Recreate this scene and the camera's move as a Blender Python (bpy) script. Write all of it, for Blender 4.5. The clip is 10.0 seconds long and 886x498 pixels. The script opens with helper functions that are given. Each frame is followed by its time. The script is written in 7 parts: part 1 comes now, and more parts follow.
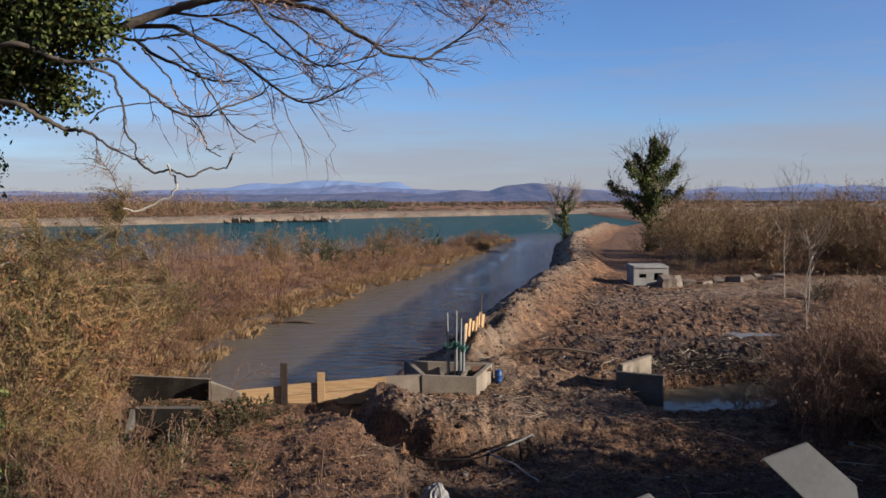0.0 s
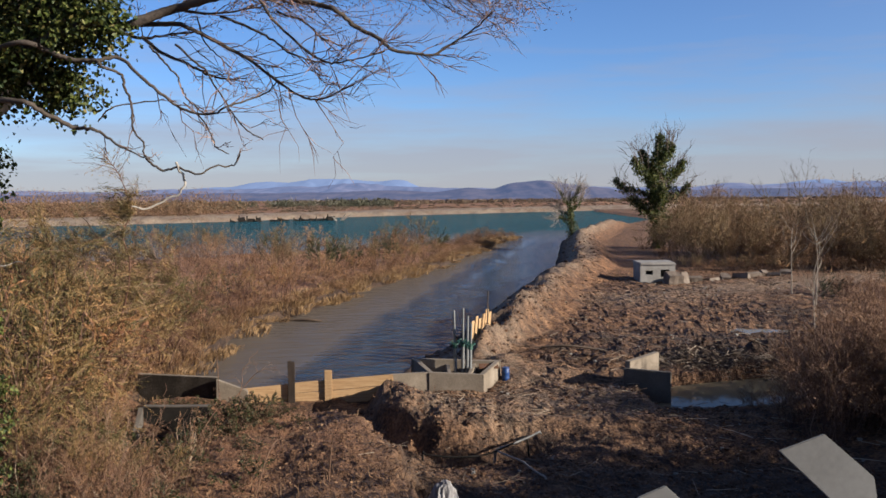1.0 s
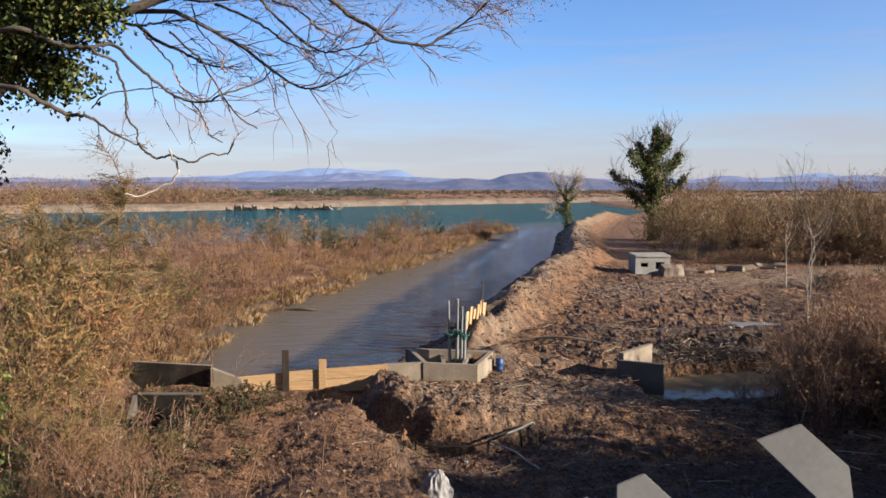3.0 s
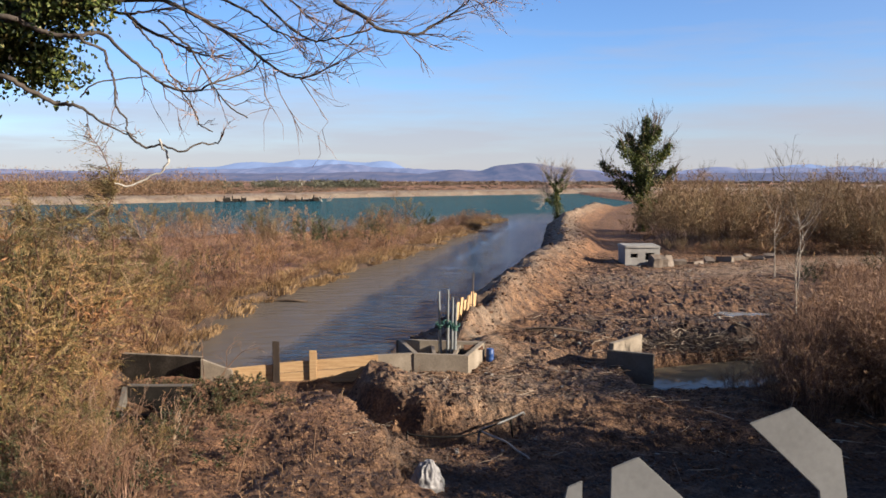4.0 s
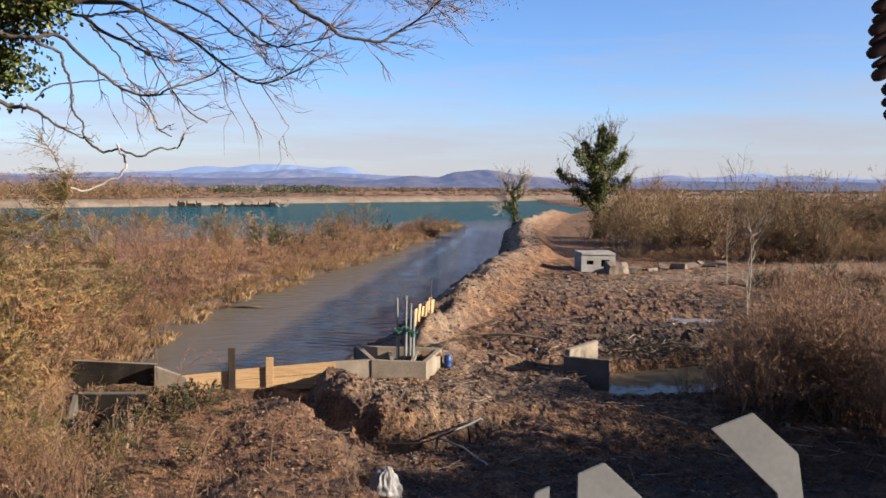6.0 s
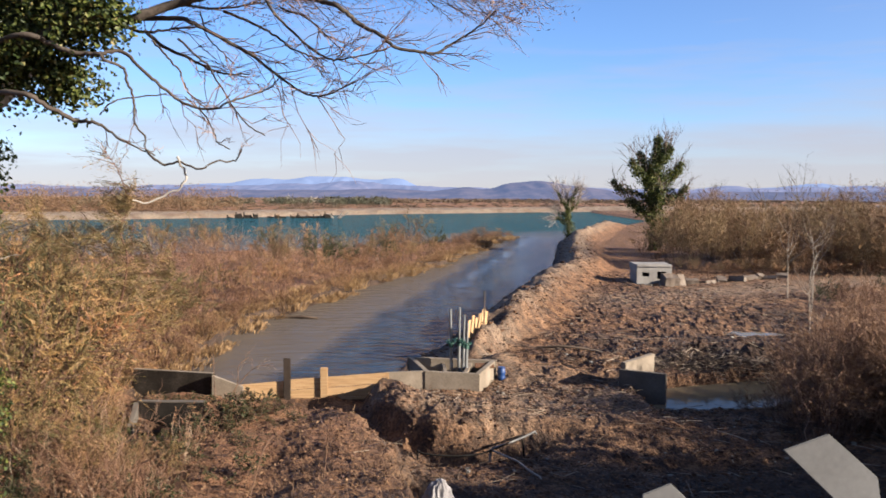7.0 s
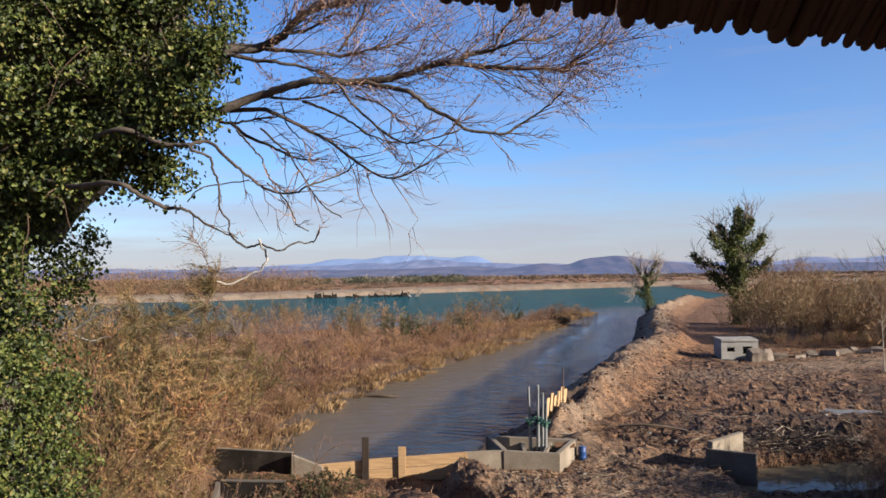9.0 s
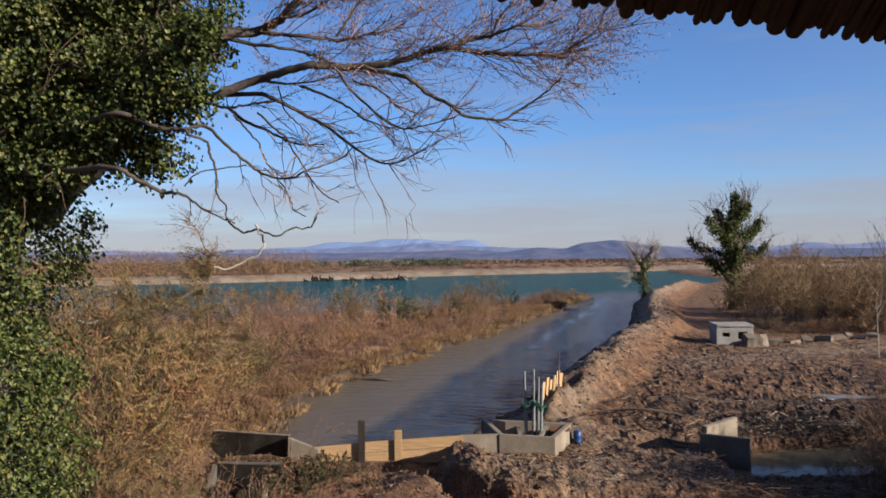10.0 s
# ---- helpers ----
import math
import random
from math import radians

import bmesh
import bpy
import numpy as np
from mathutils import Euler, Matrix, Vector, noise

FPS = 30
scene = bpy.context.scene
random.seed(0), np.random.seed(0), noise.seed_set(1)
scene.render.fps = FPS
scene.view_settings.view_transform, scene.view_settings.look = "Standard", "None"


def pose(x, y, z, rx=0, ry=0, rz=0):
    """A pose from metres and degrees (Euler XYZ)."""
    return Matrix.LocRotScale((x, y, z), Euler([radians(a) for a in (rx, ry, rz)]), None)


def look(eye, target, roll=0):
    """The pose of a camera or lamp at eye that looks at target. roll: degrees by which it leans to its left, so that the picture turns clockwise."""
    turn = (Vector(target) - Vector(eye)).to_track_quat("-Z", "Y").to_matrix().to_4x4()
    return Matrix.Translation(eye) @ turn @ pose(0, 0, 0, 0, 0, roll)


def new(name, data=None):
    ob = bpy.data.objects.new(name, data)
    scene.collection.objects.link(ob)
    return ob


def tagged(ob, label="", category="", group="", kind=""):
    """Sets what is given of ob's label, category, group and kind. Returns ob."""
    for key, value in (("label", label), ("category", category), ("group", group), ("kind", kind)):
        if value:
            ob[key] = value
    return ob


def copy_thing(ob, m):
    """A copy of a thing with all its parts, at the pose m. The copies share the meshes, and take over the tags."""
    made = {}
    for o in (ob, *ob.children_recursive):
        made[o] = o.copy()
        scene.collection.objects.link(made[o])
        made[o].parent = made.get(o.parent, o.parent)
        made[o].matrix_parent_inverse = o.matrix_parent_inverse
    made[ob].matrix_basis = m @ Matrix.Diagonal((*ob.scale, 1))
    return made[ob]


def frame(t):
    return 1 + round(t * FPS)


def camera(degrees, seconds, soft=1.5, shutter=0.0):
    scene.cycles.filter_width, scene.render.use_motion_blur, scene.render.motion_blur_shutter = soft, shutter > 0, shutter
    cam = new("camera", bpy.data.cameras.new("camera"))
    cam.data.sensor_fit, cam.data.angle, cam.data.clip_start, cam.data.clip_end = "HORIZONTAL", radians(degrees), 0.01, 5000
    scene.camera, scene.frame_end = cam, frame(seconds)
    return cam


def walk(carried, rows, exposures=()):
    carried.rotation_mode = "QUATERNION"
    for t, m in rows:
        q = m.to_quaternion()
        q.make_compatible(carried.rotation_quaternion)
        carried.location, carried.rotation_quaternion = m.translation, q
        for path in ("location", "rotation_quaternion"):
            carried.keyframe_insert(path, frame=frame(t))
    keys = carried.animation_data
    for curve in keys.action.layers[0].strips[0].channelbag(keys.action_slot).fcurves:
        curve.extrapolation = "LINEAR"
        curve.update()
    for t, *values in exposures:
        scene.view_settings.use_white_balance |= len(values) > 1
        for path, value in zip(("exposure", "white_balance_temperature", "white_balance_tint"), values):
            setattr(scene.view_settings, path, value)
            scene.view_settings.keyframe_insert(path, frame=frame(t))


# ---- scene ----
cam = camera(55.5, 10.0, soft=1.6, shutter=0.4)
PATH = [
    (0, (0.054, -0.035, 6.306), (0.052, 1.961, 6.174), -0.1),
    (0.5, (0.04, -0.036, 6.304), (0.028, 1.96, 6.171), -0.2),
    (1, (0.036, -0.03, 6.294), (0.02, 1.965, 6.157), -0.4),
    (1.5, (0.057, -0.043, 6.299), (0.04, 1.952, 6.157), -0.3),
    (2, (0.057, -0.045, 6.301), (0.045, 1.949, 6.155), -0.1),
    (2.5, (0.065, -0.051, 6.3), (0.056, 1.944, 6.15), 0.1),
    (4, (0.052, -0.05, 6.279), (0.069, 1.942, 6.099), 0.1),
    (4.5, (0.045, -0.052, 6.289), (0.123, 1.938, 6.107), 0.2),
    (5, (0.023, -0.074, 6.287), (0.178, 1.912, 6.106), 1.0),
    (6.5, (0.021, -0.069, 6.288), (0.088, 1.924, 6.134), 0.4),
    (7, (0.009, -0.037, 6.287), (0.001, 1.958, 6.148), 0.4),
    (7.5, (0.018, -0.054, 6.287), (-0.075, 1.941, 6.182), 0.2),
    (8, (0.025, -0.069, 6.3), (-0.141, 1.923, 6.213), -0.7),
    (8.5, (-0.007, -0.069, 6.286), (-0.226, 1.919, 6.262), -0.9),
    (9, (0.044, -0.124, 6.283), (-0.145, 1.866, 6.328), -0.7),
    (9.5, (0.065, -0.102, 6.309), (-0.154, 1.885, 6.357), -0.5),
    (10, (0.043, -0.129, 6.303), (-0.139, 1.862, 6.309), -0.4),
]
walk(cam, [(t, look(e, g, r)) for t, e, g, r in PATH],
     [(0, 1.24, 5880, 10), (1, 1.36, 5940, 10), (2.5, 1.75, 6150, 10), (5, 1.76, 6200, 10), (7.5, 1.93, 6160, 12), (9, 1.66, 6040, 10), (10, 1.37, 5950, 10)])

# ---- world, sun, exposure ----
SUN = Vector((0.93, -0.36, 0.38)).normalized()
sun_up = math.asin(SUN.z)
sun_az = math.atan2(SUN.x, SUN.y)

world = bpy.data.worlds.new("sky")
scene.world = world
world.use_nodes = True
wt = world.node_tree
wt.nodes.clear()
w_out = wt.nodes.new("ShaderNodeOutputWorld")
w_bg = wt.nodes.new("ShaderNodeBackground")
w_sky = wt.nodes.new("ShaderNodeTexSky")
w_sky.sky_type = "NISHITA"
w_sky.sun_disc = False
w_sky.sun_elevation = sun_up
w_sky.sun_rotation = sun_az
w_sky.air_density, w_sky.dust_density, w_sky.ozone_density = 1.0, 0.1, 4.5
w_sky.altitude = 600
w_bg.inputs["Strength"].default_value = 0.0305
# thin cloud veil and a low bank of cloud along the horizon
w_co = wt.nodes.new("ShaderNodeTexCoord")
w_sep = wt.nodes.new("ShaderNodeSeparateXYZ")
wt.links.new(w_co.outputs["Generated"], w_sep.inputs[0])
w_map = wt.nodes.new("ShaderNodeMapping")
w_map.inputs["Scale"].default_value = (1.6, 1.6, 15.0)
wt.links.new(w_co.outputs["Generated"], w_map.inputs[0])
w_noise = wt.nodes.new("ShaderNodeTexNoise")
w_noise.inputs["Scale"].default_value = 2.2
w_noise.inputs["Detail"].default_value = 7.0
w_noise.inputs["Roughness"].default_value = 0.55
wt.links.new(w_map.outputs[0], w_noise.inputs["Vector"])
w_low = wt.nodes.new("ShaderNodeMapRange")
w_low.inputs["From Min"].default_value, w_low.inputs["From Max"].default_value = 0.15, 0.0
w_low.inputs["To Min"].default_value, w_low.inputs["To Max"].default_value = -0.17, 0.44
wt.links.new(w_sep.outputs["Z"], w_low.inputs["Value"])
w_add = wt.nodes.new("ShaderNodeMath")
wt.links.new(w_noise.outputs["Fac"], w_add.inputs[0])
wt.links.new(w_low.outputs[0], w_add.inputs[1])
w_amt = wt.nodes.new("ShaderNodeMapRange")
w_amt.inputs["From Min"].default_value, w_amt.inputs["From Max"].default_value = 0.36, 0.86
w_amt.inputs["To Min"].default_value, w_amt.inputs["To Max"].default_value = 0.0, 0.72
wt.links.new(w_add.outputs[0], w_amt.inputs["Value"])
w_mix = wt.nodes.new("ShaderNodeMix")
w_mix.data_type = "RGBA"
w_mix.inputs["B"].default_value = (5.5, 5.05, 5.3, 1)
wt.links.new(w_amt.outputs[0], w_mix.inputs["Factor"])
w_tint = wt.nodes.new("ShaderNodeMix")
w_tint.data_type, w_tint.blend_type = "RGBA", "MULTIPLY"
w_tint.inputs["Factor"].default_value = 1.0
w_tint.inputs["B"].default_value = (1.46, 1.54, 1.80, 1)
wt.links.new(w_sky.outputs[0], w_tint.inputs["A"])
wt.links.new(w_tint.outputs["Result"], w_mix.inputs["A"])
# a thin bright veil towards the sun
w_dot = wt.nodes.new("ShaderNodeVectorMath")
w_dot.operation = "DOT_PRODUCT"
w_dot.inputs[1].default_value = SUN
wt.links.new(w_co.outputs["Generated"], w_dot.inputs[0])
w_veil = wt.nodes.new("ShaderNodeMapRange")
w_veil.interpolation_type = "SMOOTHSTEP"
w_veil.inputs["From Min"].default_value, w_veil.inputs["From Max"].default_value = -0.3, 0.9
w_veil.inputs["To Min"].default_value, w_veil.inputs["To Max"].default_value = 0.0, 0.42
wt.links.new(w_dot.outputs["Value"], w_veil.inputs["Value"])
w_mix2 = wt.nodes.new("ShaderNodeMix")
w_mix2.data_type = "RGBA"
w_mix2.inputs["B"].default_value = (4.6, 4.2, 3.9, 1)
wt.links.new(w_veil.outputs[0], w_mix2.inputs["Factor"])
wt.links.new(w_mix.outputs["Result"], w_mix2.inputs["A"])
wt.links.new(w_mix2.outputs["Result"], w_bg.inputs["Color"])
wt.links.new(w_bg.outputs[0], w_out.inputs[0])

sun_data = bpy.data.lights.new("sun", "SUN")
sun_data.energy, sun_data.angle, sun_data.color = 5.0, radians(0.5), (1.0, 0.87, 0.70)
sun = new("sun", sun_data)
sun.matrix_world = look(SUN * 50, (0, 0, 0))


# ---- materials ----
DULL = 0.69      # all paints and plants a little darker than first guessed


def ramp_set(node, stops):
    el = node.color_ramp.elements
    while len(el) < len(stops):
        el.new(0.5)
    for e, (p, c) in zip(el, stops):
        e.position, e.color = p, (*(DULL * k for k in c), 1)


def surface(name, stops, scale=4.0, fine=40.0, rough=0.85, bump=0.4, metal=0.0, spec=0.3, stretch=(1, 1, 1), detail=6.0, vary=0.0, dist=0.02, coords="Object"):
    """Two scales of noise through a colour ramp, with bump; vary: change from piece to piece."""
    m = bpy.data.materials.new(name)
    m.use_nodes = True
    nt = m.node_tree
    b = nt.nodes["Principled BSDF"]
    b.inputs["Roughness"].default_value = rough
    b.inputs["Metallic"].default_value = metal
    b.inputs["Specular IOR Level"].default_value = spec
    co = nt.nodes.new("ShaderNodeTexCoord")
    mp = nt.nodes.new("ShaderNodeMapping")
    mp.inputs["Scale"].default_value = stretch
    nt.links.new(co.outputs[coords], mp.inputs[0])
    n1 = nt.nodes.new("ShaderNodeTexNoise")
    n1.inputs["Scale"].default_value, n1.inputs["Detail"].default_value = scale, detail
    n2 = nt.nodes.new("ShaderNodeTexNoise")
    n2.inputs["Scale"].default_value, n2.inputs["Detail"].default_value = fine, 4.0
    for n in (n1, n2):
        nt.links.new(mp.outputs[0], n.inputs["Vector"])
    mx = nt.nodes.new("ShaderNodeMix")
    mx.inputs["Factor"].default_value = 0.4
    nt.links.new(n1.outputs["Fac"], mx.inputs["A"])
    nt.links.new(n2.outputs["Fac"], mx.inputs["B"])
    value = mx.outputs["Result"]
    if vary:
        rnd = nt.nodes.new("ShaderNodeNewGeometry")
        obi = nt.nodes.new("ShaderNodeObjectInfo")
        a = nt.nodes.new("ShaderNodeMath")
        a.operation = "ADD"
        nt.links.new(rnd.outputs["Random Per Island"], a.inputs[0])
        nt.links.new(obi.outputs["Random"], a.inputs[1])
        s = nt.nodes.new("ShaderNodeMath")
        s.operation, s.inputs[1].default_value, s.inputs[2].default_value = "MULTIPLY_ADD", vary, -vary
        nt.links.new(a.outputs[0], s.inputs[0])
        t = nt.nodes.new("ShaderNodeMath")
        nt.links.new(value, t.inputs[0])
        nt.links.new(s.outputs[0], t.inputs[1])
        value = t.outputs[0]
    rp = nt.nodes.new("ShaderNodeValToRGB")
    ramp_set(rp, stops)
    nt.links.new(value, rp.inputs[0])
    nt.links.new(rp.outputs[0], b.inputs["Base Color"])
    if bump:
        bp = nt.nodes.new("ShaderNodeBump")
        bp.inputs["Strength"].default_value, bp.inputs["Distance"].default_value = bump, dist
        nt.links.new(mx.outputs["Result"], bp.inputs["Height"])
        nt.links.new(bp.outputs[0], b.inputs["Normal"])
    return m


def leafy(name, stops, rough=0.6, through_light=0.06, spec=0.25, spread=0.0, plume=0.0):
    """Leaves and thin twigs: colour from piece to piece, some light let through."""
    m = bpy.data.materials.new(name)
    m.use_nodes = True
    nt = m.node_tree
    b = nt.nodes["Principled BSDF"]
    b.inputs["Roughness"].default_value = rough
    b.inputs["Specular IOR Level"].default_value = spec
    geo = nt.nodes.new("ShaderNodeNewGeometry")
    obi = nt.nodes.new("ShaderNodeObjectInfo")
    mx = nt.nodes.new("ShaderNodeMix")
    mx.inputs["Factor"].default_value = spread
    shade = geo.outputs["Random Per Island"]
    if plume:
        at = nt.nodes.new("ShaderNodeAttribute")
        at.attribute_name = "tone"
        pm = nt.nodes.new("ShaderNodeMix")
        pm.inputs["Factor"].default_value = plume
        nt.links.new(shade, pm.inputs["A"])
        nt.links.new(at.outputs["Fac"], pm.inputs["B"])
        shade = pm.outputs["Result"]
    nt.links.new(shade, mx.inputs["A"])
    nt.links.new(obi.outputs["Random"], mx.inputs["B"])
    rp = nt.nodes.new("ShaderNodeValToRGB")
    ramp_set(rp, stops)
    nt.links.new(mx.outputs["Result"], rp.inputs[0])
    nt.links.new(rp.outputs[0], b.inputs["Base Color"])
    tr = nt.nodes.new("ShaderNodeBsdfTranslucent")
    nt.links.new(rp.outputs[0], tr.inputs[0])
    ms = nt.nodes.new("ShaderNodeMixShader")
    ms.inputs[0].default_value = through_light
    nt.links.new(b.outputs[0], ms.inputs[1])
    nt.links.new(tr.outputs[0], ms.inputs[2])
    nt.links.new(ms.outputs[0], nt.nodes["Material Output"].inputs[0])
    return m


# aerial haze painted in: bluish base colours and a faint haze-coloured emission
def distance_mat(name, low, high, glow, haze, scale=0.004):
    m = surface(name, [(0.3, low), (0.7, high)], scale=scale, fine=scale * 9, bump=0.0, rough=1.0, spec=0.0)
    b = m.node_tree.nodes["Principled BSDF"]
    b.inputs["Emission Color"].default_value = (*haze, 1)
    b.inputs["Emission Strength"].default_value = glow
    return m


def ground_material():
    """Churned earth, with pale sand and dark leaf litter where the land has them."""
    m = surface("soil", [(0.41, (0.020, 0.009, 0.005)), (0.465, (0.080, 0.039, 0.020)), (0.525, (0.165, 0.082, 0.038)), (0.60, (0.335, 0.187, 0.095))], scale=2.0, fine=13.0, bump=1.0, dist=0.16, detail=13.0)
    nt = m.node_tree
    b = nt.nodes["Principled BSDF"]
    ramp = [n for n in nt.nodes if n.bl_idname == "ShaderNodeValToRGB"][0]
    fine = [n for n in nt.nodes if n.bl_idname == "ShaderNodeTexNoise"][1]
    fine.inputs["Detail"].default_value, fine.inputs["Roughness"].default_value = 9.0, 0.72
    [n for n in nt.nodes if n.bl_idname == "ShaderNodeMix"][0].inputs["Factor"].default_value = 0.62
    src = ramp.inputs[0].links[0].from_socket
    out = ramp.outputs[0]
    # the near-black zone holds wet mud and also shade painted on the ground
    for zone, stops in (("sand", [(0.36, (0.145, 0.105, 0.070)), (0.64, (0.40, 0.315, 0.228))]), ("litter", [(0.38, (0.046, 0.022, 0.011)), (0.59, (0.34, 0.170, 0.084))]), ("wet_and_shade", [(0.38, (0.008, 0.005, 0.004)), (0.62, (0.072, 0.047, 0.032))])):
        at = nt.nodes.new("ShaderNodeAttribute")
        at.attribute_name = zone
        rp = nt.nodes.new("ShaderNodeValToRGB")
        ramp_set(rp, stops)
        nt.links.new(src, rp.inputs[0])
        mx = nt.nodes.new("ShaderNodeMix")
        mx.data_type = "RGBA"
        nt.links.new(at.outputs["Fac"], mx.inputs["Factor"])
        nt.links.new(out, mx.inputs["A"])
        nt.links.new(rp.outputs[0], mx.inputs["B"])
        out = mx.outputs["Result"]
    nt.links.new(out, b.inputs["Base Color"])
    return m


M_soil = ground_material()
M_concrete = surface("concrete", [(0.25, (0.125, 0.098, 0.070)), (0.5, (0.225, 0.182, 0.135)), (0.75, (0.34, 0.285, 0.22))], scale=1.6, fine=26.0, bump=0.25, dist=0.01)
M_wood = surface("new_board", [(0.25, (0.24, 0.14, 0.065)), (0.45, (0.42, 0.26, 0.125)), (0.75, (0.60, 0.41, 0.22))], scale=3.0, fine=30.0, stretch=(0.5, 5, 8), bump=0.15, rough=0.7, vary=0.05)
M_darkwood = surface("weathered_timber", [(0.25, (0.05, 0.033, 0.022)), (0.5, (0.10, 0.068, 0.045)), (0.75, (0.17, 0.12, 0.085))], scale=4.0, fine=40.0, stretch=(6, 6, 0.6), bump=0.4, dist=0.01)
M_metal = surface("galvanised_steel", [(0.3, (0.18, 0.185, 0.18)), (0.7, (0.36, 0.365, 0.36))], scale=6.0, fine=60.0, bump=0.1, rough=0.45, metal=0.6)
M_green = surface("green_paint", [(0.3, (0.02, 0.06, 0.045)), (0.7, (0.04, 0.115, 0.082))], scale=9.0, fine=60.0, bump=0.1, rough=0.5)
M_blue = surface("blue_plastic", [(0.3, (0.010, 0.035, 0.13)), (0.7, (0.022, 0.07, 0.22))], scale=5.0, fine=40.0, bump=0.05, rough=0.45)
M_hut = surface("pale_concrete", [(0.25, (0.17, 0.155, 0.135)), (0.5, (0.28, 0.26, 0.235)), (0.75, (0.40, 0.38, 0.35))], scale=1.4, fine=18.0, bump=0.4, dist=0.03)
M_dark = surface("near_black", [(0.3, (0.012, 0.010, 0.009)), (0.7, (0.03, 0.026, 0.022))], bump=0.2, spec=0.08)
M_bark = surface("bark", [(0.25, (0.030, 0.022, 0.017)), (0.5, (0.062, 0.048, 0.037)), (0.75, (0.13, 0.105, 0.082))], scale=7.0, fine=50.0, stretch=(1, 1, 1), bump=0.6, dist=0.012)
M_palebark = surface("bleached_wood", [(0.3, (0.22, 0.19, 0.16)), (0.7, (0.42, 0.39, 0.34))], scale=4.0, fine=30.0, bump=0.4, dist=0.02)
M_pole = surface("roof_pole_wood", [(0.25, (0.015, 0.006, 0.004)), (0.5, (0.036, 0.015, 0.009)), (0.75, (0.07, 0.032, 0.018))], scale=6.0, fine=50.0, bump=0.4, rough=0.6, dist=0.004, vary=0.12)
M_rail = surface("weathered_grey_board", [(0.25, (0.125, 0.122, 0.118)), (0.5, (0.165, 0.162, 0.157)), (0.75, (0.21, 0.207, 0.20))], scale=5.0, fine=70.0, stretch=(1, 1, 1), bump=0.1, dist=0.003, rough=0.8)
M_sack = surface("white_sack", [(0.3, (0.20, 0.185, 0.18)), (0.7, (0.31, 0.295, 0.285))], scale=6.0, fine=30.0, bump=0.5, dist=0.02, rough=0.6)
M_hose = surface("grey_hose", [(0.3, (0.09, 0.087, 0.083)), (0.7, (0.20, 0.195, 0.185))], scale=4.0, fine=30.0, bump=0.2, rough=0.6)
M_clod = surface("clod", [(0.15, (0.034, 0.016, 0.008)), (0.5, (0.122, 0.059, 0.028)), (0.95, (0.36, 0.212, 0.116))], scale=3.0, fine=30.0, bump=0.6, vary=0.38, dist=0.03)
M_stone = surface("stone", [(0.2, (0.15, 0.135, 0.115)), (0.8, (0.36, 0.34, 0.30))], scale=4.0, fine=30.0, bump=0.5, vary=0.2)
M_stick = leafy("dry_stick", [(0.0, (0.045, 0.031, 0.022)), (0.65, (0.12, 0.086, 0.06)), (1.0, (0.44, 0.35, 0.26))], through_light=0.0, rough=0.8)

M_stem_red = leafy("reddish_stem", [(0.0, (0.055, 0.026, 0.017)), (0.6, (0.13, 0.064, 0.040)), (1.0, (0.30, 0.19, 0.13))], through_light=0.0, rough=0.8)
M_stem_grey = leafy("grey_stem", [(0.0, (0.055, 0.034, 0.024)), (0.7, (0.12, 0.076, 0.052)), (1.0, (0.23, 0.18, 0.135))], through_light=0.0, rough=0.8)
M_tam = leafy("tamarisk_leaf", [(0.0, (0.035, 0.040, 0.013)), (0.30, (0.105, 0.088, 0.030)), (0.62, (0.27, 0.168, 0.062)), (0.85, (0.29, 0.132, 0.058)), (1.0, (0.20, 0.080, 0.050))], spread=0.55, plume=0.9, through_light=0.06)
M_rust = leafy("rust_leaf", [(0.0, (0.062, 0.029, 0.017)), (0.5, (0.215, 0.110, 0.055)), (1.0, (0.40, 0.235, 0.112))], spread=0.5, plume=0.9, through_light=0.06)
M_olive = leafy("olive_leaf", [(0.0, (0.020, 0.028, 0.009)), (0.6, (0.060, 0.062, 0.021)), (1.0, (0.13, 0.100, 0.038))], spread=0.4, plume=0.6)
M_brown = leafy("brown_twig", [(0.0, (0.078, 0.040, 0.020)), (0.5, (0.215, 0.118, 0.054)), (1.0, (0.38, 0.235, 0.112))], spread=0.5, through_light=0.1, plume=0.85)
M_reed = leafy("dry_reed", [(0.0, (0.09, 0.052, 0.024)), (0.5, (0.225, 0.132, 0.058)), (1.0, (0.38, 0.245, 0.112))], spread=0.3)
M_ivy = leafy("ivy_leaf", [(0.0, (0.012, 0.022, 0.005)), (0.45, (0.048, 0.070, 0.015)), (0.88, (0.160, 0.176, 0.040)), (1.0, (0.24, 0.19, 0.065))], rough=0.52, through_light=0.30, spec=0.25)
M_plume = leafy("tamarisk_plume", [(0.0, (0.036, 0.040, 0.013)), (0.35, (0.105, 0.090, 0.031)), (0.65, (0.235, 0.150, 0.057)), (1.0, (0.36, 0.200, 0.086))], spread=0.35, plume=0.85, through_light=0.08)
M_stalk = leafy("dry_stalk", [(0.0, (0.09, 0.045, 0.027)), (0.5, (0.22, 0.118, 0.063)), (1.0, (0.38, 0.24, 0.135))], spread=0.4, through_light=0.1, plume=0.6)
M_hazel = leafy("hazel_leaf", [(0.0, (0.06, 0.042, 0.018)), (0.5, (0.185, 0.124, 0.055)), (1.0, (0.34, 0.225, 0.110))], spread=0.5, through_light=0.1, plume=0.85)
M_drygrass = leafy("dry_leaf", [(0.0, (0.13, 0.066, 0.042)), (1.0, (0.30, 0.175, 0.105))])
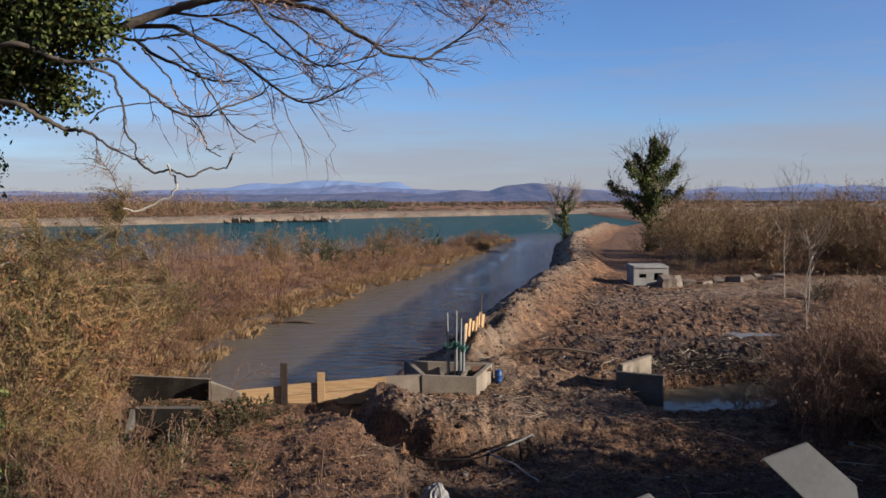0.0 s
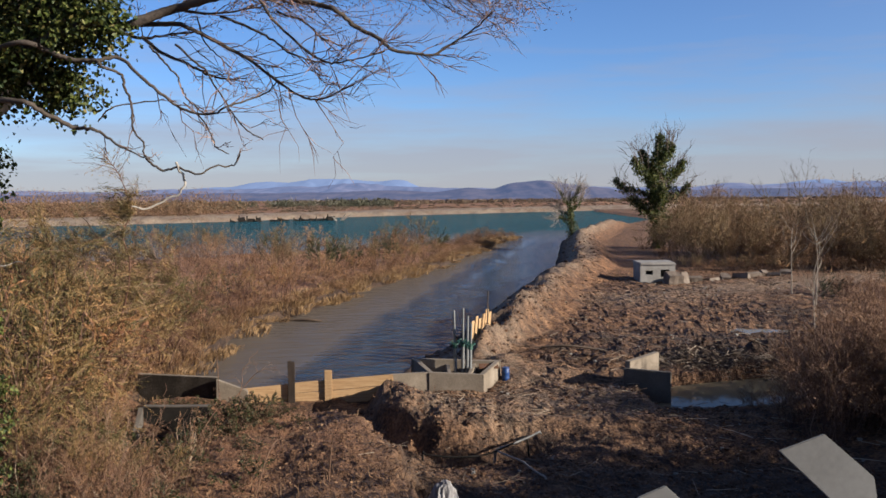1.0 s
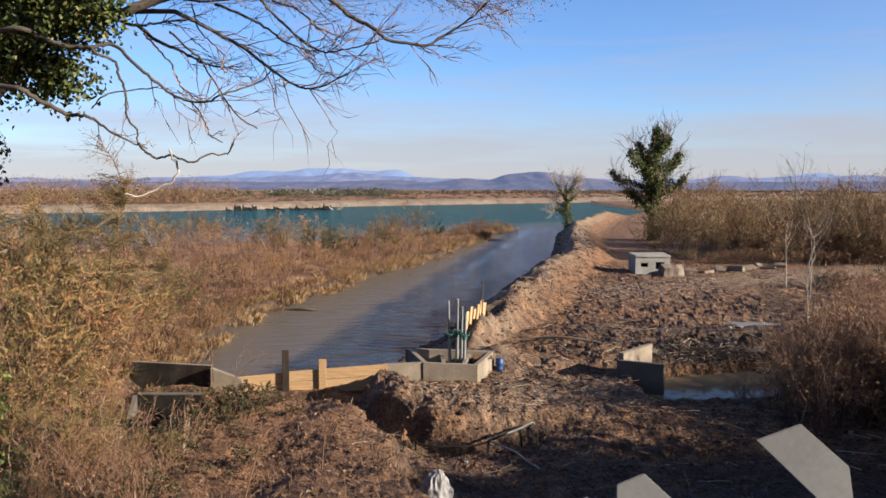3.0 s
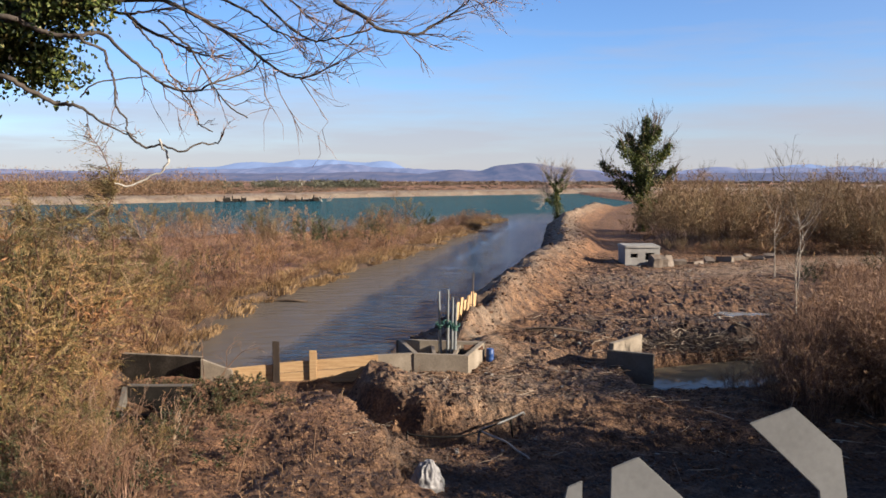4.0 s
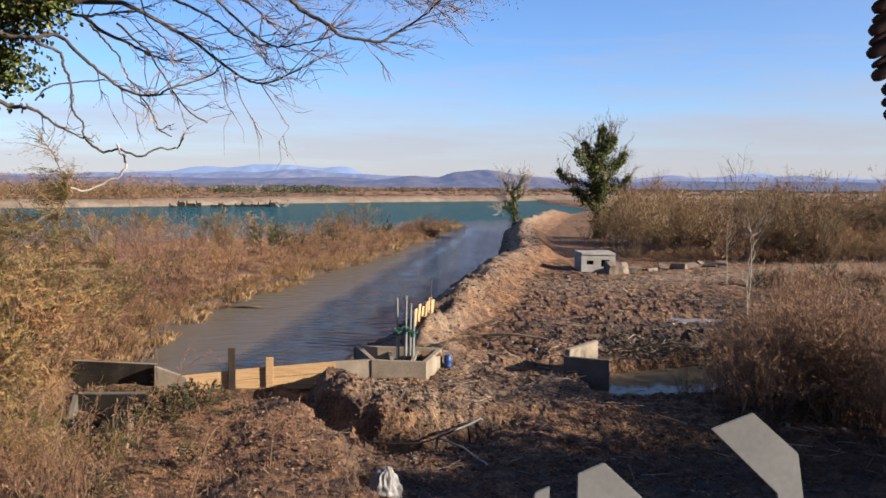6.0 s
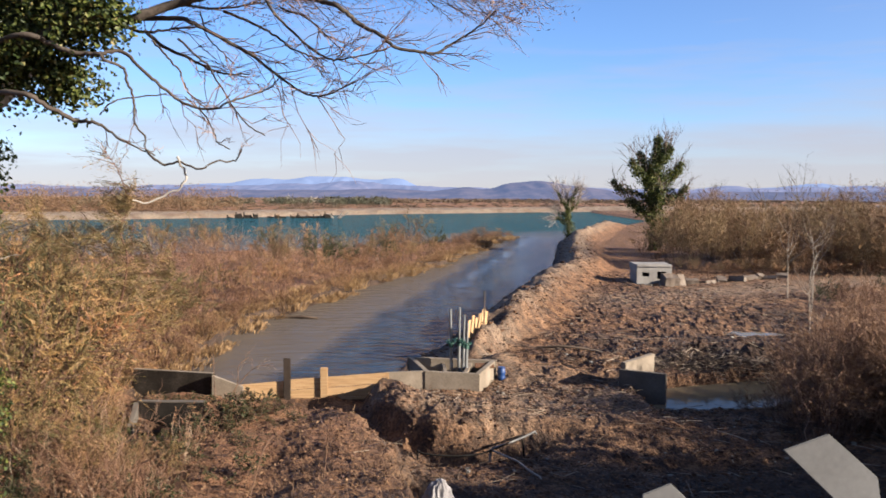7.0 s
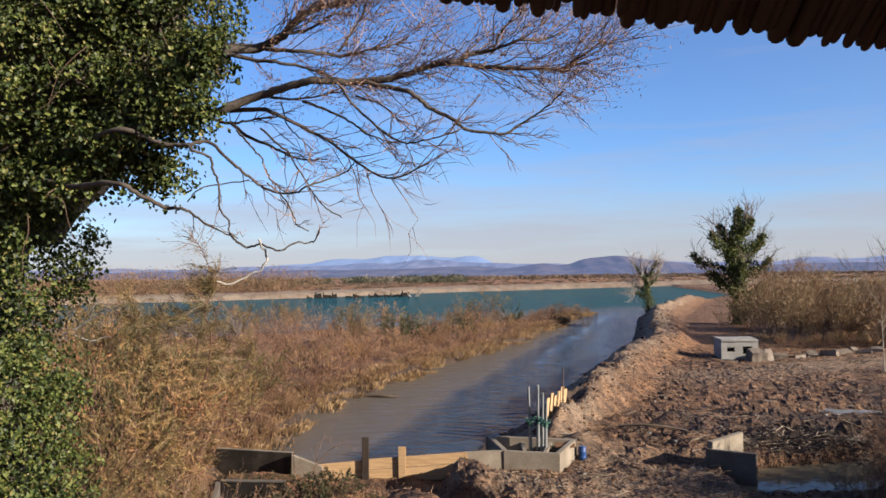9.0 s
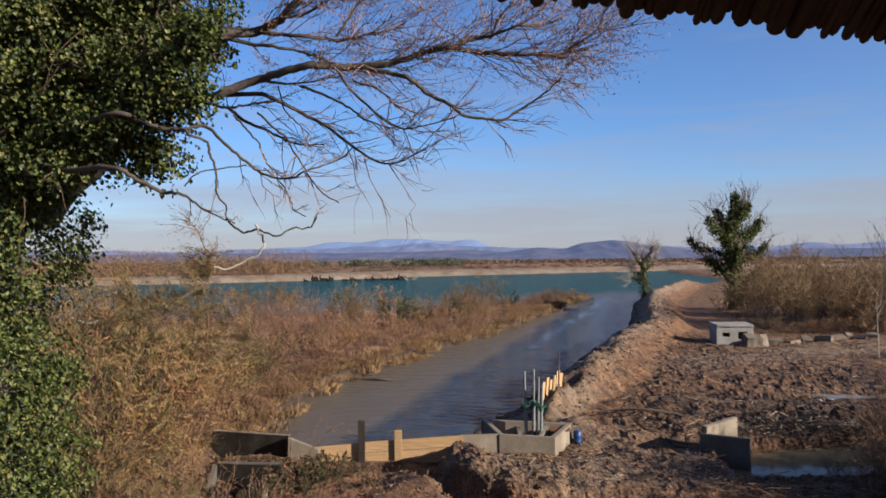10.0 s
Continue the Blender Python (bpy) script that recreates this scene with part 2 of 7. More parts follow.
M_farveg = leafy("far_scrub", [(0.0, (0.075, 0.052, 0.036)), (0.5, (0.125, 0.085, 0.055)), (1.0, (0.18, 0.125, 0.08))], through_light=0.1, plume=0.92)
M_fargreen = leafy("far_wood", [(0.0, (0.05, 0.055, 0.035)), (1.0, (0.11, 0.10, 0.06))], through_light=0.1, plume=0.92)

# blue tones and glow stand for haze, more of it on farther ranges
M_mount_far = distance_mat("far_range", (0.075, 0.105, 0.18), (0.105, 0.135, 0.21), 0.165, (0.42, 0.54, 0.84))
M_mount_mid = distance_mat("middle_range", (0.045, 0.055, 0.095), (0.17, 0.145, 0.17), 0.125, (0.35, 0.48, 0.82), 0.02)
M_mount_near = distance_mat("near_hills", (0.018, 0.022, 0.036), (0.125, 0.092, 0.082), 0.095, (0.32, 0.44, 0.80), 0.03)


def water_material():
    """Brown silt in the channel and pool, green-blue in the open lake."""
    m = bpy.data.materials.new("water")
    m.use_nodes = True
    nt = m.node_tree
    b = nt.nodes["Principled BSDF"]
    b.inputs["Roughness"].default_value = 0.07
    b.inputs["IOR"].default_value = 1.42
    b.inputs["Specular IOR Level"].default_value = 0.5
    co = nt.nodes.new("ShaderNodeTexCoord")
    sep = nt.nodes.new("ShaderNodeSeparateXYZ")
    nt.links.new(co.outputs["Object"], sep.inputs[0])
    # the lake begins past a slanting line; silt fades out there
    ln = nt.nodes.new("ShaderNodeMath")
    ln.operation, ln.inputs[1].default_value = "MULTIPLY_ADD", -0.55
    nt.links.new(sep.outputs["X"], ln.inputs[0])
    nt.links.new(sep.outputs["Y"], ln.inputs[2])
    wob = nt.nodes.new("ShaderNodeTexNoise")
    wob.inputs["Scale"].default_value = 0.06
    nt.links.new(co.outputs["Object"], wob.inputs["Vector"])
    ad = nt.nodes.new("ShaderNodeMath")
    ad.operation, ad.inputs[1].default_value = "MULTIPLY_ADD", 30.0
    nt.links.new(wob.outputs["Fac"], ad.inputs[0])
    nt.links.new(ln.outputs[0], ad.inputs[2])
    mr = nt.nodes.new("ShaderNodeMapRange")
    mr.inputs["From Min"].default_value, mr.inputs["From Max"].default_value = 112, 142
    nt.links.new(ad.outputs[0], mr.inputs["Value"])
    mx = nt.nodes.new("ShaderNodeMix")
    mx.data_type = "RGBA"
    mx.inputs["A"].default_value = (0.102, 0.080, 0.058, 1)
    mx.inputs["B"].default_value = (0.017, 0.060, 0.071, 1)
    nt.links.new(mr.outputs[0], mx.inputs["Factor"])
    b.inputs["Base Color"].default_value = (0.013, 0.030, 0.052, 1)
    gloss = nt.nodes.new("ShaderNodeMapRange")      # the chop on the lake breaks up its mirror
    gloss.inputs["To Min"].default_value, gloss.inputs["To Max"].default_value = 0.5, 0.3
    nt.links.new(mr.outputs[0], gloss.inputs["Value"])
    nt.links.new(gloss.outputs[0], b.inputs["Specular IOR Level"])
    # wind ripples, crests across the wind
    mp = nt.nodes.new("ShaderNodeMapping")
    mp.inputs["Rotation"].default_value = (0, 0, radians(-12))
    mp.inputs["Scale"].default_value = (0.6, 2.0, 1)
    nt.links.new(co.outputs["Object"], mp.inputs[0])
    rip = nt.nodes.new("ShaderNodeTexNoise")
    rip.inputs["Scale"].default_value, rip.inputs["Detail"].default_value = 1.0, 5.0
    rip.inputs["Distortion"].default_value = 0.4
    nt.links.new(mp.outputs[0], rip.inputs["Vector"])
    # gusts: smooth by the left bank, rippled along the right and on the lake
    gust = nt.nodes.new("ShaderNodeMath")
    gust.operation, gust.inputs[1].default_value = "MULTIPLY_ADD", -0.178
    nt.links.new(sep.outputs["Y"], gust.inputs[0])
    nt.links.new(sep.outputs["X"], gust.inputs[2])
    wob2 = nt.nodes.new("ShaderNodeTexNoise")
    wob2.inputs["Scale"].default_value, wob2.inputs["Detail"].default_value = 0.22, 4.0
    nt.links.new(co.outputs["Object"], wob2.inputs["Vector"])
    gn = nt.nodes.new("ShaderNodeMath")
    gn.operation, gn.inputs[1].default_value = "MULTIPLY_ADD", 3.0
    nt.links.new(wob2.outputs["Fac"], gn.inputs[0])
    nt.links.new(gust.outputs[0], gn.inputs[2])
    gr = nt.nodes.new("ShaderNodeMapRange")
    gr.inputs["From Min"].default_value, gr.inputs["From Max"].default_value = -9.6, -8.7
    gr.inputs["To Min"].default_value, gr.inputs["To Max"].default_value = 0.22, 1.0
    nt.links.new(gn.outputs[0], gr.inputs["Value"])
    # a smooth slick that runs down the middle from the mouth
    off = nt.nodes.new("ShaderNodeMath")
    off.operation, off.inputs[1].default_value = "ADD", 7.35
    nt.links.new(gn.outputs[0], off.inputs[0])
    mag = nt.nodes.new("ShaderNodeMath")
    mag.operation = "ABSOLUTE"
    nt.links.new(off.outputs[0], mag.inputs[0])
    near_it = nt.nodes.new("ShaderNodeMapRange")
    near_it.interpolation_type = "SMOOTHSTEP"
    near_it.inputs["From Min"].default_value, near_it.inputs["From Max"].default_value = 1.1, 0.0
    nt.links.new(mag.outputs[0], near_it.inputs["Value"])
    far_it = nt.nodes.new("ShaderNodeMapRange")
    far_it.interpolation_type = "SMOOTHSTEP"
    far_it.inputs["From Min"].default_value, far_it.inputs["From Max"].default_value = 38.0, 62.0
    nt.links.new(sep.outputs["Y"], far_it.inputs["Value"])
    slick = nt.nodes.new("ShaderNodeMath")
    slick.operation = "MULTIPLY"
    torn = nt.nodes.new("ShaderNodeTexNoise")      # gusts tear its edges
    torn.inputs["Scale"].default_value, torn.inputs["Detail"].default_value = 0.9, 4.0
    nt.links.new(mp.outputs[0], torn.inputs["Vector"])
    tear = nt.nodes.new("ShaderNodeMapRange")
    tear.inputs["From Min"].default_value, tear.inputs["From Max"].default_value = 0.38, 0.60
    nt.links.new(torn.outputs["Fac"], tear.inputs["Value"])
    part_it = nt.nodes.new("ShaderNodeMath")
    part_it.operation = "MULTIPLY"
    nt.links.new(near_it.outputs[0], part_it.inputs[0])
    nt.links.new(tear.outputs[0], part_it.inputs[1])
    nt.links.new(part_it.outputs[0], slick.inputs[0])
    nt.links.new(far_it.outputs[0], slick.inputs[1])
    calm = nt.nodes.new("ShaderNodeMath")
    calm.operation, calm.inputs[0].default_value = "SUBTRACT", 1.0
    nt.links.new(slick.outputs[0], calm.inputs[1])
    ruffle = nt.nodes.new("ShaderNodeMath")
    ruffle.operation = "MULTIPLY"
    nt.links.new(gr.outputs[0], ruffle.inputs[0])
    nt.links.new(calm.outputs[0], ruffle.inputs[1])
    gm = nt.nodes.new("ShaderNodeMath")
    gm.operation = "MAXIMUM"
    nt.links.new(ruffle.outputs[0], gm.inputs[0])
    nt.links.new(mr.outputs[0], gm.inputs[1])
    bp = nt.nodes.new("ShaderNodeBump")
    bp.inputs["Distance"].default_value = 0.52
    nt.links.new(gm.outputs[0], bp.inputs["Strength"])
    nt.links.new(rip.outputs["Fac"], bp.inputs["Height"])
    nt.links.new(bp.outputs[0], b.inputs["Normal"])
    # light scattered back by the silt, stronger where the surface is choppy
    silt = nt.nodes.new("ShaderNodeBsdfDiffuse")
    nt.links.new(mx.outputs["Result"], silt.inputs["Color"])
    nt.links.new(bp.outputs[0], silt.inputs["Normal"])
    share = nt.nodes.new("ShaderNodeMapRange")
    share.inputs["From Min"].default_value, share.inputs["From Max"].default_value = -9.7, -8.7
    share.inputs["To Min"].default_value, share.inputs["To Max"].default_value = 0.70, 0.07
    nt.links.new(gn.outputs[0], share.inputs["Value"])
    lake = nt.nodes.new("ShaderNodeMath")
    lake.operation, lake.inputs[1].default_value = "MULTIPLY", 0.76
    nt.links.new(mr.outputs[0], lake.inputs[0])
    most = nt.nodes.new("ShaderNodeMath")
    most.operation = "MAXIMUM"
    thin = nt.nodes.new("ShaderNodeMath")
    thin.operation = "MULTIPLY"
    nt.links.new(share.outputs[0], thin.inputs[0])
    nt.links.new(calm.outputs[0], thin.inputs[1])
    nt.links.new(thin.outputs[0], most.inputs[0])
    nt.links.new(lake.outputs[0], most.inputs[1])
    ms = nt.nodes.new("ShaderNodeMixShader")
    nt.links.new(most.outputs[0], ms.inputs[0])
    nt.links.new(b.outputs[0], ms.inputs[1])
    nt.links.new(silt.outputs[0], ms.inputs[2])
    nt.links.new(ms.outputs[0], nt.nodes["Material Output"].inputs[0])
    return m


M_water = water_material()


def calm_material():
    """Still, silty water: a mirror over olive-brown."""
    m = bpy.data.materials.new("still_water")
    m.use_nodes = True
    nt = m.node_tree
    b = nt.nodes["Principled BSDF"]
    b.inputs["Base Color"].default_value = (0.125, 0.102, 0.066, 1)
    b.inputs["Roughness"].default_value = 0.04
    b.inputs["IOR"].default_value = 1.33
    b.inputs["Specular IOR Level"].default_value = 0.10
    co = nt.nodes.new("ShaderNodeTexCoord")
    n = nt.nodes.new("ShaderNodeTexNoise")
    n.inputs["Scale"].default_value, n.inputs["Detail"].default_value = 1.6, 3.0
    nt.links.new(co.outputs["Object"], n.inputs["Vector"])
    bp = nt.nodes.new("ShaderNodeBump")
    bp.inputs["Strength"].default_value, bp.inputs["Distance"].default_value = 0.05, 0.1
    nt.links.new(n.outputs["Fac"], bp.inputs["Height"])
    nt.links.new(bp.outputs[0], b.inputs["Normal"])
    return m


# ---- mesh helpers ----
rng = np.random.default_rng(7)
TABLE = np.random.default_rng(11).random((256, 256))


def vnoise(x, y):
    xi, yi = np.floor(x).astype(int), np.floor(y).astype(int)
    fx, fy = x - xi, y - yi
    fx, fy = fx * fx * (3 - 2 * fx), fy * fy * (3 - 2 * fy)
    a, b = TABLE[xi % 256, yi % 256], TABLE[(xi + 1) % 256, yi % 256]
    c, d = TABLE[xi % 256, (yi + 1) % 256], TABLE[(xi + 1) % 256, (yi + 1) % 256]
    return (a + (b - a) * fx) * (1 - fy) + (c + (d - c) * fx) * fy - 0.5


def fbm(x, y, octaves=5, gain=0.5):
    total, amp = 0.0, 1.0
    for k in range(octaves):
        total = total + amp * vnoise(x * 2.03 ** k + 17.3 * k, y * 2.03 ** k + 9.1 * k)
        amp *= gain
    return total


def smooth(a, b, v):
    t = np.clip((v - a) / (b - a), 0, 1)
    return t * t * (3 - 2 * t)


def bell(x, y, cx, cy, rx, ry, turn=0.0):
    c, s = math.cos(radians(turn)), math.sin(radians(turn))
    u, v = (x - cx) * c + (y - cy) * s, (y - cy) * c - (x - cx) * s
    return np.exp(-(u / rx) ** 2 - (v / ry) ** 2)


def arrays(name, verts, faces, mat, parent=None, label="", soft=False):
    """One mesh object from arrays: faces all with the same number of corners."""
    verts, faces = np.asarray(verts, np.float32), np.asarray(faces, np.int32)
    me = bpy.data.meshes.new(name)
    k = faces.shape[1]
    me.vertices.add(len(verts))
    me.vertices.foreach_set("co", verts.ravel())
    me.loops.add(faces.size)
    me.loops.foreach_set("vertex_index", faces.ravel())
    me.polygons.add(len(faces))
    me.polygons.foreach_set("loop_start", np.arange(0, faces.size, k, dtype=np.int32))
    me.polygons.foreach_set("loop_total", np.full(len(faces), k, np.int32))
    me.polygons.foreach_set("use_smooth", np.full(len(faces), soft))
    me.update(calc_edges=True)
    me.materials.append(mat)
    ob = new(name, me)
    return under(ob, parent, label)


def tone(ob, values):
    """A shade for each plume or bush, read by its material."""
    at = ob.data.attributes.new("tone", "FLOAT", "POINT")
    at.data.foreach_set("value", np.asarray(values, np.float32))
    return ob


def under(ob, parent=None, label=""):
    if parent is not None:
        ob.parent = parent
        ob.matrix_parent_inverse = Matrix.Translation(-parent.location)
    if label:
        ob["label"] = label
    return ob


def part(name, bm, mat, parent=None, label="", soft=False):
    me = bpy.data.meshes.new(name)
    bmesh.ops.recalc_face_normals(bm, faces=bm.faces)
    bm.to_mesh(me)
    bm.free()
    me.materials.append(mat)
    for p in me.polygons:
        p.use_smooth = soft
    return under(new(name, me), parent, label)


def thing(name, at, label, category, group="", kind=""):
    e = new(name)
    e.empty_display_size = 0.2
    e.location = at
    return tagged(e, label, category, group, kind)


def box(bm, lo, hi, m=None, bevel=0.0):
    """A box from corner to corner, turned by m, with worn edges."""
    lo, hi = Vector(lo), Vector(hi)
    got = bmesh.ops.create_cube(bm, size=1.0)["verts"]
    for v in got:
        v.co = Vector(((v.co.x + 0.5) * (hi.x - lo.x) + lo.x, (v.co.y + 0.5) * (hi.y - lo.y) + lo.y, (v.co.z + 0.5) * (hi.z - lo.z) + lo.z))
    if bevel:
        edges = list({e for v in got for e in v.link_edges})
        got = [v for v in bmesh.ops.bevel(bm, geom=edges, offset=bevel, segments=2, affect="EDGES")["verts"]]
    if m is not None:
        bmesh.ops.transform(bm, matrix=m, verts=list(set(got)))
    return bm


def prism(bm, outline, depth, m=None, bevel=0.0):
    """An outline (x, z) pushed from y = 0 to y = depth."""
    vs = [bm.verts.new((x, 0, z)) for x, z in outline]
    f = bm.faces.new(vs)
    up = [v for v in bmesh.ops.extrude_face_region(bm, geom=[f])["geom"] if isinstance(v, bmesh.types.BMVert)]
    for v in up:
        v.co.y += depth
    if bevel:
        edges = list({e for v in vs + up for e in v.link_edges})
        bmesh.ops.bevel(bm, geom=edges, offset=bevel, segments=2, affect="EDGES")
    if m is not None:
        bmesh.ops.transform(bm, matrix=m, verts=bm.verts)
    return bm


def roughen(bm, cuts, amount, size=1.5, seed=0.0):
    """Cut up and displace a form a little, so that it looks cast, broken or worn."""
    if cuts:
        bmesh.ops.subdivide_edges(bm, edges=bm.edges, cuts=cuts, use_grid_fill=True)
    for v in bm.verts:
        n = noise.noise_vector(v.co * size + Vector((seed, seed * 2, 0)))
        v.co += n * amount
    return bm


def between(a, b, lo_z, hi_z):
    """A frame with x from a to b (plan points): the matrix and the length."""
    a, b = Vector((a[0], a[1], 0)), Vector((b[0], b[1], 0))
    d = b - a
    ang = math.atan2(d.y, d.x)
    return Matrix.Translation((a.x, a.y, 0)) @ Matrix.Rotation(ang, 4, "Z"), d.length


def tube(path, radii, sides=5):
    """Verts and quads of a tapered tube along a path."""
    path = np.asarray(path, float)
    n = len(path)
    radii = np.broadcast_to(np.asarray(radii, float), (n,))
    t = np.gradient(path, axis=0)
    t /= np.linalg.norm(t, axis=1)[:, None] + 1e-9
    ref = np.where(np.abs(t[:, 2:3]) > 0.9, np.array([[1.0, 0, 0]]), np.array([[0, 0, 1.0]]))
    if np.abs(t[:, 2]).max() > 0.9:
        ref = np.broadcast_to(np.array([[0.6, 0.8, 0.0]]), t.shape) if np.abs(t[:, 2]).mean() > 0.5 else np.broadcast_to(np.array([[0.0, 1.0, 0.1]]), t.shape)
    u = np.cross(t, ref)
    u /= np.linalg.norm(u, axis=1)[:, None] + 1e-9
    w = np.cross(t, u)
    a = np.linspace(0, 2 * np.pi, sides, endpoint=False)
    ring = path[:, None, :] + radii[:, None, None] * (np.cos(a)[None, :, None] * u[:, None, :] + np.sin(a)[None, :, None] * w[:, None, :])
    v = ring.reshape(-1, 3)
    i, j = np.meshgrid(np.arange(n - 1), np.arange(sides), indexing="ij")
    p, q = i * sides + j, i * sides + (j + 1) % sides
    f = np.stack([p, q, q + sides, p + sides], -1).reshape(-1, 4)
    return v, f


class Heap:
    """Collects tubes and blades to be joined into one mesh."""

    def __init__(self):
        self.v, self.f, self.n = [], [], 0

    def add(self, v, f):
        self.v.append(v)
        self.f.append(f + self.n)
        self.n += len(v)

    def out(self):
        return np.concatenate(self.v), np.concatenate(self.f)


def blades(centres, along, wide, length, width, r):
    """A four-cornered blade at each centre."""
    n = len(centres)
    along = along / (np.linalg.norm(along, axis=1)[:, None] + 1e-9)
    side = np.cross(along, wide)
    side /= np.linalg.norm(side, axis=1)[:, None] + 1e-9
    L = (length * r.uniform(0.6, 1.3, n))[:, None]
    W = (width * r.uniform(0.6, 1.3, n))[:, None]
    a = centres - along * L * 0.5
    b = centres + side * W * 0.5
    c = centres + along * L * 0.5
    d = centres - side * W * 0.5
    v = np.stack([a, b, c, d], 1).reshape(-1, 3)
    f = np.arange(4 * n).reshape(-1, 4)
    return v, f


def ivy_leaves(centres, along, wide, length, width, r):
    """Notched, slightly folded leaves."""
    n = len(centres)
    along = along / (np.linalg.norm(along, axis=1)[:, None] + 1e-9)
    side = np.cross(along, wide)
    side /= np.linalg.norm(side, axis=1)[:, None] + 1e-9
    up = np.cross(side, along)
    size = r.uniform(0.5, 1.25, n)[:, None]
    L, W = length * size, width * size
    tip = centres + along * L * 0.55
    b = centres - along * L * 0.28 + side * W * 0.40 + up * W * 0.12
    notch = centres - along * L * 0.10
    d = centres - along * L * 0.28 - side * W * 0.40 + up * W * 0.12
    c1 = centres + along * L * 0.18 + side * W * 0.42 + up * W * 0.10
    c2 = centres + along * L * 0.18 - side * W * 0.42 + up * W * 0.10
    v = np.stack([notch, b, c1, tip, notch, tip, c2, d], 1).reshape(-1, 3)
    return v, np.arange(8 * n).reshape(-1, 4)


def slivers(centres, along, wide, length, width, r):
    """A thin three-cornered leaf at each centre."""
    n = len(centres)
    along = along / (np.linalg.norm(along, axis=1)[:, None] + 1e-9)
    side = np.cross(along, wide)
    side /= np.linalg.norm(side, axis=1)[:, None] + 1e-9
    L = (length * r.uniform(0.6, 1.3, n))[:, None]
    W = (width * r.uniform(0.6, 1.4, n))[:, None]
    v = np.stack([centres - along * L * 0.5 - side * W * 0.5, centres - along * L * 0.5 + side * W * 0.5, centres + along * L * 0.5], 1).reshape(-1, 3)
    return v, np.arange(3 * n).reshape(-1, 3)


def curve_points(ctrl, per=6):
    """A smooth path (Catmull-Rom) through control points."""
    P = np.asarray(ctrl, float)
    P = np.vstack([2 * P[0] - P[1], P, 2 * P[-1] - P[-2]])
    out = []
    for i in range(1, len(P) - 2):
        for s in np.linspace(0, 1, per, endpoint=False):
            out.append(0.5 * (2 * P[i] + (P[i + 1] - P[i - 1]) * s + (2 * P[i - 1] - 5 * P[i] + 4 * P[i + 1] - P[i + 2]) * s ** 2 + (3 * P[i] - P[i - 1] - 3 * P[i + 1] + P[i + 2]) * s ** 3))
    out.append(P[-2])
    return np.array(out)


# ---- the lie of the land ----
BANK_Y = np.array([20.0, 25, 31.3, 35.6, 39.4, 42.6, 48.7, 53.7, 61.5, 83.5, 100, 114])
BANK_L = np.array([-8.2, -8.7, -9.0, -9.2, -8.6, -7.8, -6.2, -4.9, -2.6, 2.4, 5.9, 9.6])
EDGE_Y = np.array([20.0, 29.3, 34.9, 43, 51, 62, 72, 83, 97, 105, 135, 180])
EDGE_R = np.array([-3.6, -1.7, 0.10, 2.0, 3.9, 7.6, 9.1, 10.6, 12.8, 15.2, 23.6, 42])
NEAR_X = np.array([-140.0, -70, -45, -30, -12, 0, 6, 11])
NEAR_Y = np.array([40.0, 60, 66, 72, 82, 95, 106, 116])
FAR_X = np.array([-260.0, -120, -65, -47, -19, 52, 160, 400])
FAR_Y = np.array([95.0, 138, 166, 181, 213, 263, 300, 340])


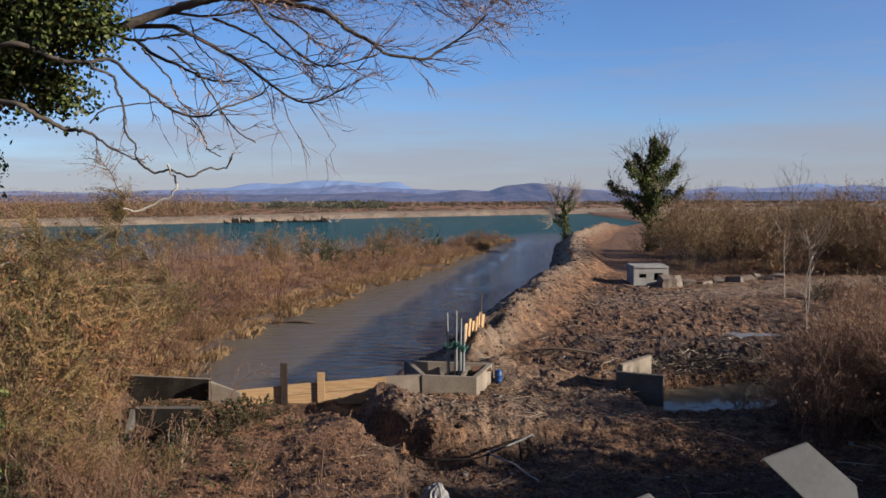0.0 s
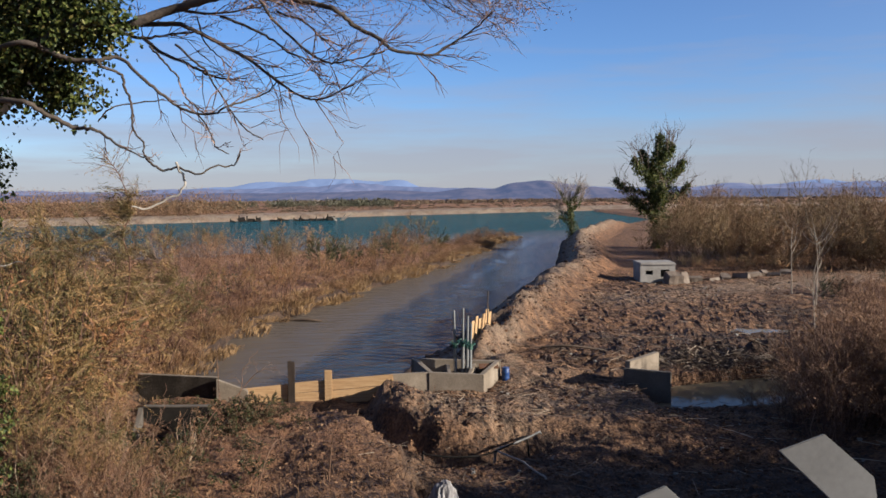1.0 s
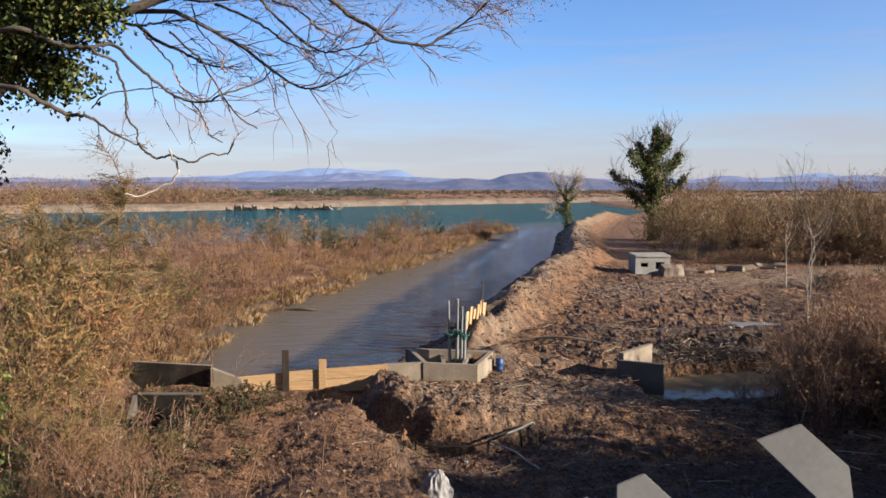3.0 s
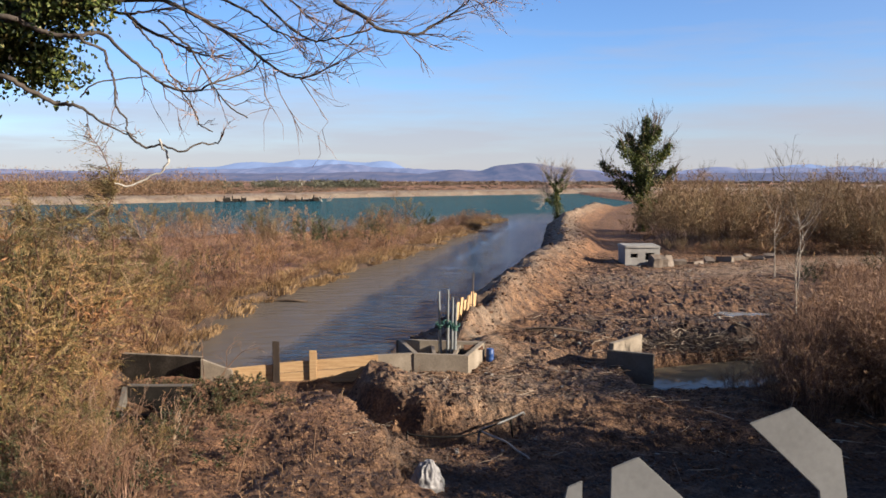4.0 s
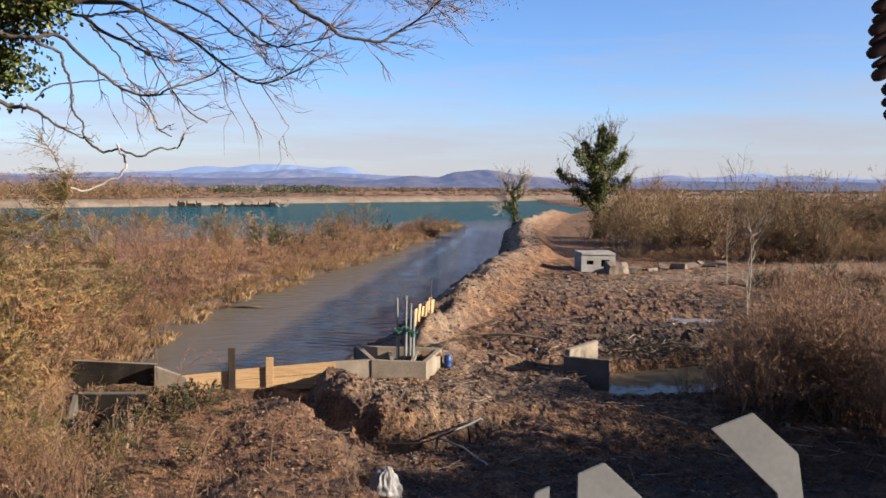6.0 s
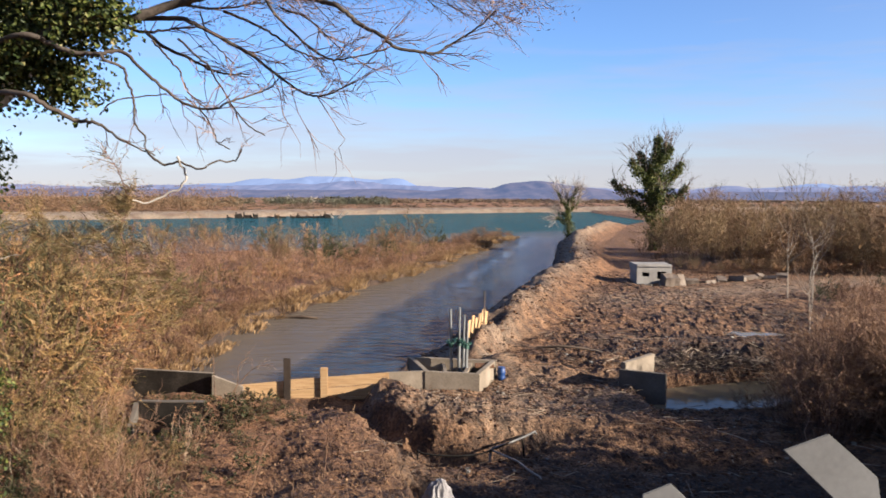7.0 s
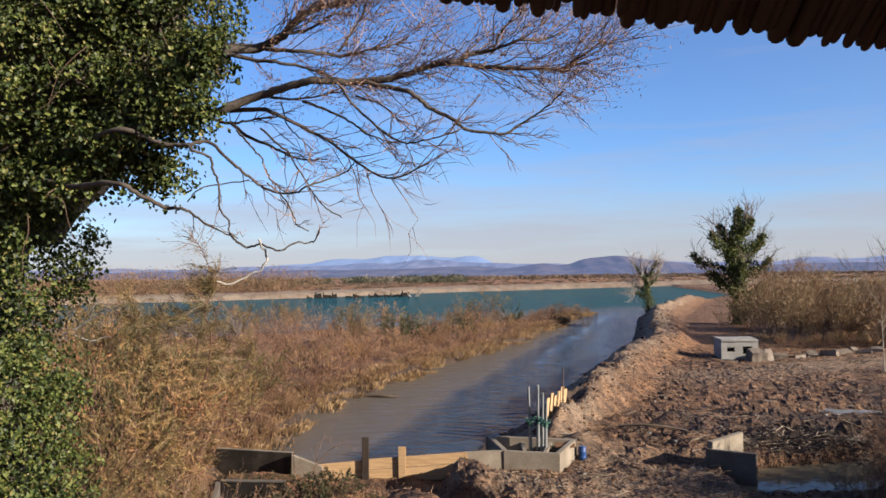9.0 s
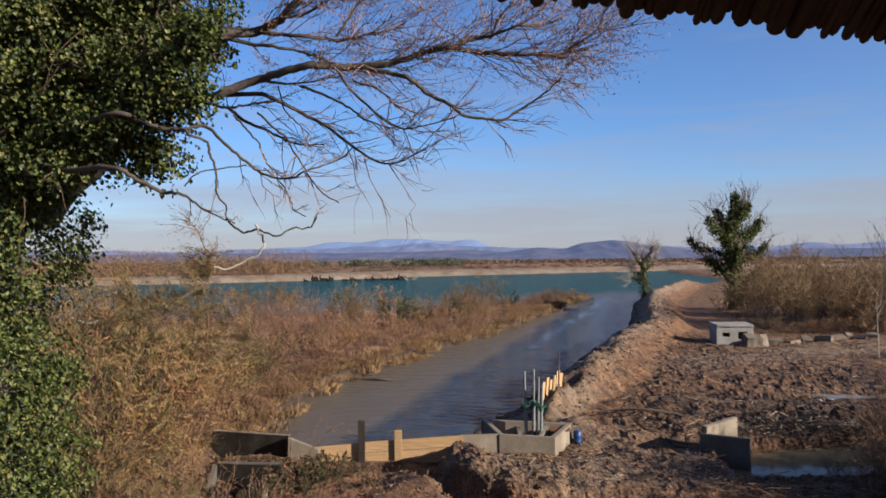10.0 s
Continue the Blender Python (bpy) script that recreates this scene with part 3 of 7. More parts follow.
def height(x, y):
    """Ground height; the water stands at 0."""
    x, y = np.asarray(x, float), np.asarray(y, float)
    wob = 0.5 * fbm(x * 0.22, y * 0.22, 3)
    xl = np.interp(y, BANK_Y, BANK_L) + 1.6 * wob
    xr = np.interp(y, EDGE_Y, EDGE_R) + 0.7 * wob
    lump = fbm(x * 0.5, y * 0.5, 4)
    left = 0.55 + 0.25 * lump
    left = left + 0.7 * smooth(21, 13, y)
    s = np.interp(x, NEAR_X, NEAR_Y) - y + 3 * wob          # metres inland from the lake
    inland = np.minimum(xl - x, s)
    left = np.where(inland < 0.9, -0.75 + (left + 0.75) * smooth(-0.5, 0.6, inland), left)
    # the right bank: a heaped levee, then the cleared field
    d = x - xr
    rough_soil = fbm(x * 1.1, y * 1.1, 6, 0.62)
    crumbs = fbm(x * 6.0, y * 6.0, 3, 0.7)
    clumps = fbm(x * 2.3 + 5, y * 2.3, 4, 0.6)
    grit = fbm(x * 9.0 + 2, y * 9.0, 2, 0.8)
    field = 0.42 + 0.08 * lump + (0.20 * rough_soil + 0.08 * np.maximum(clumps, -0.1) + 0.05 * crumbs + 0.03 * grit) * smooth(80, 45, y)
    track = np.exp(-((y - 46 - 0.55 * (x - 10)) / 3.2) ** 2) * smooth(6, 10, x)
    field = field - 0.12 * rough_soil * track
    crest = 1.12 + 0.30 * fbm(y * 0.30, y * 0.1 + 3, 3) + 0.35 * smooth(58, 72, y)
    foot = 3.7 + 1.5 * smooth(30, 46, y) + 0.5 * fbm(y * 0.25 + 8, y * 0 + 1, 2)
    rake = fbm((x * 0.5 + y) * 0.7, (x - y * 0.35) * 2.2, 3, 0.55)      # marks left by the digger's bucket
    heap = crest * (0.35 * smooth(-0.3, 0.5, d) + 0.65 * smooth(0.2, 2.3, d)) * smooth(foot, 2.5, d) * smooth(26.0, 29.5, y) * smooth(150, 128, y)
    path = smooth(1.2, 0.0, np.abs(d - 3.0 - 0.02 * (y - 75))) * smooth(58, 66, y) * smooth(128, 112, y)
    heap = heap * (1 - 0.30 * path) * (1 - 0.75 * smooth(35.0, 33.2, y) * smooth(3.0, 2.3, d))
    right = np.maximum(field, 0) * smooth(0.8, 3.2, d) + heap * (1 + 0.12 * rough_soil + 0.20 * rake + 0.05 * crumbs) - 0.9 * (1 - smooth(-0.6, 0.5, d))
    z = np.where(y < 20, left, np.where(d > -0.7, right, left))
    chan = (x > xl - 1.5) & (d < 0.5) & (y > 24.2)
    z = np.where(chan & (x < (xl + xr) / 2), np.minimum(z, left), z)
    z = np.where((x > xl + 0.4) & (d < -0.7), -0.9, z)
    # the dam and the worked ground before it
    fore = 0.38 + 0.10 * lump + 0.08 * rough_soil + 0.05 * crumbs * smooth(-3.5, -1.0, x) + 0.06 * clumps + 0.02 * grit
    # a heaped ridge with a steep, crumbling near face and a gully at its foot
    v = y - np.interp(x, [-2.7, -2.4, -1.8, -0.95, -0.2, 0.4, 1.17, 2.2, 3.0], [23.0, 22.4, 21.0, 19.9, 19.5, 19.5, 19.8, 20.1, 20.4]) + 0.45 * fbm(x * 1.1, y * 1.1, 4, 0.55)
    tall = np.interp(x, [-2.3, -1.75, -1.2, -0.7, 0.0, 1.0, 2.0, 2.8], [0.0, 0.74, 0.78, 0.66, 0.54, 0.42, 0.14, 0.0])
    fore = fore + (tall + 0.10 * tall * rough_soil + 0.03 * crumbs) * (0.72 * smooth(-0.05, 0.55, v) + 0.28 * smooth(0.5, 1.5, v)) * smooth(4.2, 1.9, v)
    fore = fore - 0.42 * np.exp(-((v + 0.42) / 0.45) ** 2) * smooth(-2.2, -1.2, x) * smooth(2.6, 1.4, x)
    # the near slope, cut off along a crumbling edge
    e = x + 0.85 + (y - 15.5) * 0.40 + 0.5 * fbm(x * 1.8 + 7, y * 1.8, 4, 0.6) + 0.62 * smooth(16.6, 15.2, y) - 0.40 * smooth(20.6, 18.8, y)
    fore = fore + (0.66 - 0.30 * smooth(-2.0, -3.6, x)) * smooth(0.28, -0.22, e) * smooth(22.5, 20.5, y) * smooth(-6.6, -4.6, x)
    fore = fore - 0.50 * bell(x, y, 1.2, 19.0, 2.4, 0.55, 30) + 0.42 * bell(x, y, 3.6, 20.5, 2.4, 0.7, 8) - 0.45 * bell(x, y, 5.5, 18.4, 2.6, 0.8, 6)
    fore = fore + 0.55 * smooth(16.5, 11, y)
    fore = fore - 0.30 * bell(x, y, -4.4, 22.6, 1.9, 1.1) + 0.20 * bell(x, y, -3.6, 17.4, 2.5, 1.6) - 1.60 * bell(x, y, -6.8, 20.1, 0.95, 1.3) + 0.30 * bell(x, y, -7.2, 22.9, 1.4, 0.5) + 0.12 * bell(x, y, -5.1, 20.4, 1.1, 0.8)
    w = smooth(25.2, 23.8, y) * smooth(-9.8, -8.2, x) * smooth(30, 20, x)
    w = np.maximum(w, smooth(27.4, 26.0, y) * smooth(-0.9, -0.2, x) * smooth(4.0, 2.0, x))
    z = z * (1 - w) + fore * w
    z = z + 0.45 * bell(x, y, 1.9, 27.6, 0.9, 1.2)
    # the pool behind the broken wall, and the heap of roots beyond it
    pool = smooth(1.35, 0.60, ((x - 9.4) / 3.6) ** 4 + ((y - 25.1 - 0.34 * (x - 8.5)) / 2.0) ** 4 + 0.25 * lump)
    z = z * (1 - pool) - 0.55 * pool
    z = z + 0.50 * bell(x, y, 9.8, 29.3, 3.0, 0.85, 4) * (1 + 0.8 * rough_soil) + 0.35 * bell(x, y, 14.6, 31.5, 2.0, 1.2)
    z = z - 0.55 * bell(x, y, 4.5, 26.3, 0.9, 0.6, 10) - 0.30 * bell(x, y, 12.8, 35.2, 1.4, 0.9)
    # open lake, and the far shore
    lake = (y > np.interp(x, NEAR_X, NEAR_Y) + 6) & (d < 0.0)
    far = y - np.interp(x, FAR_X, FAR_Y) + 5 * wob
    z = np.where(lake, -0.9, z)
    z = np.where((far > -3) & (y > 90), np.maximum(np.where(d > 3, z, -5), -0.9 + 1.9 * smooth(-3, 9, far) + 0.4 * lump), z)
    z = np.where(y > 400, 0.9 + 0.3 * lump, z)
    z = np.where((y < 8), 1.2 + 0.2 * lump, z)
    return z


def build_ground():
    ang = np.concatenate([np.arange(-180, -38, 4.0), np.arange(-38, 38, 0.165), np.arange(38, 180, 4.0)])
    r = np.concatenate([[0.3, 2, 4, 6, 8, 10], np.exp(np.arange(math.log(11.0), math.log(15.0), 0.008)), np.exp(np.arange(math.log(15.0), math.log(31.0), 0.0050)), np.exp(np.arange(math.log(31.0), math.log(330.0), 0.0095)), [360, 420, 520, 700, 1000, 1600, 2600, 4900]])
    A, R = np.meshgrid(np.radians(ang), r)
    x, y = R * np.sin(A), R * np.cos(A)
    z = height(x, y)
    n, k = x.shape
    i, j = np.meshgrid(np.arange(n - 1), np.arange(k), indexing="ij")
    j2 = (j + 1) % k
    f = np.stack([i * k + j, i * k + j2, (i + 1) * k + j2, (i + 1) * k + j], -1).reshape(-1, 4)
    f = f[:, ::-1]
    ob = arrays("ground", np.stack([x, y, z], -1).reshape(-1, 3), f, M_soil)
    x, y = x.ravel(), y.ravel()
    d = x - np.interp(y, EDGE_Y, EDGE_R)
    fx, fy, fd = (q[f].mean(1) for q in (x, y, d))
    crumbly = (fd > 4.6) & (fy < 60) & (fx < 16) & (fy > 26) | (fy < 27) & (fy > 12) & (fx > np.interp(fy, [14, 19, 20.5, 23], [0.2, -1.0, -2.0, -2.6]))
    ob.data.polygons.foreach_set("use_smooth", ~crumbly)
    far = y - np.interp(x, FAR_X, FAR_Y)
    sand = 0.68 * smooth(0.6, 1.4, d) * smooth(4.2, 2.5, d) * smooth(26, 30, y) * smooth(160, 130, y)
    sand = np.maximum(sand, smooth(-4, 2, far) * smooth(36, 26, far) * (y > 90))
    sand = np.maximum(sand, 0.70 * bell(x, y, 0.0, 21.4, 2.7, 1.1, -21))
    sand = np.maximum(sand, 0.55 * bell(x, y, -1.1, 17.6, 0.7, 3.0, 22))
    sand = np.maximum(sand, 0.50 * np.exp(-((y - 46 - 0.55 * (x - 10)) / 3.2) ** 2) * smooth(6, 10, x))
    sand = np.maximum(sand, 0.45 * bell(x, y, 3.2, 24.2, 3.0, 3.6))
    sand = np.maximum(sand, 0.45 * bell(x, y, 3.4, 20.9, 2.6, 0.5, 8))
    sand = np.maximum(sand, 0.95 * bell(x, y, 1.75, 28.2, 0.8, 1.5))
    litter = 0.8 * bell(x, y, 15.3, 73.0, 2.0, 14.0, -14) + smooth(-4.0, -5.5, x - np.interp(y, [0, 20, 26, 60, 115], [2.5, 1.5, -2.5, 4, 14])) * (far < 0) + (far > 33) * (y > 90)
    litter = np.maximum(litter, 0.85 * bell(x, y, -2.6, 17.6, 1.6, 3.2, 15))
    inland = np.minimum(np.interp(y, BANK_Y, BANK_L) - x, np.interp(x, NEAR_X, NEAR_Y) - y)
    wet_and_shade = 0.9 * smooth(-1.5, -0.6, inland) * smooth(1.6, 0.7, inland) * (y > 23.5) * (far < -5)
    wet_and_shade = np.maximum(wet_and_shade, np.clip(bell(x, y, 12.5, 32.0, 4.2, 3.6) * (0.9 + 1.2 * fbm(x * 0.7, y * 0.7, 3)), 0, 0.85))
    # dark gully floor; by culvert and sack the shade is painted in
    wet_and_shade = np.maximum(wet_and_shade, np.clip(0.45 * bell(x, y, 1.2, 19.2, 2.4, 0.6, 25) + 0.5 * bell(x, y, -0.2, 18.9, 1.5, 0.35, -8) + 0.7 * bell(x, y, -7.0, 21.0, 1.6, 1.4) + 0.85 * bell(x, y, 0.2, 15.3, 1.5, 2.0), 0, 0.85))
    # tree shade on the near ground, deepened here by a darker soil colour
    wet_and_shade = np.maximum(wet_and_shade, np.clip(1.0 * bell(x, y, 6.8, 15.4, 5.0, 2.8) * (0.95 + 0.8 * fbm(x * 0.9 + 4, y * 0.9, 3)), 0, 0.95))
    wet_and_shade = np.maximum(wet_and_shade, 0.85 * bell(x, y, 10.2, 29.0, 4.2, 1.3, 4))
    wet_and_shade = np.maximum(wet_and_shade, np.clip(0.85 * bell(x, y, 8.5, 32.0, 5.0, 3.0, 4) * (0.7 + 1.6 * fbm(x * 0.8 + 2, y * 1.3, 3)), 0, 0.8))
    wet_and_shade = np.maximum(wet_and_shade, np.clip(0.8 * bell(x, y, 16.5, 39.0, 4.0, 5.0) * (0.7 + 1.4 * fbm(x * 0.6 + 1, y * 0.6, 3)), 0, 0.8))
    wet_and_shade = np.maximum(wet_and_shade, 0.7 * smooth(0.9, 0.3, d) * smooth(-1.5, -0.5, d) * (y > 27) * (far < 0))
    for key, val in (("wet_and_shade", np.clip(wet_and_shade, 0, 1)), ("sand", sand * np.clip(0.8 + 0.9 * fbm(x * 0.8, y * 0.8, 3), 0, 1)), ("litter", np.clip(litter, 0, 1))):
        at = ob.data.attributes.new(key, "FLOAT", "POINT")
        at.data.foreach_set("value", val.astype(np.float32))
    tagged(ob, "bare brown earth, churned clods and sandy shores", "ground", kind="structure")


build_ground()

bm = bmesh.new()
bmesh.ops.create_grid(bm, x_segments=8, y_segments=8, size=1.0)
for v in bm.verts:
    v.co = Vector((v.co.x * 700, 20.5 + (v.co.y + 1) * 240, 0))
tagged(part("water", bm, M_water), "silty brown channel water opening into a green-blue lake", "water", kind="structure")


def build_range(name, y, mat, label, shape, rough, seed, relief=0.5):
    """A range of hills with spurs and gullies; shape gives its skyline as for a distance of 4000 m."""
    near = y / 4000.0
    u = np.linspace(-3600, 3600, 620)
    top = (shape(u) + rough * fbm(u * 0.006 + seed, u * 0 + seed, 6, 0.55)) * near + 6.3 * (1 - near)
    xs = u * near
    k, n = len(u), 22
    rows = []
    for i in range(n):
        p = i / (n - 3)
        up = min(p, 1.0) ** 0.85 if i < n - 2 else (0.6 if i == n - 2 else 0.0)
        # spurs run down from the ridge and wander as they fall
        w = u * 0.013 + 1.1 * fbm(u * 0.004 + seed * 5, u * 0 + p * 2.2, 3)
        spur = 1 - 2 * np.abs(fbm(w + seed, u * 0 + p * 1.1 + seed, 4, 0.5))
        side = max(0.0, 4 * min(p, 1) * (1 - min(p, 1)))
        z = np.maximum(top, 2) * up + relief * side * (spur - 0.6) * np.maximum(top, 2) * 0.55
        rows.append(np.stack([xs, y - (420 * near + 60) * (1 - p) + 60 * near * spur * side, z - (12 if up == 0 else 0)], -1))
    v = np.stack(rows).reshape(-1, 3)
    i, j = np.meshgrid(np.arange(n - 1), np.arange(k - 1), indexing="ij")
    f = np.stack([i * k + j, i * k + j + 1, (i + 1) * k + j + 1, (i + 1) * k + j], -1).reshape(-1, 4)
    tagged(arrays(name, v, f, mat, soft=True), label, "mountains", kind="structure")


def hump(x, c, w, h):
    return h * np.exp(-((x - c) / w) ** 2)


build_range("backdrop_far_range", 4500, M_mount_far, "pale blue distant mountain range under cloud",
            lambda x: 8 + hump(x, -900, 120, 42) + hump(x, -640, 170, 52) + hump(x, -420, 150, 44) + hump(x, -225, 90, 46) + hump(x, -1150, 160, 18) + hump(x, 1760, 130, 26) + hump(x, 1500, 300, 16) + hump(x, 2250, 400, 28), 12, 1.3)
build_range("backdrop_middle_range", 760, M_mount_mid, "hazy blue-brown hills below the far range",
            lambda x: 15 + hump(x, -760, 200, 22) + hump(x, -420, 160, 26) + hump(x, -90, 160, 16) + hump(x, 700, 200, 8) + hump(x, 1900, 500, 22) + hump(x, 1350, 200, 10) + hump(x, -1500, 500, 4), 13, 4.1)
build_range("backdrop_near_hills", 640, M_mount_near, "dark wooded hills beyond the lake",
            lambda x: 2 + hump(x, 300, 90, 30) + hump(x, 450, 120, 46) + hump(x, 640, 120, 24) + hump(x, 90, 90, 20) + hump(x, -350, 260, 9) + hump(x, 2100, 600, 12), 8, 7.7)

# ---- concrete and timber works at the channel's mouth ----
# the same concrete at about half brightness
M_dimmed = surface("dimmed_concrete", [(0.25, (0.07, 0.058, 0.046)), (0.5, (0.115, 0.098, 0.08)), (0.75, (0.18, 0.16, 0.135))], scale=1.6, fine=26.0, bump=0.25, dist=0.01)
M_darkconcrete = surface("dark_concrete", [(0.3, (0.022, 0.018, 0.014)), (0.5, (0.044, 0.036, 0.029)), (0.7, (0.10, 0.083, 0.066))], scale=1.6, fine=26.0, bump=0.25, dist=0.01, spec=0.08)
def wall_between(name, a, b, z0, z1, thick, mat, label, category="wall", slope=0.0, seed=0.0):
    """A concrete slab wall standing from a to b; its top may fall by slope."""
    m, length = between(a, b, z0, z1)
    e = thing(name, (a[0], a[1], z0), label, category)
    bm = bmesh.new()
    prism(bm, [(0, z0), (length, z0), (length, z1 - slope), (0, z1)], thick, None, 0.015)
    roughen(bm, 2, 0.012, 2.0, seed)
    bmesh.ops.transform(bm, matrix=m, verts=bm.verts)
    part("slab", bm, mat, e)
    return e


wall_between("concrete_wall", (-9.1, 24.15), (-6.62, 23.62), -0.4, 1.02, 0.16, M_darkconcrete, "dark concrete wing wall beside the plank dam")
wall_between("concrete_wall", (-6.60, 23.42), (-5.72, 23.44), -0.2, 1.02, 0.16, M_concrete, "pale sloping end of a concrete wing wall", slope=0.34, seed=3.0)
# added pale strip that paints the sunlit top edge of the wing wall
bm = bmesh.new()
box(bm, (0, 0.01, 1.021), (2.52, 0.15, 1.035), between((-9.1, 24.15), (-6.62, 23.62), 0, 0)[0], 0.004)
tagged(part("coping", bm, M_concrete), "thin pale strip along the wing wall's top, for its sunlit edge", "coping")


def culvert():
    """A square pit below the wing wall: a dark head wall, a sloping cheek and a ledge behind."""
    e = thing("culvert", (-7.2, 21.6, -0.9), "stained concrete culvert head among brambles, shade painted near-black on its front", "culvert")
    # head wall is near-black: stains, plus the pit's shade put into its colour
    for lo, hi, name, mat in (((-8.02, 21.66, -0.9), (-6.30, 21.84, 0.68), "head_wall", M_dark), ((-8.04, 21.64, 0.682), (-6.28, 21.86, 0.715), "coping", M_dimmed),
                              ((-7.9, 20.95, -0.9), (-7.2, 21.1, 0.12), "sill", M_darkconcrete)):
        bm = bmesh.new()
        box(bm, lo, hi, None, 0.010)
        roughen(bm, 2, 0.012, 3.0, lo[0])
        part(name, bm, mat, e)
    bm = bmesh.new()
    prism(bm, [(0, -0.9), (0.9, -0.9), (0.9, 0.70), (0, 0.36)], 0.12, None, 0.010)
    roughen(bm, 2, 0.012, 3.0, 5)
    bmesh.ops.transform(bm, matrix=between((-7.86, 20.76), (-8.02, 21.63), 0, 0)[0], verts=bm.verts)
    part("cheek_wall", bm, M_dimmed, e)

culvert()


M_darkpost = surface("tarred_post", [(0.3, (0.022, 0.015, 0.011)), (0.6, (0.05, 0.034, 0.024)), (0.8, (0.15, 0.10, 0.07))], scale=4.0, fine=40.0, stretch=(6, 6, 0.6), bump=0.5, dist=0.01)


def plank_dam():
    e = thing("plank_dam", (-4.0, 23.7, 0.2), "new pale timber boards nailed to upright posts across the channel", "dam")
    a, b = (-6.0, 23.62), (-1.55, 23.85)
    m, length = between(a, b, 0, 0)
    n = 3
    for k in range(n):
        for s, (u0, u1) in enumerate(((0.0, 0.36), (0.36, 1.0))):
            bm = bmesh.new()
            z = 0.12 + k * 0.315 - (0.36, 0.31)[s]
            box(bm, (u0 * length + 0.004, 0, z), (u1 * length - 0.004, 0.045, z + 0.305), None, 0.006)
            roughen(bm, 1, 0.006, 1.7, k + s * 5)
            bmesh.ops.transform(bm, matrix=m @ Matrix.Rotation(radians(-5.0 + 1.0 * s), 4, "Y"), verts=bm.verts)
            part("board", bm, M_wood, e)
    bm = bmesh.new()
    box(bm, (-0.1, -0.05, 0.0), (0.1, 0.0, 1.50), None, 0.012)
    roughen(bm, 2, 0.015, 4.0, 1)
    bmesh.ops.transform(bm, matrix=Matrix.Translation((-4.50, 23.64, 0)), verts=bm.verts)
    part("post", bm, M_darkpost, e, "dark weathered timber post")
    bm = bmesh.new()
    box(bm, (-0.11, -0.05, 0.0), (0.11, 0.0, 1.22), None, 0.012)
    roughen(bm, 1, 0.008, 3.0, 2)
    bmesh.ops.transform(bm, matrix=Matrix.Translation((-3.46, 23.715, 0)), verts=bm.verts)
    part("post", bm, M_wood, e, "pale sawn post")


plank_dam()


def concrete_box():
    """An open-topped sluice chamber with four walls and a floor."""
    e = thing("sluice_chamber", (0.0, 25.2, 0.2), "open-topped cast concrete sluice chamber set in the bank", "chamber")
    corners = [(-0.6, 24.42), (1.0, 24.28), (1.62, 26.3), (-1.2, 26.65)]
    tops = [0.97, 0.93, 0.95, 0.97]
    for k in range(4):
        a, b = corners[k], corners[(k + 1) % 4]
        m, length = between(a, b, 0, 0)
        bm = bmesh.new()
        prism(bm, [(0, -0.5), (length, -0.5), (length, tops[(k + 1) % 4]), (0, tops[k])], 0.16, None, 0.012)
        roughen(bm, 2, 0.008, 2.0, k)
        bmesh.ops.transform(bm, matrix=m, verts=bm.verts)
        part("side_wall", bm, M_concrete, e)
    for a, b, lo, hi in (((-1.75, 24.3), (-0.605, 24.46), 0.95, 0.97), ((0.1, 24.5), (0.0, 26.5), 0.82, 0.82), ((0.62, 24.5), (0.85, 26.3), 0.86, 0.86)):
        m, length = between(a, b, 0, 0)
        bm = bmesh.new()
        prism(bm, [(0, -0.5), (length, -0.5), (length, hi), (0, lo)], 0.12, None, 0.01)
        roughen(bm, 1, 0.008, 2.0, lo * 7)
        bmesh.ops.transform(bm, matrix=m, verts=bm.verts)
        part("wing_wall" if lo > 0.9 else "baffle_wall", bm, M_concrete, e)
    bm = bmesh.new()
    box(bm, (-0.6, 24.6, -0.5), (1.3, 26.4, 0.25))
    part("floor_slab", bm, M_concrete, e)
    bm = bmesh.new()
    for k in range(6):
        box(bm, (0.92, 25.45 + k * 0.11, 0.86), (1.52, 25.50 + k * 0.11, 0.90), None, 0.004)
    part("grating", bm, M_rust_iron, e, "rusty iron grating")


M_rust_iron = surface("rusty_iron", [(0.3, (0.10, 0.045, 0.022)), (0.7, (0.22, 0.11, 0.055))], scale=9.0, fine=60.0, bump=0.3)
concrete_box()


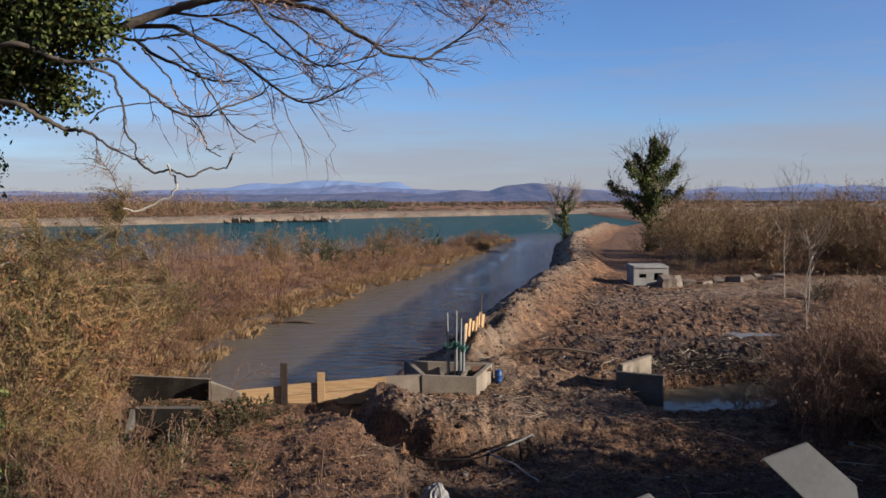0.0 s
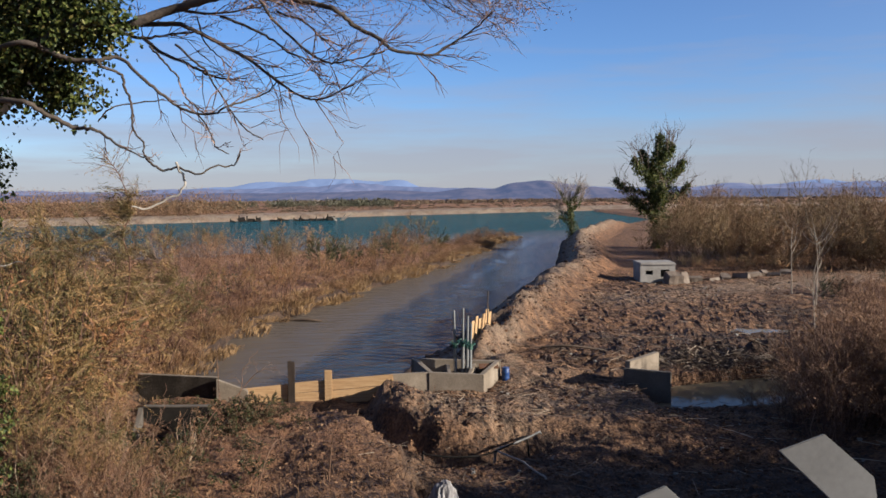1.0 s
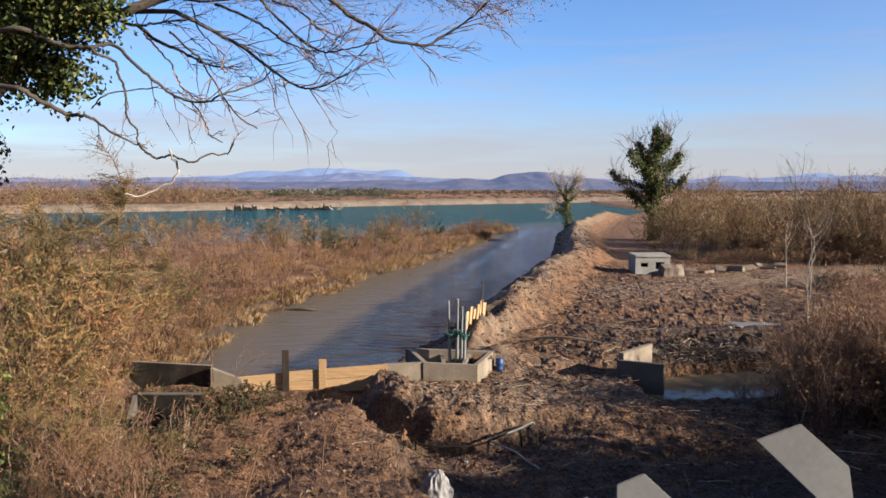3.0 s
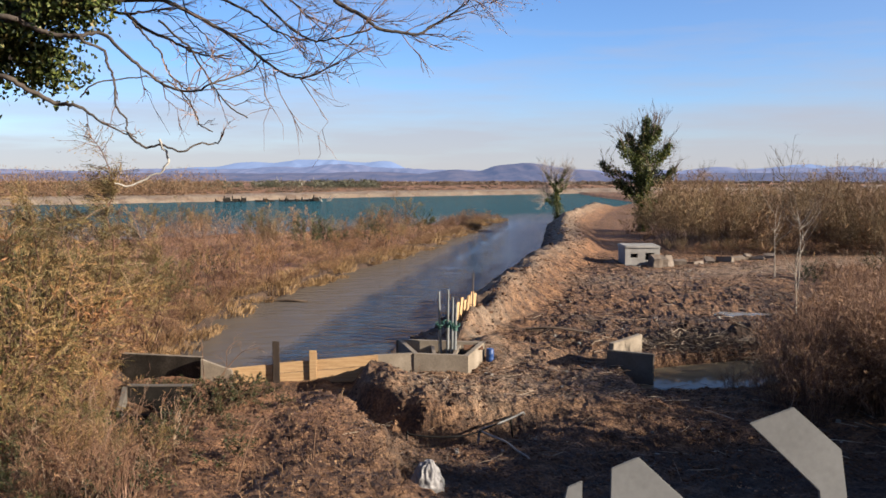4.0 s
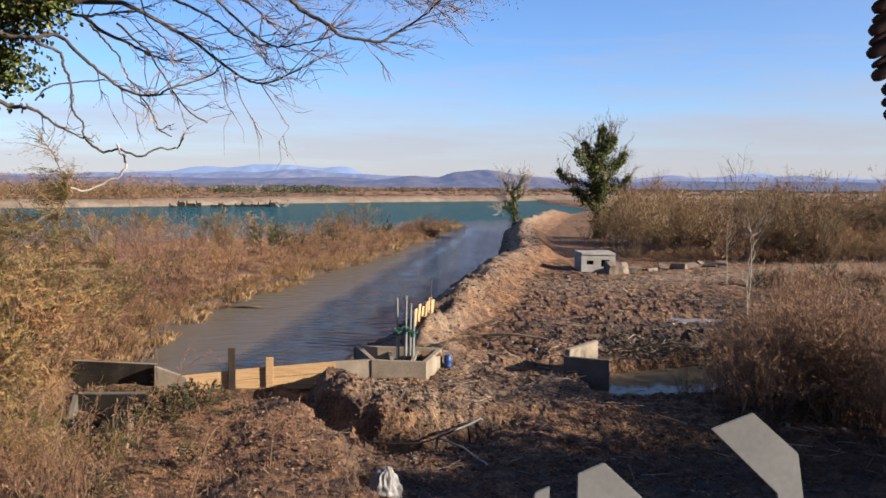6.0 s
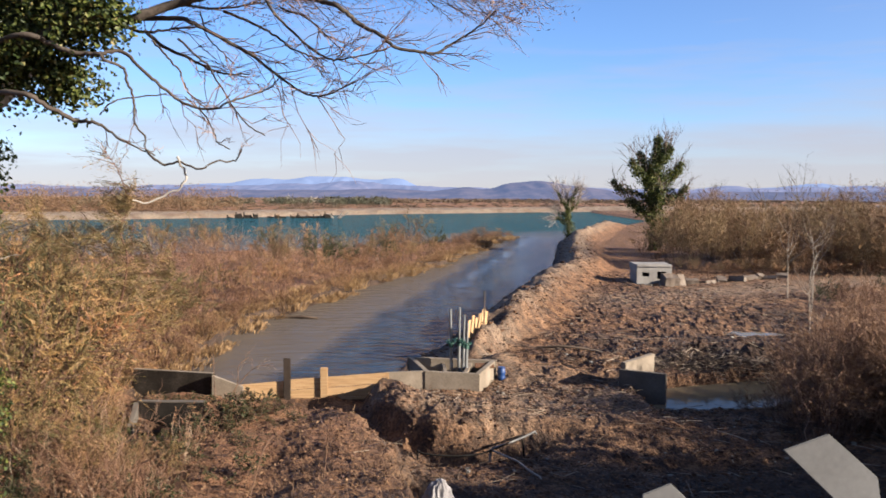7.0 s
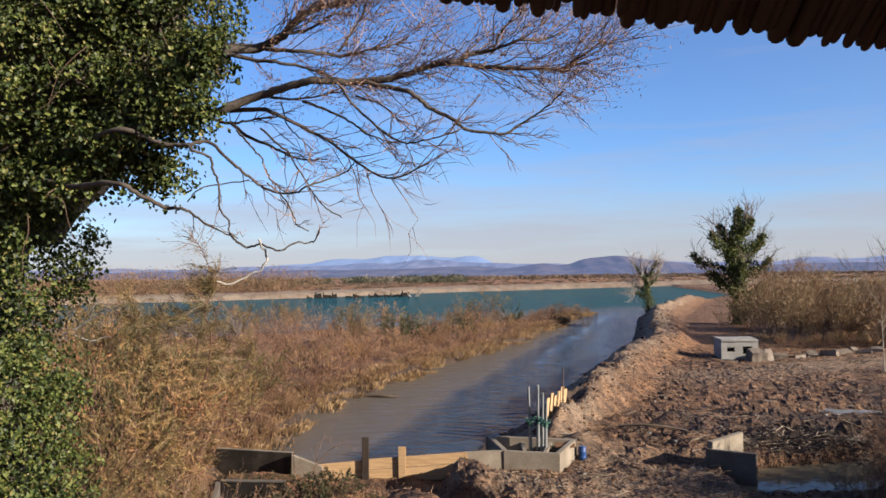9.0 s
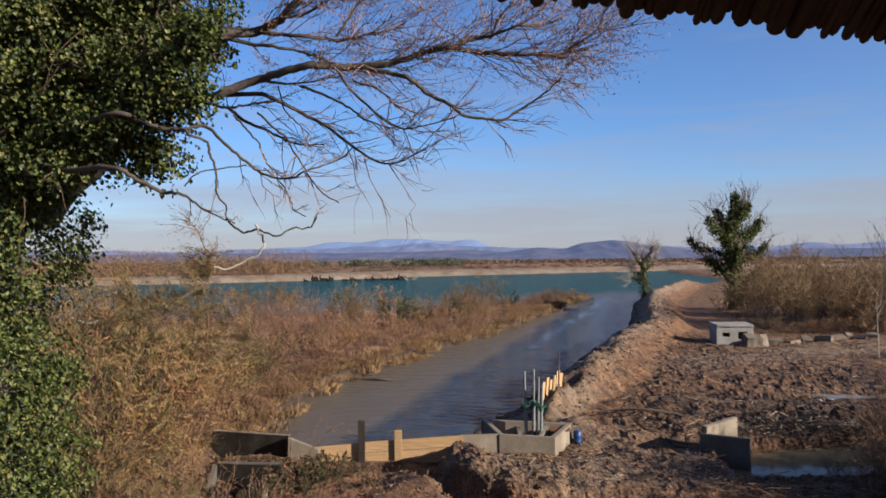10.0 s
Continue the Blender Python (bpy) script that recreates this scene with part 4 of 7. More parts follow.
def valve_pipe(x, y, tall, lean):
    e = thing("valve_pipe", (x, y, 0.4), "thin galvanised steel spindle pipe with a green valve wheel", "pipe", "sluice pipes")
    top = (x + lean, y, 0.4 + tall)
    v, f = tube([(x, y, 0.3), (x + lean * 0.5, y, 0.4 + tall * 0.5), top], [0.036, 0.036, 0.036], 8)
    arrays("pipe", v, f, M_metal, e, soft=True)
    v, f = tube([(x, y, 0.3), (x + lean * 0.4, y, 1.34), (x + lean * 0.4, y, 1.46)], [0.054, 0.054, 0.05], 8)
    arrays("casing", v, f, M_metal, e, "wider lower casing", soft=True)
    v, f = tube([(x + lean * 0.4, y, 1.46), (x + lean * 0.4, y, 1.64)], [0.08, 0.06], 8)
    arrays("gland", v, f, M_green, e, "green painted gland", soft=True)
    a = np.linspace(0, 2 * np.pi, 17)
    v, f = tube(np.stack([x + lean * 0.5 + 0.14 * np.cos(a), y + 0.14 * np.sin(a), 1.63 + 0.04 * np.sin(a)], -1), 0.018, 5)
    wheel = arrays("hand_wheel", v, f, M_green, e, "green hand wheel", soft=True)
    for k in range(3):
        c, s = 0.14 * math.cos(k * 1.047), 0.14 * math.sin(k * 1.047)
        v, f = tube([(x + lean * 0.5 - c, y - s, 1.63), (x + lean * 0.5 + c, y + s, 1.63)], 0.012, 5)
        spoke = arrays("spoke", v, f, M_green, wheel)
    return e


for px, py, tall, lean in ((0.20, 25.7, 2.24, -0.05), (0.42, 26.0, 2.26, 0.02), (0.55, 25.8, 2.05, 0.03), (0.63, 25.5, 1.85, 0.05)):
    valve_pipe(px, py, tall, lean)


def formwork(at):
    e = thing("formwork_fence", (at[0], at[1], 0.4), "short row of upright new boards at the water's edge", "fence")
    for k in range(6):
        bm = bmesh.new()
        box(bm, (-0.11, 0, -0.2), (0.11, 0.03, 0.72 + 0.10 * math.sin(k * 2.1)), None, 0.004)
        bmesh.ops.transform(bm, matrix=Matrix.Translation((at[0] + k * 0.15, at[1] + k * 0.58, 0.95)) @ Matrix.Rotation(radians(62 + 4 * math.sin(k)), 4, "Z") @ Matrix.Rotation(radians(6), 4, "X"), verts=bm.verts)
        part("board", bm, M_wood, e)
    v, f = tube([(at[0] + 0.62, at[1] + 1.6, 0.4), (at[0] + 0.66, at[1] + 1.6, 2.55)], [0.03, 0.025], 6)
    arrays("stake", v, f, M_darkwood, e, "thin dark stake")


formwork((0.80, 29.8))


def drum():
    e = thing("plastic_drum", (1.76, 26.0, 0.5), "blue plastic drum beside the concrete chamber", "drum")
    x, y, z = 1.76, 26.0, 0.30
    zs = [0, 0.03, 0.13, 0.15, 0.17, 0.30, 0.32, 0.34, 0.44, 0.47]
    rs = [0.10, 0.118, 0.118, 0.127, 0.118, 0.118, 0.127, 0.118, 0.118, 0.09]
    v, f = tube([(x, y, z + h) for h in zs], rs, 18)
    arrays("body", v, f, M_blue, e, soft=True)
    bm = bmesh.new()
    bmesh.ops.create_cone(bm, cap_ends=True, segments=18, radius1=0.11, radius2=0.105, depth=0.03, matrix=Matrix.Translation((x, y, z + 0.475)))
    part("lid", bm, M_blue, e)


drum()

# the broken wall by the pool: two slabs at an angle
# this slab faces away from the sun; its shade is put into a darker colour
wall_between("concrete_wall", (5.25, 25.10), (6.50, 24.46), -0.5, 0.93, 0.16, M_dimmed, "grey concrete slab wall standing at the edge of the pool", seed=8.0)
wall_between("concrete_wall", (5.45, 25.1), (6.62, 26.3), -0.3, 1.13, 0.18, M_concrete, "sunlit concrete slab wall meeting another at the pool", slope=-0.05, seed=9.0)


def ruined_hut():
    e = thing("concrete_hut", (13.2, 54.5, 0.3), "small pale concrete hut with dark openings and flat roof", "hut")
    x0, x1, y0, y1, z0, z1 = 12.20, 14.42, 53.6, 55.7, 0.1, 1.45
    t = 0.22
    # front wall in pieces round two openings
    cuts = [(x0, 12.55), (13.0, 13.5), (14.05, x1)]
    for a, b in cuts:
        bm = bmesh.new()
        box(bm, (a, y0, z0), (b, y0 + t, z1))
        part("front_wall", bm, M_hut, e)
    for a, b, lo, hi in ((12.55, 13.0, z0, 0.88), (12.55, 13.0, 1.14, z1), (13.5, 14.05, z0, 0.72), (13.5, 14.05, 1.2, z1)):
        bm = bmesh.new()
        box(bm, (a, y0 + 0.003, lo), (b, y0 + t, hi))
        part("front_wall", bm, M_hut, e)
    for lo, hi, n in (((x0, y0 + t, z0), (x0 + t, y1, z1), 1), ((x1 - t, y0 + t, z0), (x1, y1, z1), 2), ((x0 + t, y1 - t, z0), (x1 - t, y1, z1), 3)):
        bm = bmesh.new()
        box(bm, lo, hi, None, 0.02)
        roughen(bm, 1, 0.02, 2, n)
        part("side_wall", bm, M_hut, e)
    bm = bmesh.new()
    box(bm, (x0 - 0.05, y0 - 0.06, z1), (x1 + 0.06, y1 + 0.05, z1 + 0.20), None, 0.06)
    roughen(bm, 2, 0.035, 1.5, 4)
    part("roof_slab", bm, M_hut, e)


ruined_hut()


M_rubble = surface("dirty_rubble", [(0.25, (0.08, 0.058, 0.042)), (0.5, (0.15, 0.115, 0.088)), (0.75, (0.25, 0.21, 0.17))], scale=2.0, fine=18.0, bump=0.5, dist=0.03)


def broken_block(x, y, sx, sy, sz, turn, tip, mat, label, name="concrete_block", group="rubble by the hut"):
    z = float(height(x, y))
    bm = bmesh.new()
    box(bm, (-sx / 2, -sy / 2, -0.15 * sz), (sx / 2, sy / 2, 0.85 * sz), None, 0.03 * min(sx, sy, sz) + 0.01)
    roughen(bm, 2, 0.12 * min(sx, sy, sz) + 0.03, 1.8 / max(sx, 0.4), x * 3 + y)
    ob = part(name, bm, mat)
    ob.matrix_world = Matrix.Translation((x, y, z)) @ Matrix.Rotation(radians(turn), 4, "Z") @ Matrix.Rotation(radians(tip), 4, "X")
    return tagged(ob, label, "block", group)


broken_block(14.0, 52.6, 0.95, 0.8, 0.85, 15, 12, M_rubble, "broken grey concrete block leaning before the hut")
broken_block(14.75, 53.0, 0.7, 0.6, 0.75, 40, -18, M_rubble, "broken grey concrete lump with rough edges")
for k, (x, y, sx, sz, tip) in enumerate(((15.8, 54.0, 1.1, 0.5, 14), (17.0, 54.6, 1.5, 0.42, -6), (18.2, 55.4, 0.8, 0.4, 20), (19.2, 55.2, 1.3, 0.5, -12), (20.4, 56.4, 1.5, 0.6, 14), (21.3, 57.2, 0.8, 0.7, 33), (22.0, 57.0, 1.2, 0.4, -20), (23.2, 58.0, 1.0, 0.5, 8))):
    broken_block(x, y, sx * 0.75, 0.5 + 0.2 * math.sin(k), sz * 0.62, 37 * math.sin(k * 1.7), tip, M_rubble, "rough slab of broken concrete on the bare ground")


# ---- plants ----
def shrub(seed, h, w, stems, twigs, leaves, leaf_len, leaf_wid, m_stem, m_leaf, label, name="shrub", spread=1.0, droop=0.0, thick=0.022, group="", leaf_from=0.3, wind=0.0, rag=0.4, shoots=6):
    """A many-stemmed shrub at the origin: stems and twigs, and fine foliage."""
    r = np.random.default_rng(seed)
    e = thing(name, (0, 0, 0), label, "shrub", group)
    wood, tips, dirs, tones = Heap(), [], [], []
    for k in range(stems):
        a = r.uniform(0, 2 * np.pi)
        rad = w * 0.5 * math.sqrt(r.uniform(0.02, 1))
        top = np.array([math.cos(a) * rad * spread, math.sin(a) * rad * spread, h * r.uniform(0.55, 1.0) * (1 - 0.35 * (rad / (w * 0.5)) ** 2)])
        base = np.array([math.cos(a) * rad * 0.35, math.sin(a) * rad * 0.35, -0.15])
        mid = (base + top) / 2 + r.normal(0, 0.07 * w, 3) * [1, 1, 0.3] + [0, 0, 0.10 * h]
        s = np.linspace(0, 1, 6)[:, None]
        path = (1 - s) ** 2 * base + 2 * s * (1 - s) * mid + s ** 2 * top
        path[1:-1] += r.normal(0, 0.02 * h, (4, 3))
        wood.add(*tube(path, np.linspace(thick, thick * 0.2, 6) * r.uniform(0.7, 1.3), 3))
        for q in range(twigs):
            u = r.uniform(0.25, 1.0)
            i = min(int(u * 5), 4)
            p = path[i] + (path[i + 1] - path[i]) * (u * 5 - i)
            d = (path[i + 1] - path[i])
            d = d / np.linalg.norm(d) + r.normal(0, 0.45 + 0.4 * rag, 3) + [0, 0, 0.25 - droop]
            d /= np.linalg.norm(d)
            L = h * r.uniform(0.12, 0.32)
            p1 = p + d * L * 0.5 + r.normal(0, 0.04 * L, 3)
            p2 = p + d * L + [0, 0, -droop * L * 0.5]
            wood.add(*tube([p, p1, p2], [thick * 0.38, thick * 0.25, thick * 0.1], 3))
            if u > leaf_from:
                # leaves sit along fine side shoots, so that each twig makes a plume
                per = max(leaves // shoots, 1)
                m = per * shoots
                at = np.repeat(r.uniform(0.1, 1.0, shoots), per)[:, None]
                way = np.repeat(d + r.normal(0, 0.30 + 0.45 * rag, (shoots, 3)) + [wind, 0, -0.3 * droop], per, 0)
                way /= np.linalg.norm(way, axis=1)[:, None]
                out = np.tile((np.arange(per) + 0.5) / per, shoots)[:, None] * np.repeat(r.uniform(0.25, 0.6, shoots), per)[:, None] * L
                tips.append(p + (p2 - p) * at + way * out - [0, 0, 0.25] * out ** 2 / L + r.normal(0, 0.010, (m, 3)))
                tones.append(np.full(3 * m, np.clip(r.normal(0.5, 0.36) + 0.25 * (u - 0.6), 0, 1)))
                dirs.append(way + r.normal(0, 0.20, (m, 3)))
    v, f = wood.out()
    arrays("wood", v, f, m_stem, e)
    if tips:
        c, dr = np.concatenate(tips), np.concatenate(dirs)
        v, f = slivers(c, dr, r.normal(0, 1, c.shape), leaf_len, leaf_wid, r)
        tone(arrays("foliage", v, f, m_leaf, e), np.concatenate(tones))
    return e


def reed_tuft(seed, h, w, n, mat, label):
    r = np.random.default_rng(seed)
    a, rad = r.uniform(0, 2 * np.pi, n), w * 0.5 * np.sqrt(r.uniform(0, 1, n))
    base = np.stack([np.cos(a) * rad, np.sin(a) * rad, np.full(n, -0.1)], -1)
    lean = np.stack([np.cos(a) * 0.08 + r.normal(0, 0.30, n), np.sin(a) * 0.08 + r.normal(0, 0.30, n), np.ones(n)], -1)
    L = h * r.uniform(0.6, 1.1, n)
    side = r.normal(0, 1, (n, 3)) * [1, 1, 0]
    side /= np.linalg.norm(side, axis=1)[:, None]
    W = 0.013 * r.uniform(0.7, 1.6, n)[:, None]
    top = base + lean * L[:, None] + np.stack([r.normal(0, 0.12, n), r.normal(0, 0.12, n), np.full(n, -0.05)], -1) * h
    # blades that arch over: two lower corners, two at the bend, one tip below its height
    out = np.stack([np.cos(a), np.sin(a), np.zeros(n)], -1) * (0.25 + 0.5 * r.random((n, 1))) * h
    bend = base + lean * (L * 0.72)[:, None] + out * 0.35
    tip = bend + out * 0.6 + np.stack([np.zeros(n), np.zeros(n), r.normal(0.02, 0.16, n) * h], -1)
    v = np.stack([base - side * W, base + side * W, bend + side * W, bend - side * W, bend - side * W, bend + side * W, tip, tip - side * 0.002], 1).reshape(-1, 3)
    f = np.arange(8 * n).reshape(-1, 4)
    e = thing("reed_tuft", (0, 0, 0), label, "reeds", "reeds along the bank")
    arrays("foliage", v, f, mat, e)
    return e


def kinds_of_shrub():
    k = {}
    tam = "feathery yellow-orange tamarisk shrub in autumn colour"
    rust = "rust-brown autumn shrub with fine twigs"
    olive = "dull olive-green shrub among brown scrub"
    willow = "bare brown willow thicket with fine upright twigs"
    k["tamarisk"] = [shrub(20 + i, 3.6, 3.2, 11, 10, 84, 0.09, 0.016, M_stem_red, M_tam, tam, "tamarisk_shrub", droop=0.25, wind=0.25, leaf_from=0.55, rag=0.6, shoots=7) for i in range(4)]
    k["plume"] = [shrub(30 + i, 4.0, 2.8, 10, 12, 108, 0.09, 0.015, M_stem_red, M_plume, "tall tamarisk with ochre plumes over bare reddish legs", "tamarisk_shrub", droop=0.2, wind=0.15, leaf_from=0.55, rag=0.5, shoots=9, thick=0.028) for i in range(3)]
    k["rust"] = [shrub(40 + i, 2.6, 3.0, 12, 11, 36, 0.085, 0.014, M_stem_red, M_rust, rust, "shrub", rag=0.7, thick=0.018) for i in range(3)]
    k["bare"] = [shrub(50 + i, 3.5, 2.8, 15, 15, 24, 0.075, 0.011, M_stem_red, M_rust, "bare reddish tamarisk with fine upright twigs", "tamarisk_shrub", thick=0.024, rag=0.3) for i in range(3)]
    k["olive"] = [shrub(60 + i, 2.4, 2.8, 11, 9, 30, 0.085, 0.036, M_stem_grey, M_olive, olive, "shrub") for i in range(2)]
    k["willow"] = [shrub(80 + i, 4.4, 4.6, 17, 14, 24, 0.11, 0.016, M_stem_grey, M_brown, willow, "willow_shrub", thick=0.026) for i in range(3)]
    k["stalk"] = [shrub(100 + i, 2.9, 2.4, 26, 5, 24, 0.11, 0.013, M_stem_red, M_stalk, "tall thicket of dry reddish-brown stalks", "dry_thicket", thick=0.012) for i in range(3)]
    k["cane"] = [shrub(110 + i, 1.7, 2.2, 16, 4, 5, 0.10, 0.025, M_stem_pale, M_rust, "arching bare bramble canes", "bramble", droop=0.35, thick=0.013) for i in range(3)]
    k["rust_light"] = [shrub(160 + i, 2.5, 3.0, 9, 9, 36, 0.12, 0.021, M_stem_red, M_rust, rust, "shrub", rag=0.6, thick=0.013) for i in range(3)]
    k["bare_light"] = [shrub(155 + i, 3.5, 2.8, 11, 12, 24, 0.10, 0.013, M_stem_red, M_rust, "bare reddish tamarisk with fine upright twigs", "tamarisk_shrub", thick=0.015, rag=0.3) for i in range(2)]
    k["olive_light"] = [shrub(170 + i, 2.4, 2.8, 9, 8, 30, 0.13, 0.042, M_stem_grey, M_olive, olive, "shrub") for i in range(2)]
    k["tamarisk_light"] = [shrub(180 + i, 3.5, 3.2, 10, 9, 42, 0.12, 0.023, M_stem_red, M_tam, tam, "tamarisk_shrub", droop=0.25, wind=0.25, leaf_from=0.55) for i in range(3)]
    k["willow_light"] = [shrub(190 + i, 4.4, 5.0, 12, 11, 40, 0.13, 0.022, M_stem_grey, M_brown, willow, "willow_shrub", thick=0.013, rag=0.5, shoots=8) for i in range(3)]
    k["broom_light"] = [shrub(195 + i, 4.2, 4.6, 12, 11, 40, 0.12, 0.027, M_stem_grey, M_hazel, "rounded olive-brown thicket bush, leaves mostly fallen", "willow_shrub", shoots=8, thick=0.013, rag=0.6) for i in range(2)]
    k["broom"] = k["broom_light"]
    k["bramble"] = [shrub(120 + i, 0.85, 1.8, 13, 8, 16, 0.06, 0.040, M_stem_red, M_bramble, "low bramble tangle with a few green leaves", "bramble", droop=0.5, thick=0.009) for i in range(2)]
    k["reed"] = [reed_tuft(140 + i, 0.42, 2.0, 210, M_reed, "tuft of dry golden reeds at the water's edge") for i in range(3)]
    return k


M_stem_pale = leafy("pale_cane", [(0.0, (0.09, 0.045, 0.028)), (0.6, (0.18, 0.105, 0.065)), (1.0, (0.40, 0.31, 0.22))], through_light=0.0, rough=0.6)
M_bramble = leafy("bramble_leaf", [(0.0, (0.014, 0.022, 0.008)), (0.5, (0.046, 0.058, 0.016)), (0.75, (0.09, 0.052, 0.026)), (1.0, (0.16, 0.09, 0.05))])
KINDS = kinds_of_shrub()
USED = {}


def plant(kind, x, y, scale=1.0, up=1.0, sink=0.0, free=False):
    """Set a shrub of that kind on the ground; the first of each variant is moved, the rest are copies."""
    if not free and 11 < y < 23.6 and -0.42 < x / y < -0.03:      # open ground before the dam and the culvert
        if kind not in ("bramble", "reed", "cane") or kind == "cane" and y > 17.5:
            return None
        scale *= 0.75
        up *= 0.75 if y > 17 else 1.0
    if (y > 33 or x > 15) and kind + "_light" in KINDS:
        kind += "_light"
    i = int(rng.integers(len(KINDS[kind])))
    src = KINDS[kind][i]
    m = Matrix.LocRotScale((x, y, float(height(x, y)) - sink), Euler((0, 0, rng.uniform(0, 6.28))), (scale, scale, scale * up))
    if (kind, i) not in USED:
        USED[(kind, i)] = 1
        src.matrix_world = m
        return src
    src_scale = src.scale.copy()
    c = copy_thing(src, m)
    c.scale = (scale, scale, scale * up)
    c.location = m.translation
    c.rotation_euler = m.to_euler()
    return c


def inland(x, y):
    return min(float(np.interp(y, BANK_Y, BANK_L)) - x, float(np.interp(x, NEAR_X, NEAR_Y)) - y)


def plant_left_bank():
    count = 0
    y = 12.0
    while y < 113:
        step = 3.0 + y * 0.028
        x = float(np.interp(y, BANK_Y, BANK_L)) - 0.5 if y > 24.5 else (-9.7 if y > 16 else -7.4)
        lim = -0.62 * y - 4
        k = 0
        while x > lim:
            xx, yy = x + rng.uniform(-0.7, 0.7), y + rng.uniform(-0.7, 0.7)
            d = inland(xx, yy)
            if d > 0.15 and (d < 1.0 or rng.random() > 0.14):
                g = 0.5 + vnoise(np.array(xx * 0.12 + 5), np.array(yy * 0.12))
                near = min(d / 6.0, 1.0)
                if d < 1.0 and y > 24:
                    plant("reed", xx, yy, rng.uniform(0.9, 1.3), rng.uniform(0.8, 1.1))
                elif y > 58:
                    kind = "olive" if g < 0.30 else ("tamarisk" if g > 0.72 else "rust")
                    plant(kind, xx, yy, rng.uniform(0.75, 1.2), 0.55 + 0.45 * near)
                elif xx < -10.5 or rng.random() < 0.15:
                    kind = "tamarisk" if (g > 0.72 or yy < 24) else ("bare" if g > 0.30 else "rust")
                    if rng.random() < (0.4 if xx < -0.47 * yy and yy < 26 else 0.14):
                        kind = "olive"
                    plant(kind, xx, yy, rng.choice([0.8, 1.1, 1.35, 1.7]) if yy < 42 else rng.uniform(0.7, 1.45), 0.55 + 0.38 * near)
                else:
                    kind = "rust" if g < 0.50 else ("bare" if g < 0.8 else "tamarisk")
                    plant(kind, xx, yy, rng.uniform(0.7, 1.1), 0.6 + 0.45 * near)
                if yy < 48 and d > 1.5 and rng.random() < 0.55:      # dark evergreen undergrowth between them, also standing in for shade in the gaps
                    plant("olive" if rng.random() < 0.6 else "bramble", xx - 1.3, yy - 0.9, rng.uniform(0.45, 0.75), 1.0)
                count += 1
            x -= step
            k += 1
        y += step * 0.85
    return count


plant_left_bank()


def edge_reeds():
    """Reeds that follow the water's edge without a gap."""
    y = 24.6
    while y < 112:
        x = float(np.interp(y, BANK_Y, BANK_L))
        x += 0.8 * float(fbm(np.array(x * 0.22), np.array(y * 0.22), 3))
        for back in (0.05, 0.8):
            plant("reed", x - back - rng.uniform(0, 0.5), y + rng.uniform(-0.3, 0.3), rng.uniform(0.7, 1.05), rng.uniform(0.8, 1.35))
        plant("rust", x - 0.25 - rng.uniform(0, 0.4), y + rng.uniform(-0.5, 0.5), rng.uniform(0.35, 0.55), rng.uniform(0.6, 0.9))
        plant("rust" if rng.random() < 0.75 else "tamarisk", x - 1.3 - rng.uniform(0, 0.8), y + rng.uniform(-0.4, 0.4), rng.uniform(0.55, 0.9), rng.uniform(0.65, 1.05))
        y += 0.9 + 0.014 * y
    for kind, x, y, s in (("tamarisk", -3.4, 86.0, 1.15), ("olive", -9.0, 62.0, 1.1), ("broom", -6.8, 63.5, 0.7), ("olive", -4.9, 65.0, 0.9), ("rust", -7.6, 64.0, 1.2), ("broom", -3.4, 67.5, 0.5), ("broom", -11.5, 60.0, 0.75), ("olive", -13.5, 64.0, 1.1), ("olive", -1.5, 78.0, 1.1), ("olive", -6.6, 90.0, 1.6), ("broom", -6.3, 89.5, 0.9)):
        plant(kind, x, y, s, 1.0)


edge_reeds()
# tall plumed tamarisks nearest the lookout
for x, y, s, up in ((-9.6, 19.0, 1.35, 1.0), (-10.9, 20.6, 1.45, 1.05), (-9.3, 16.6, 1.1, 1.0), (-12.0, 22.2, 1.5, 1.05), (-10.2, 24.2, 1.2, 0.95), (-8.9, 13.8, 0.9, 1.0), (-11.6, 17.4, 1.35, 1.0), (-13.4, 24.6, 1.5, 1.0), (-9.9, 27.4, 1.1, 0.9)):
    plant("tamarisk", x, y, s, up)
for x, y, s, up in ((-8.3, 20.9, 0.85, 0.9), (-9.4, 21.8, 1.0, 1.0), (-8.1, 18.2, 0.75, 0.9), (-9.0, 17.6, 0.9, 1.0), (-10.4, 19.6, 1.1, 1.1), (-7.6, 15.2, 0.6, 1.0), (-8.6, 15.8, 0.75, 1.0), (-11.4, 24.0, 1.15, 1.0), (-10.0, 23.4, 0.8, 1.0),
                    (-12.6, 26.0, 1.1, 1.0), (-13.8, 29.5, 1.2, 1.0), (-11.2, 28.6, 0.85, 1.0), (-16.5, 31.0, 1.2, 1.05), (-17.8, 36.0, 1.1, 1.0)):
    plant("plume", x, y, s, up)
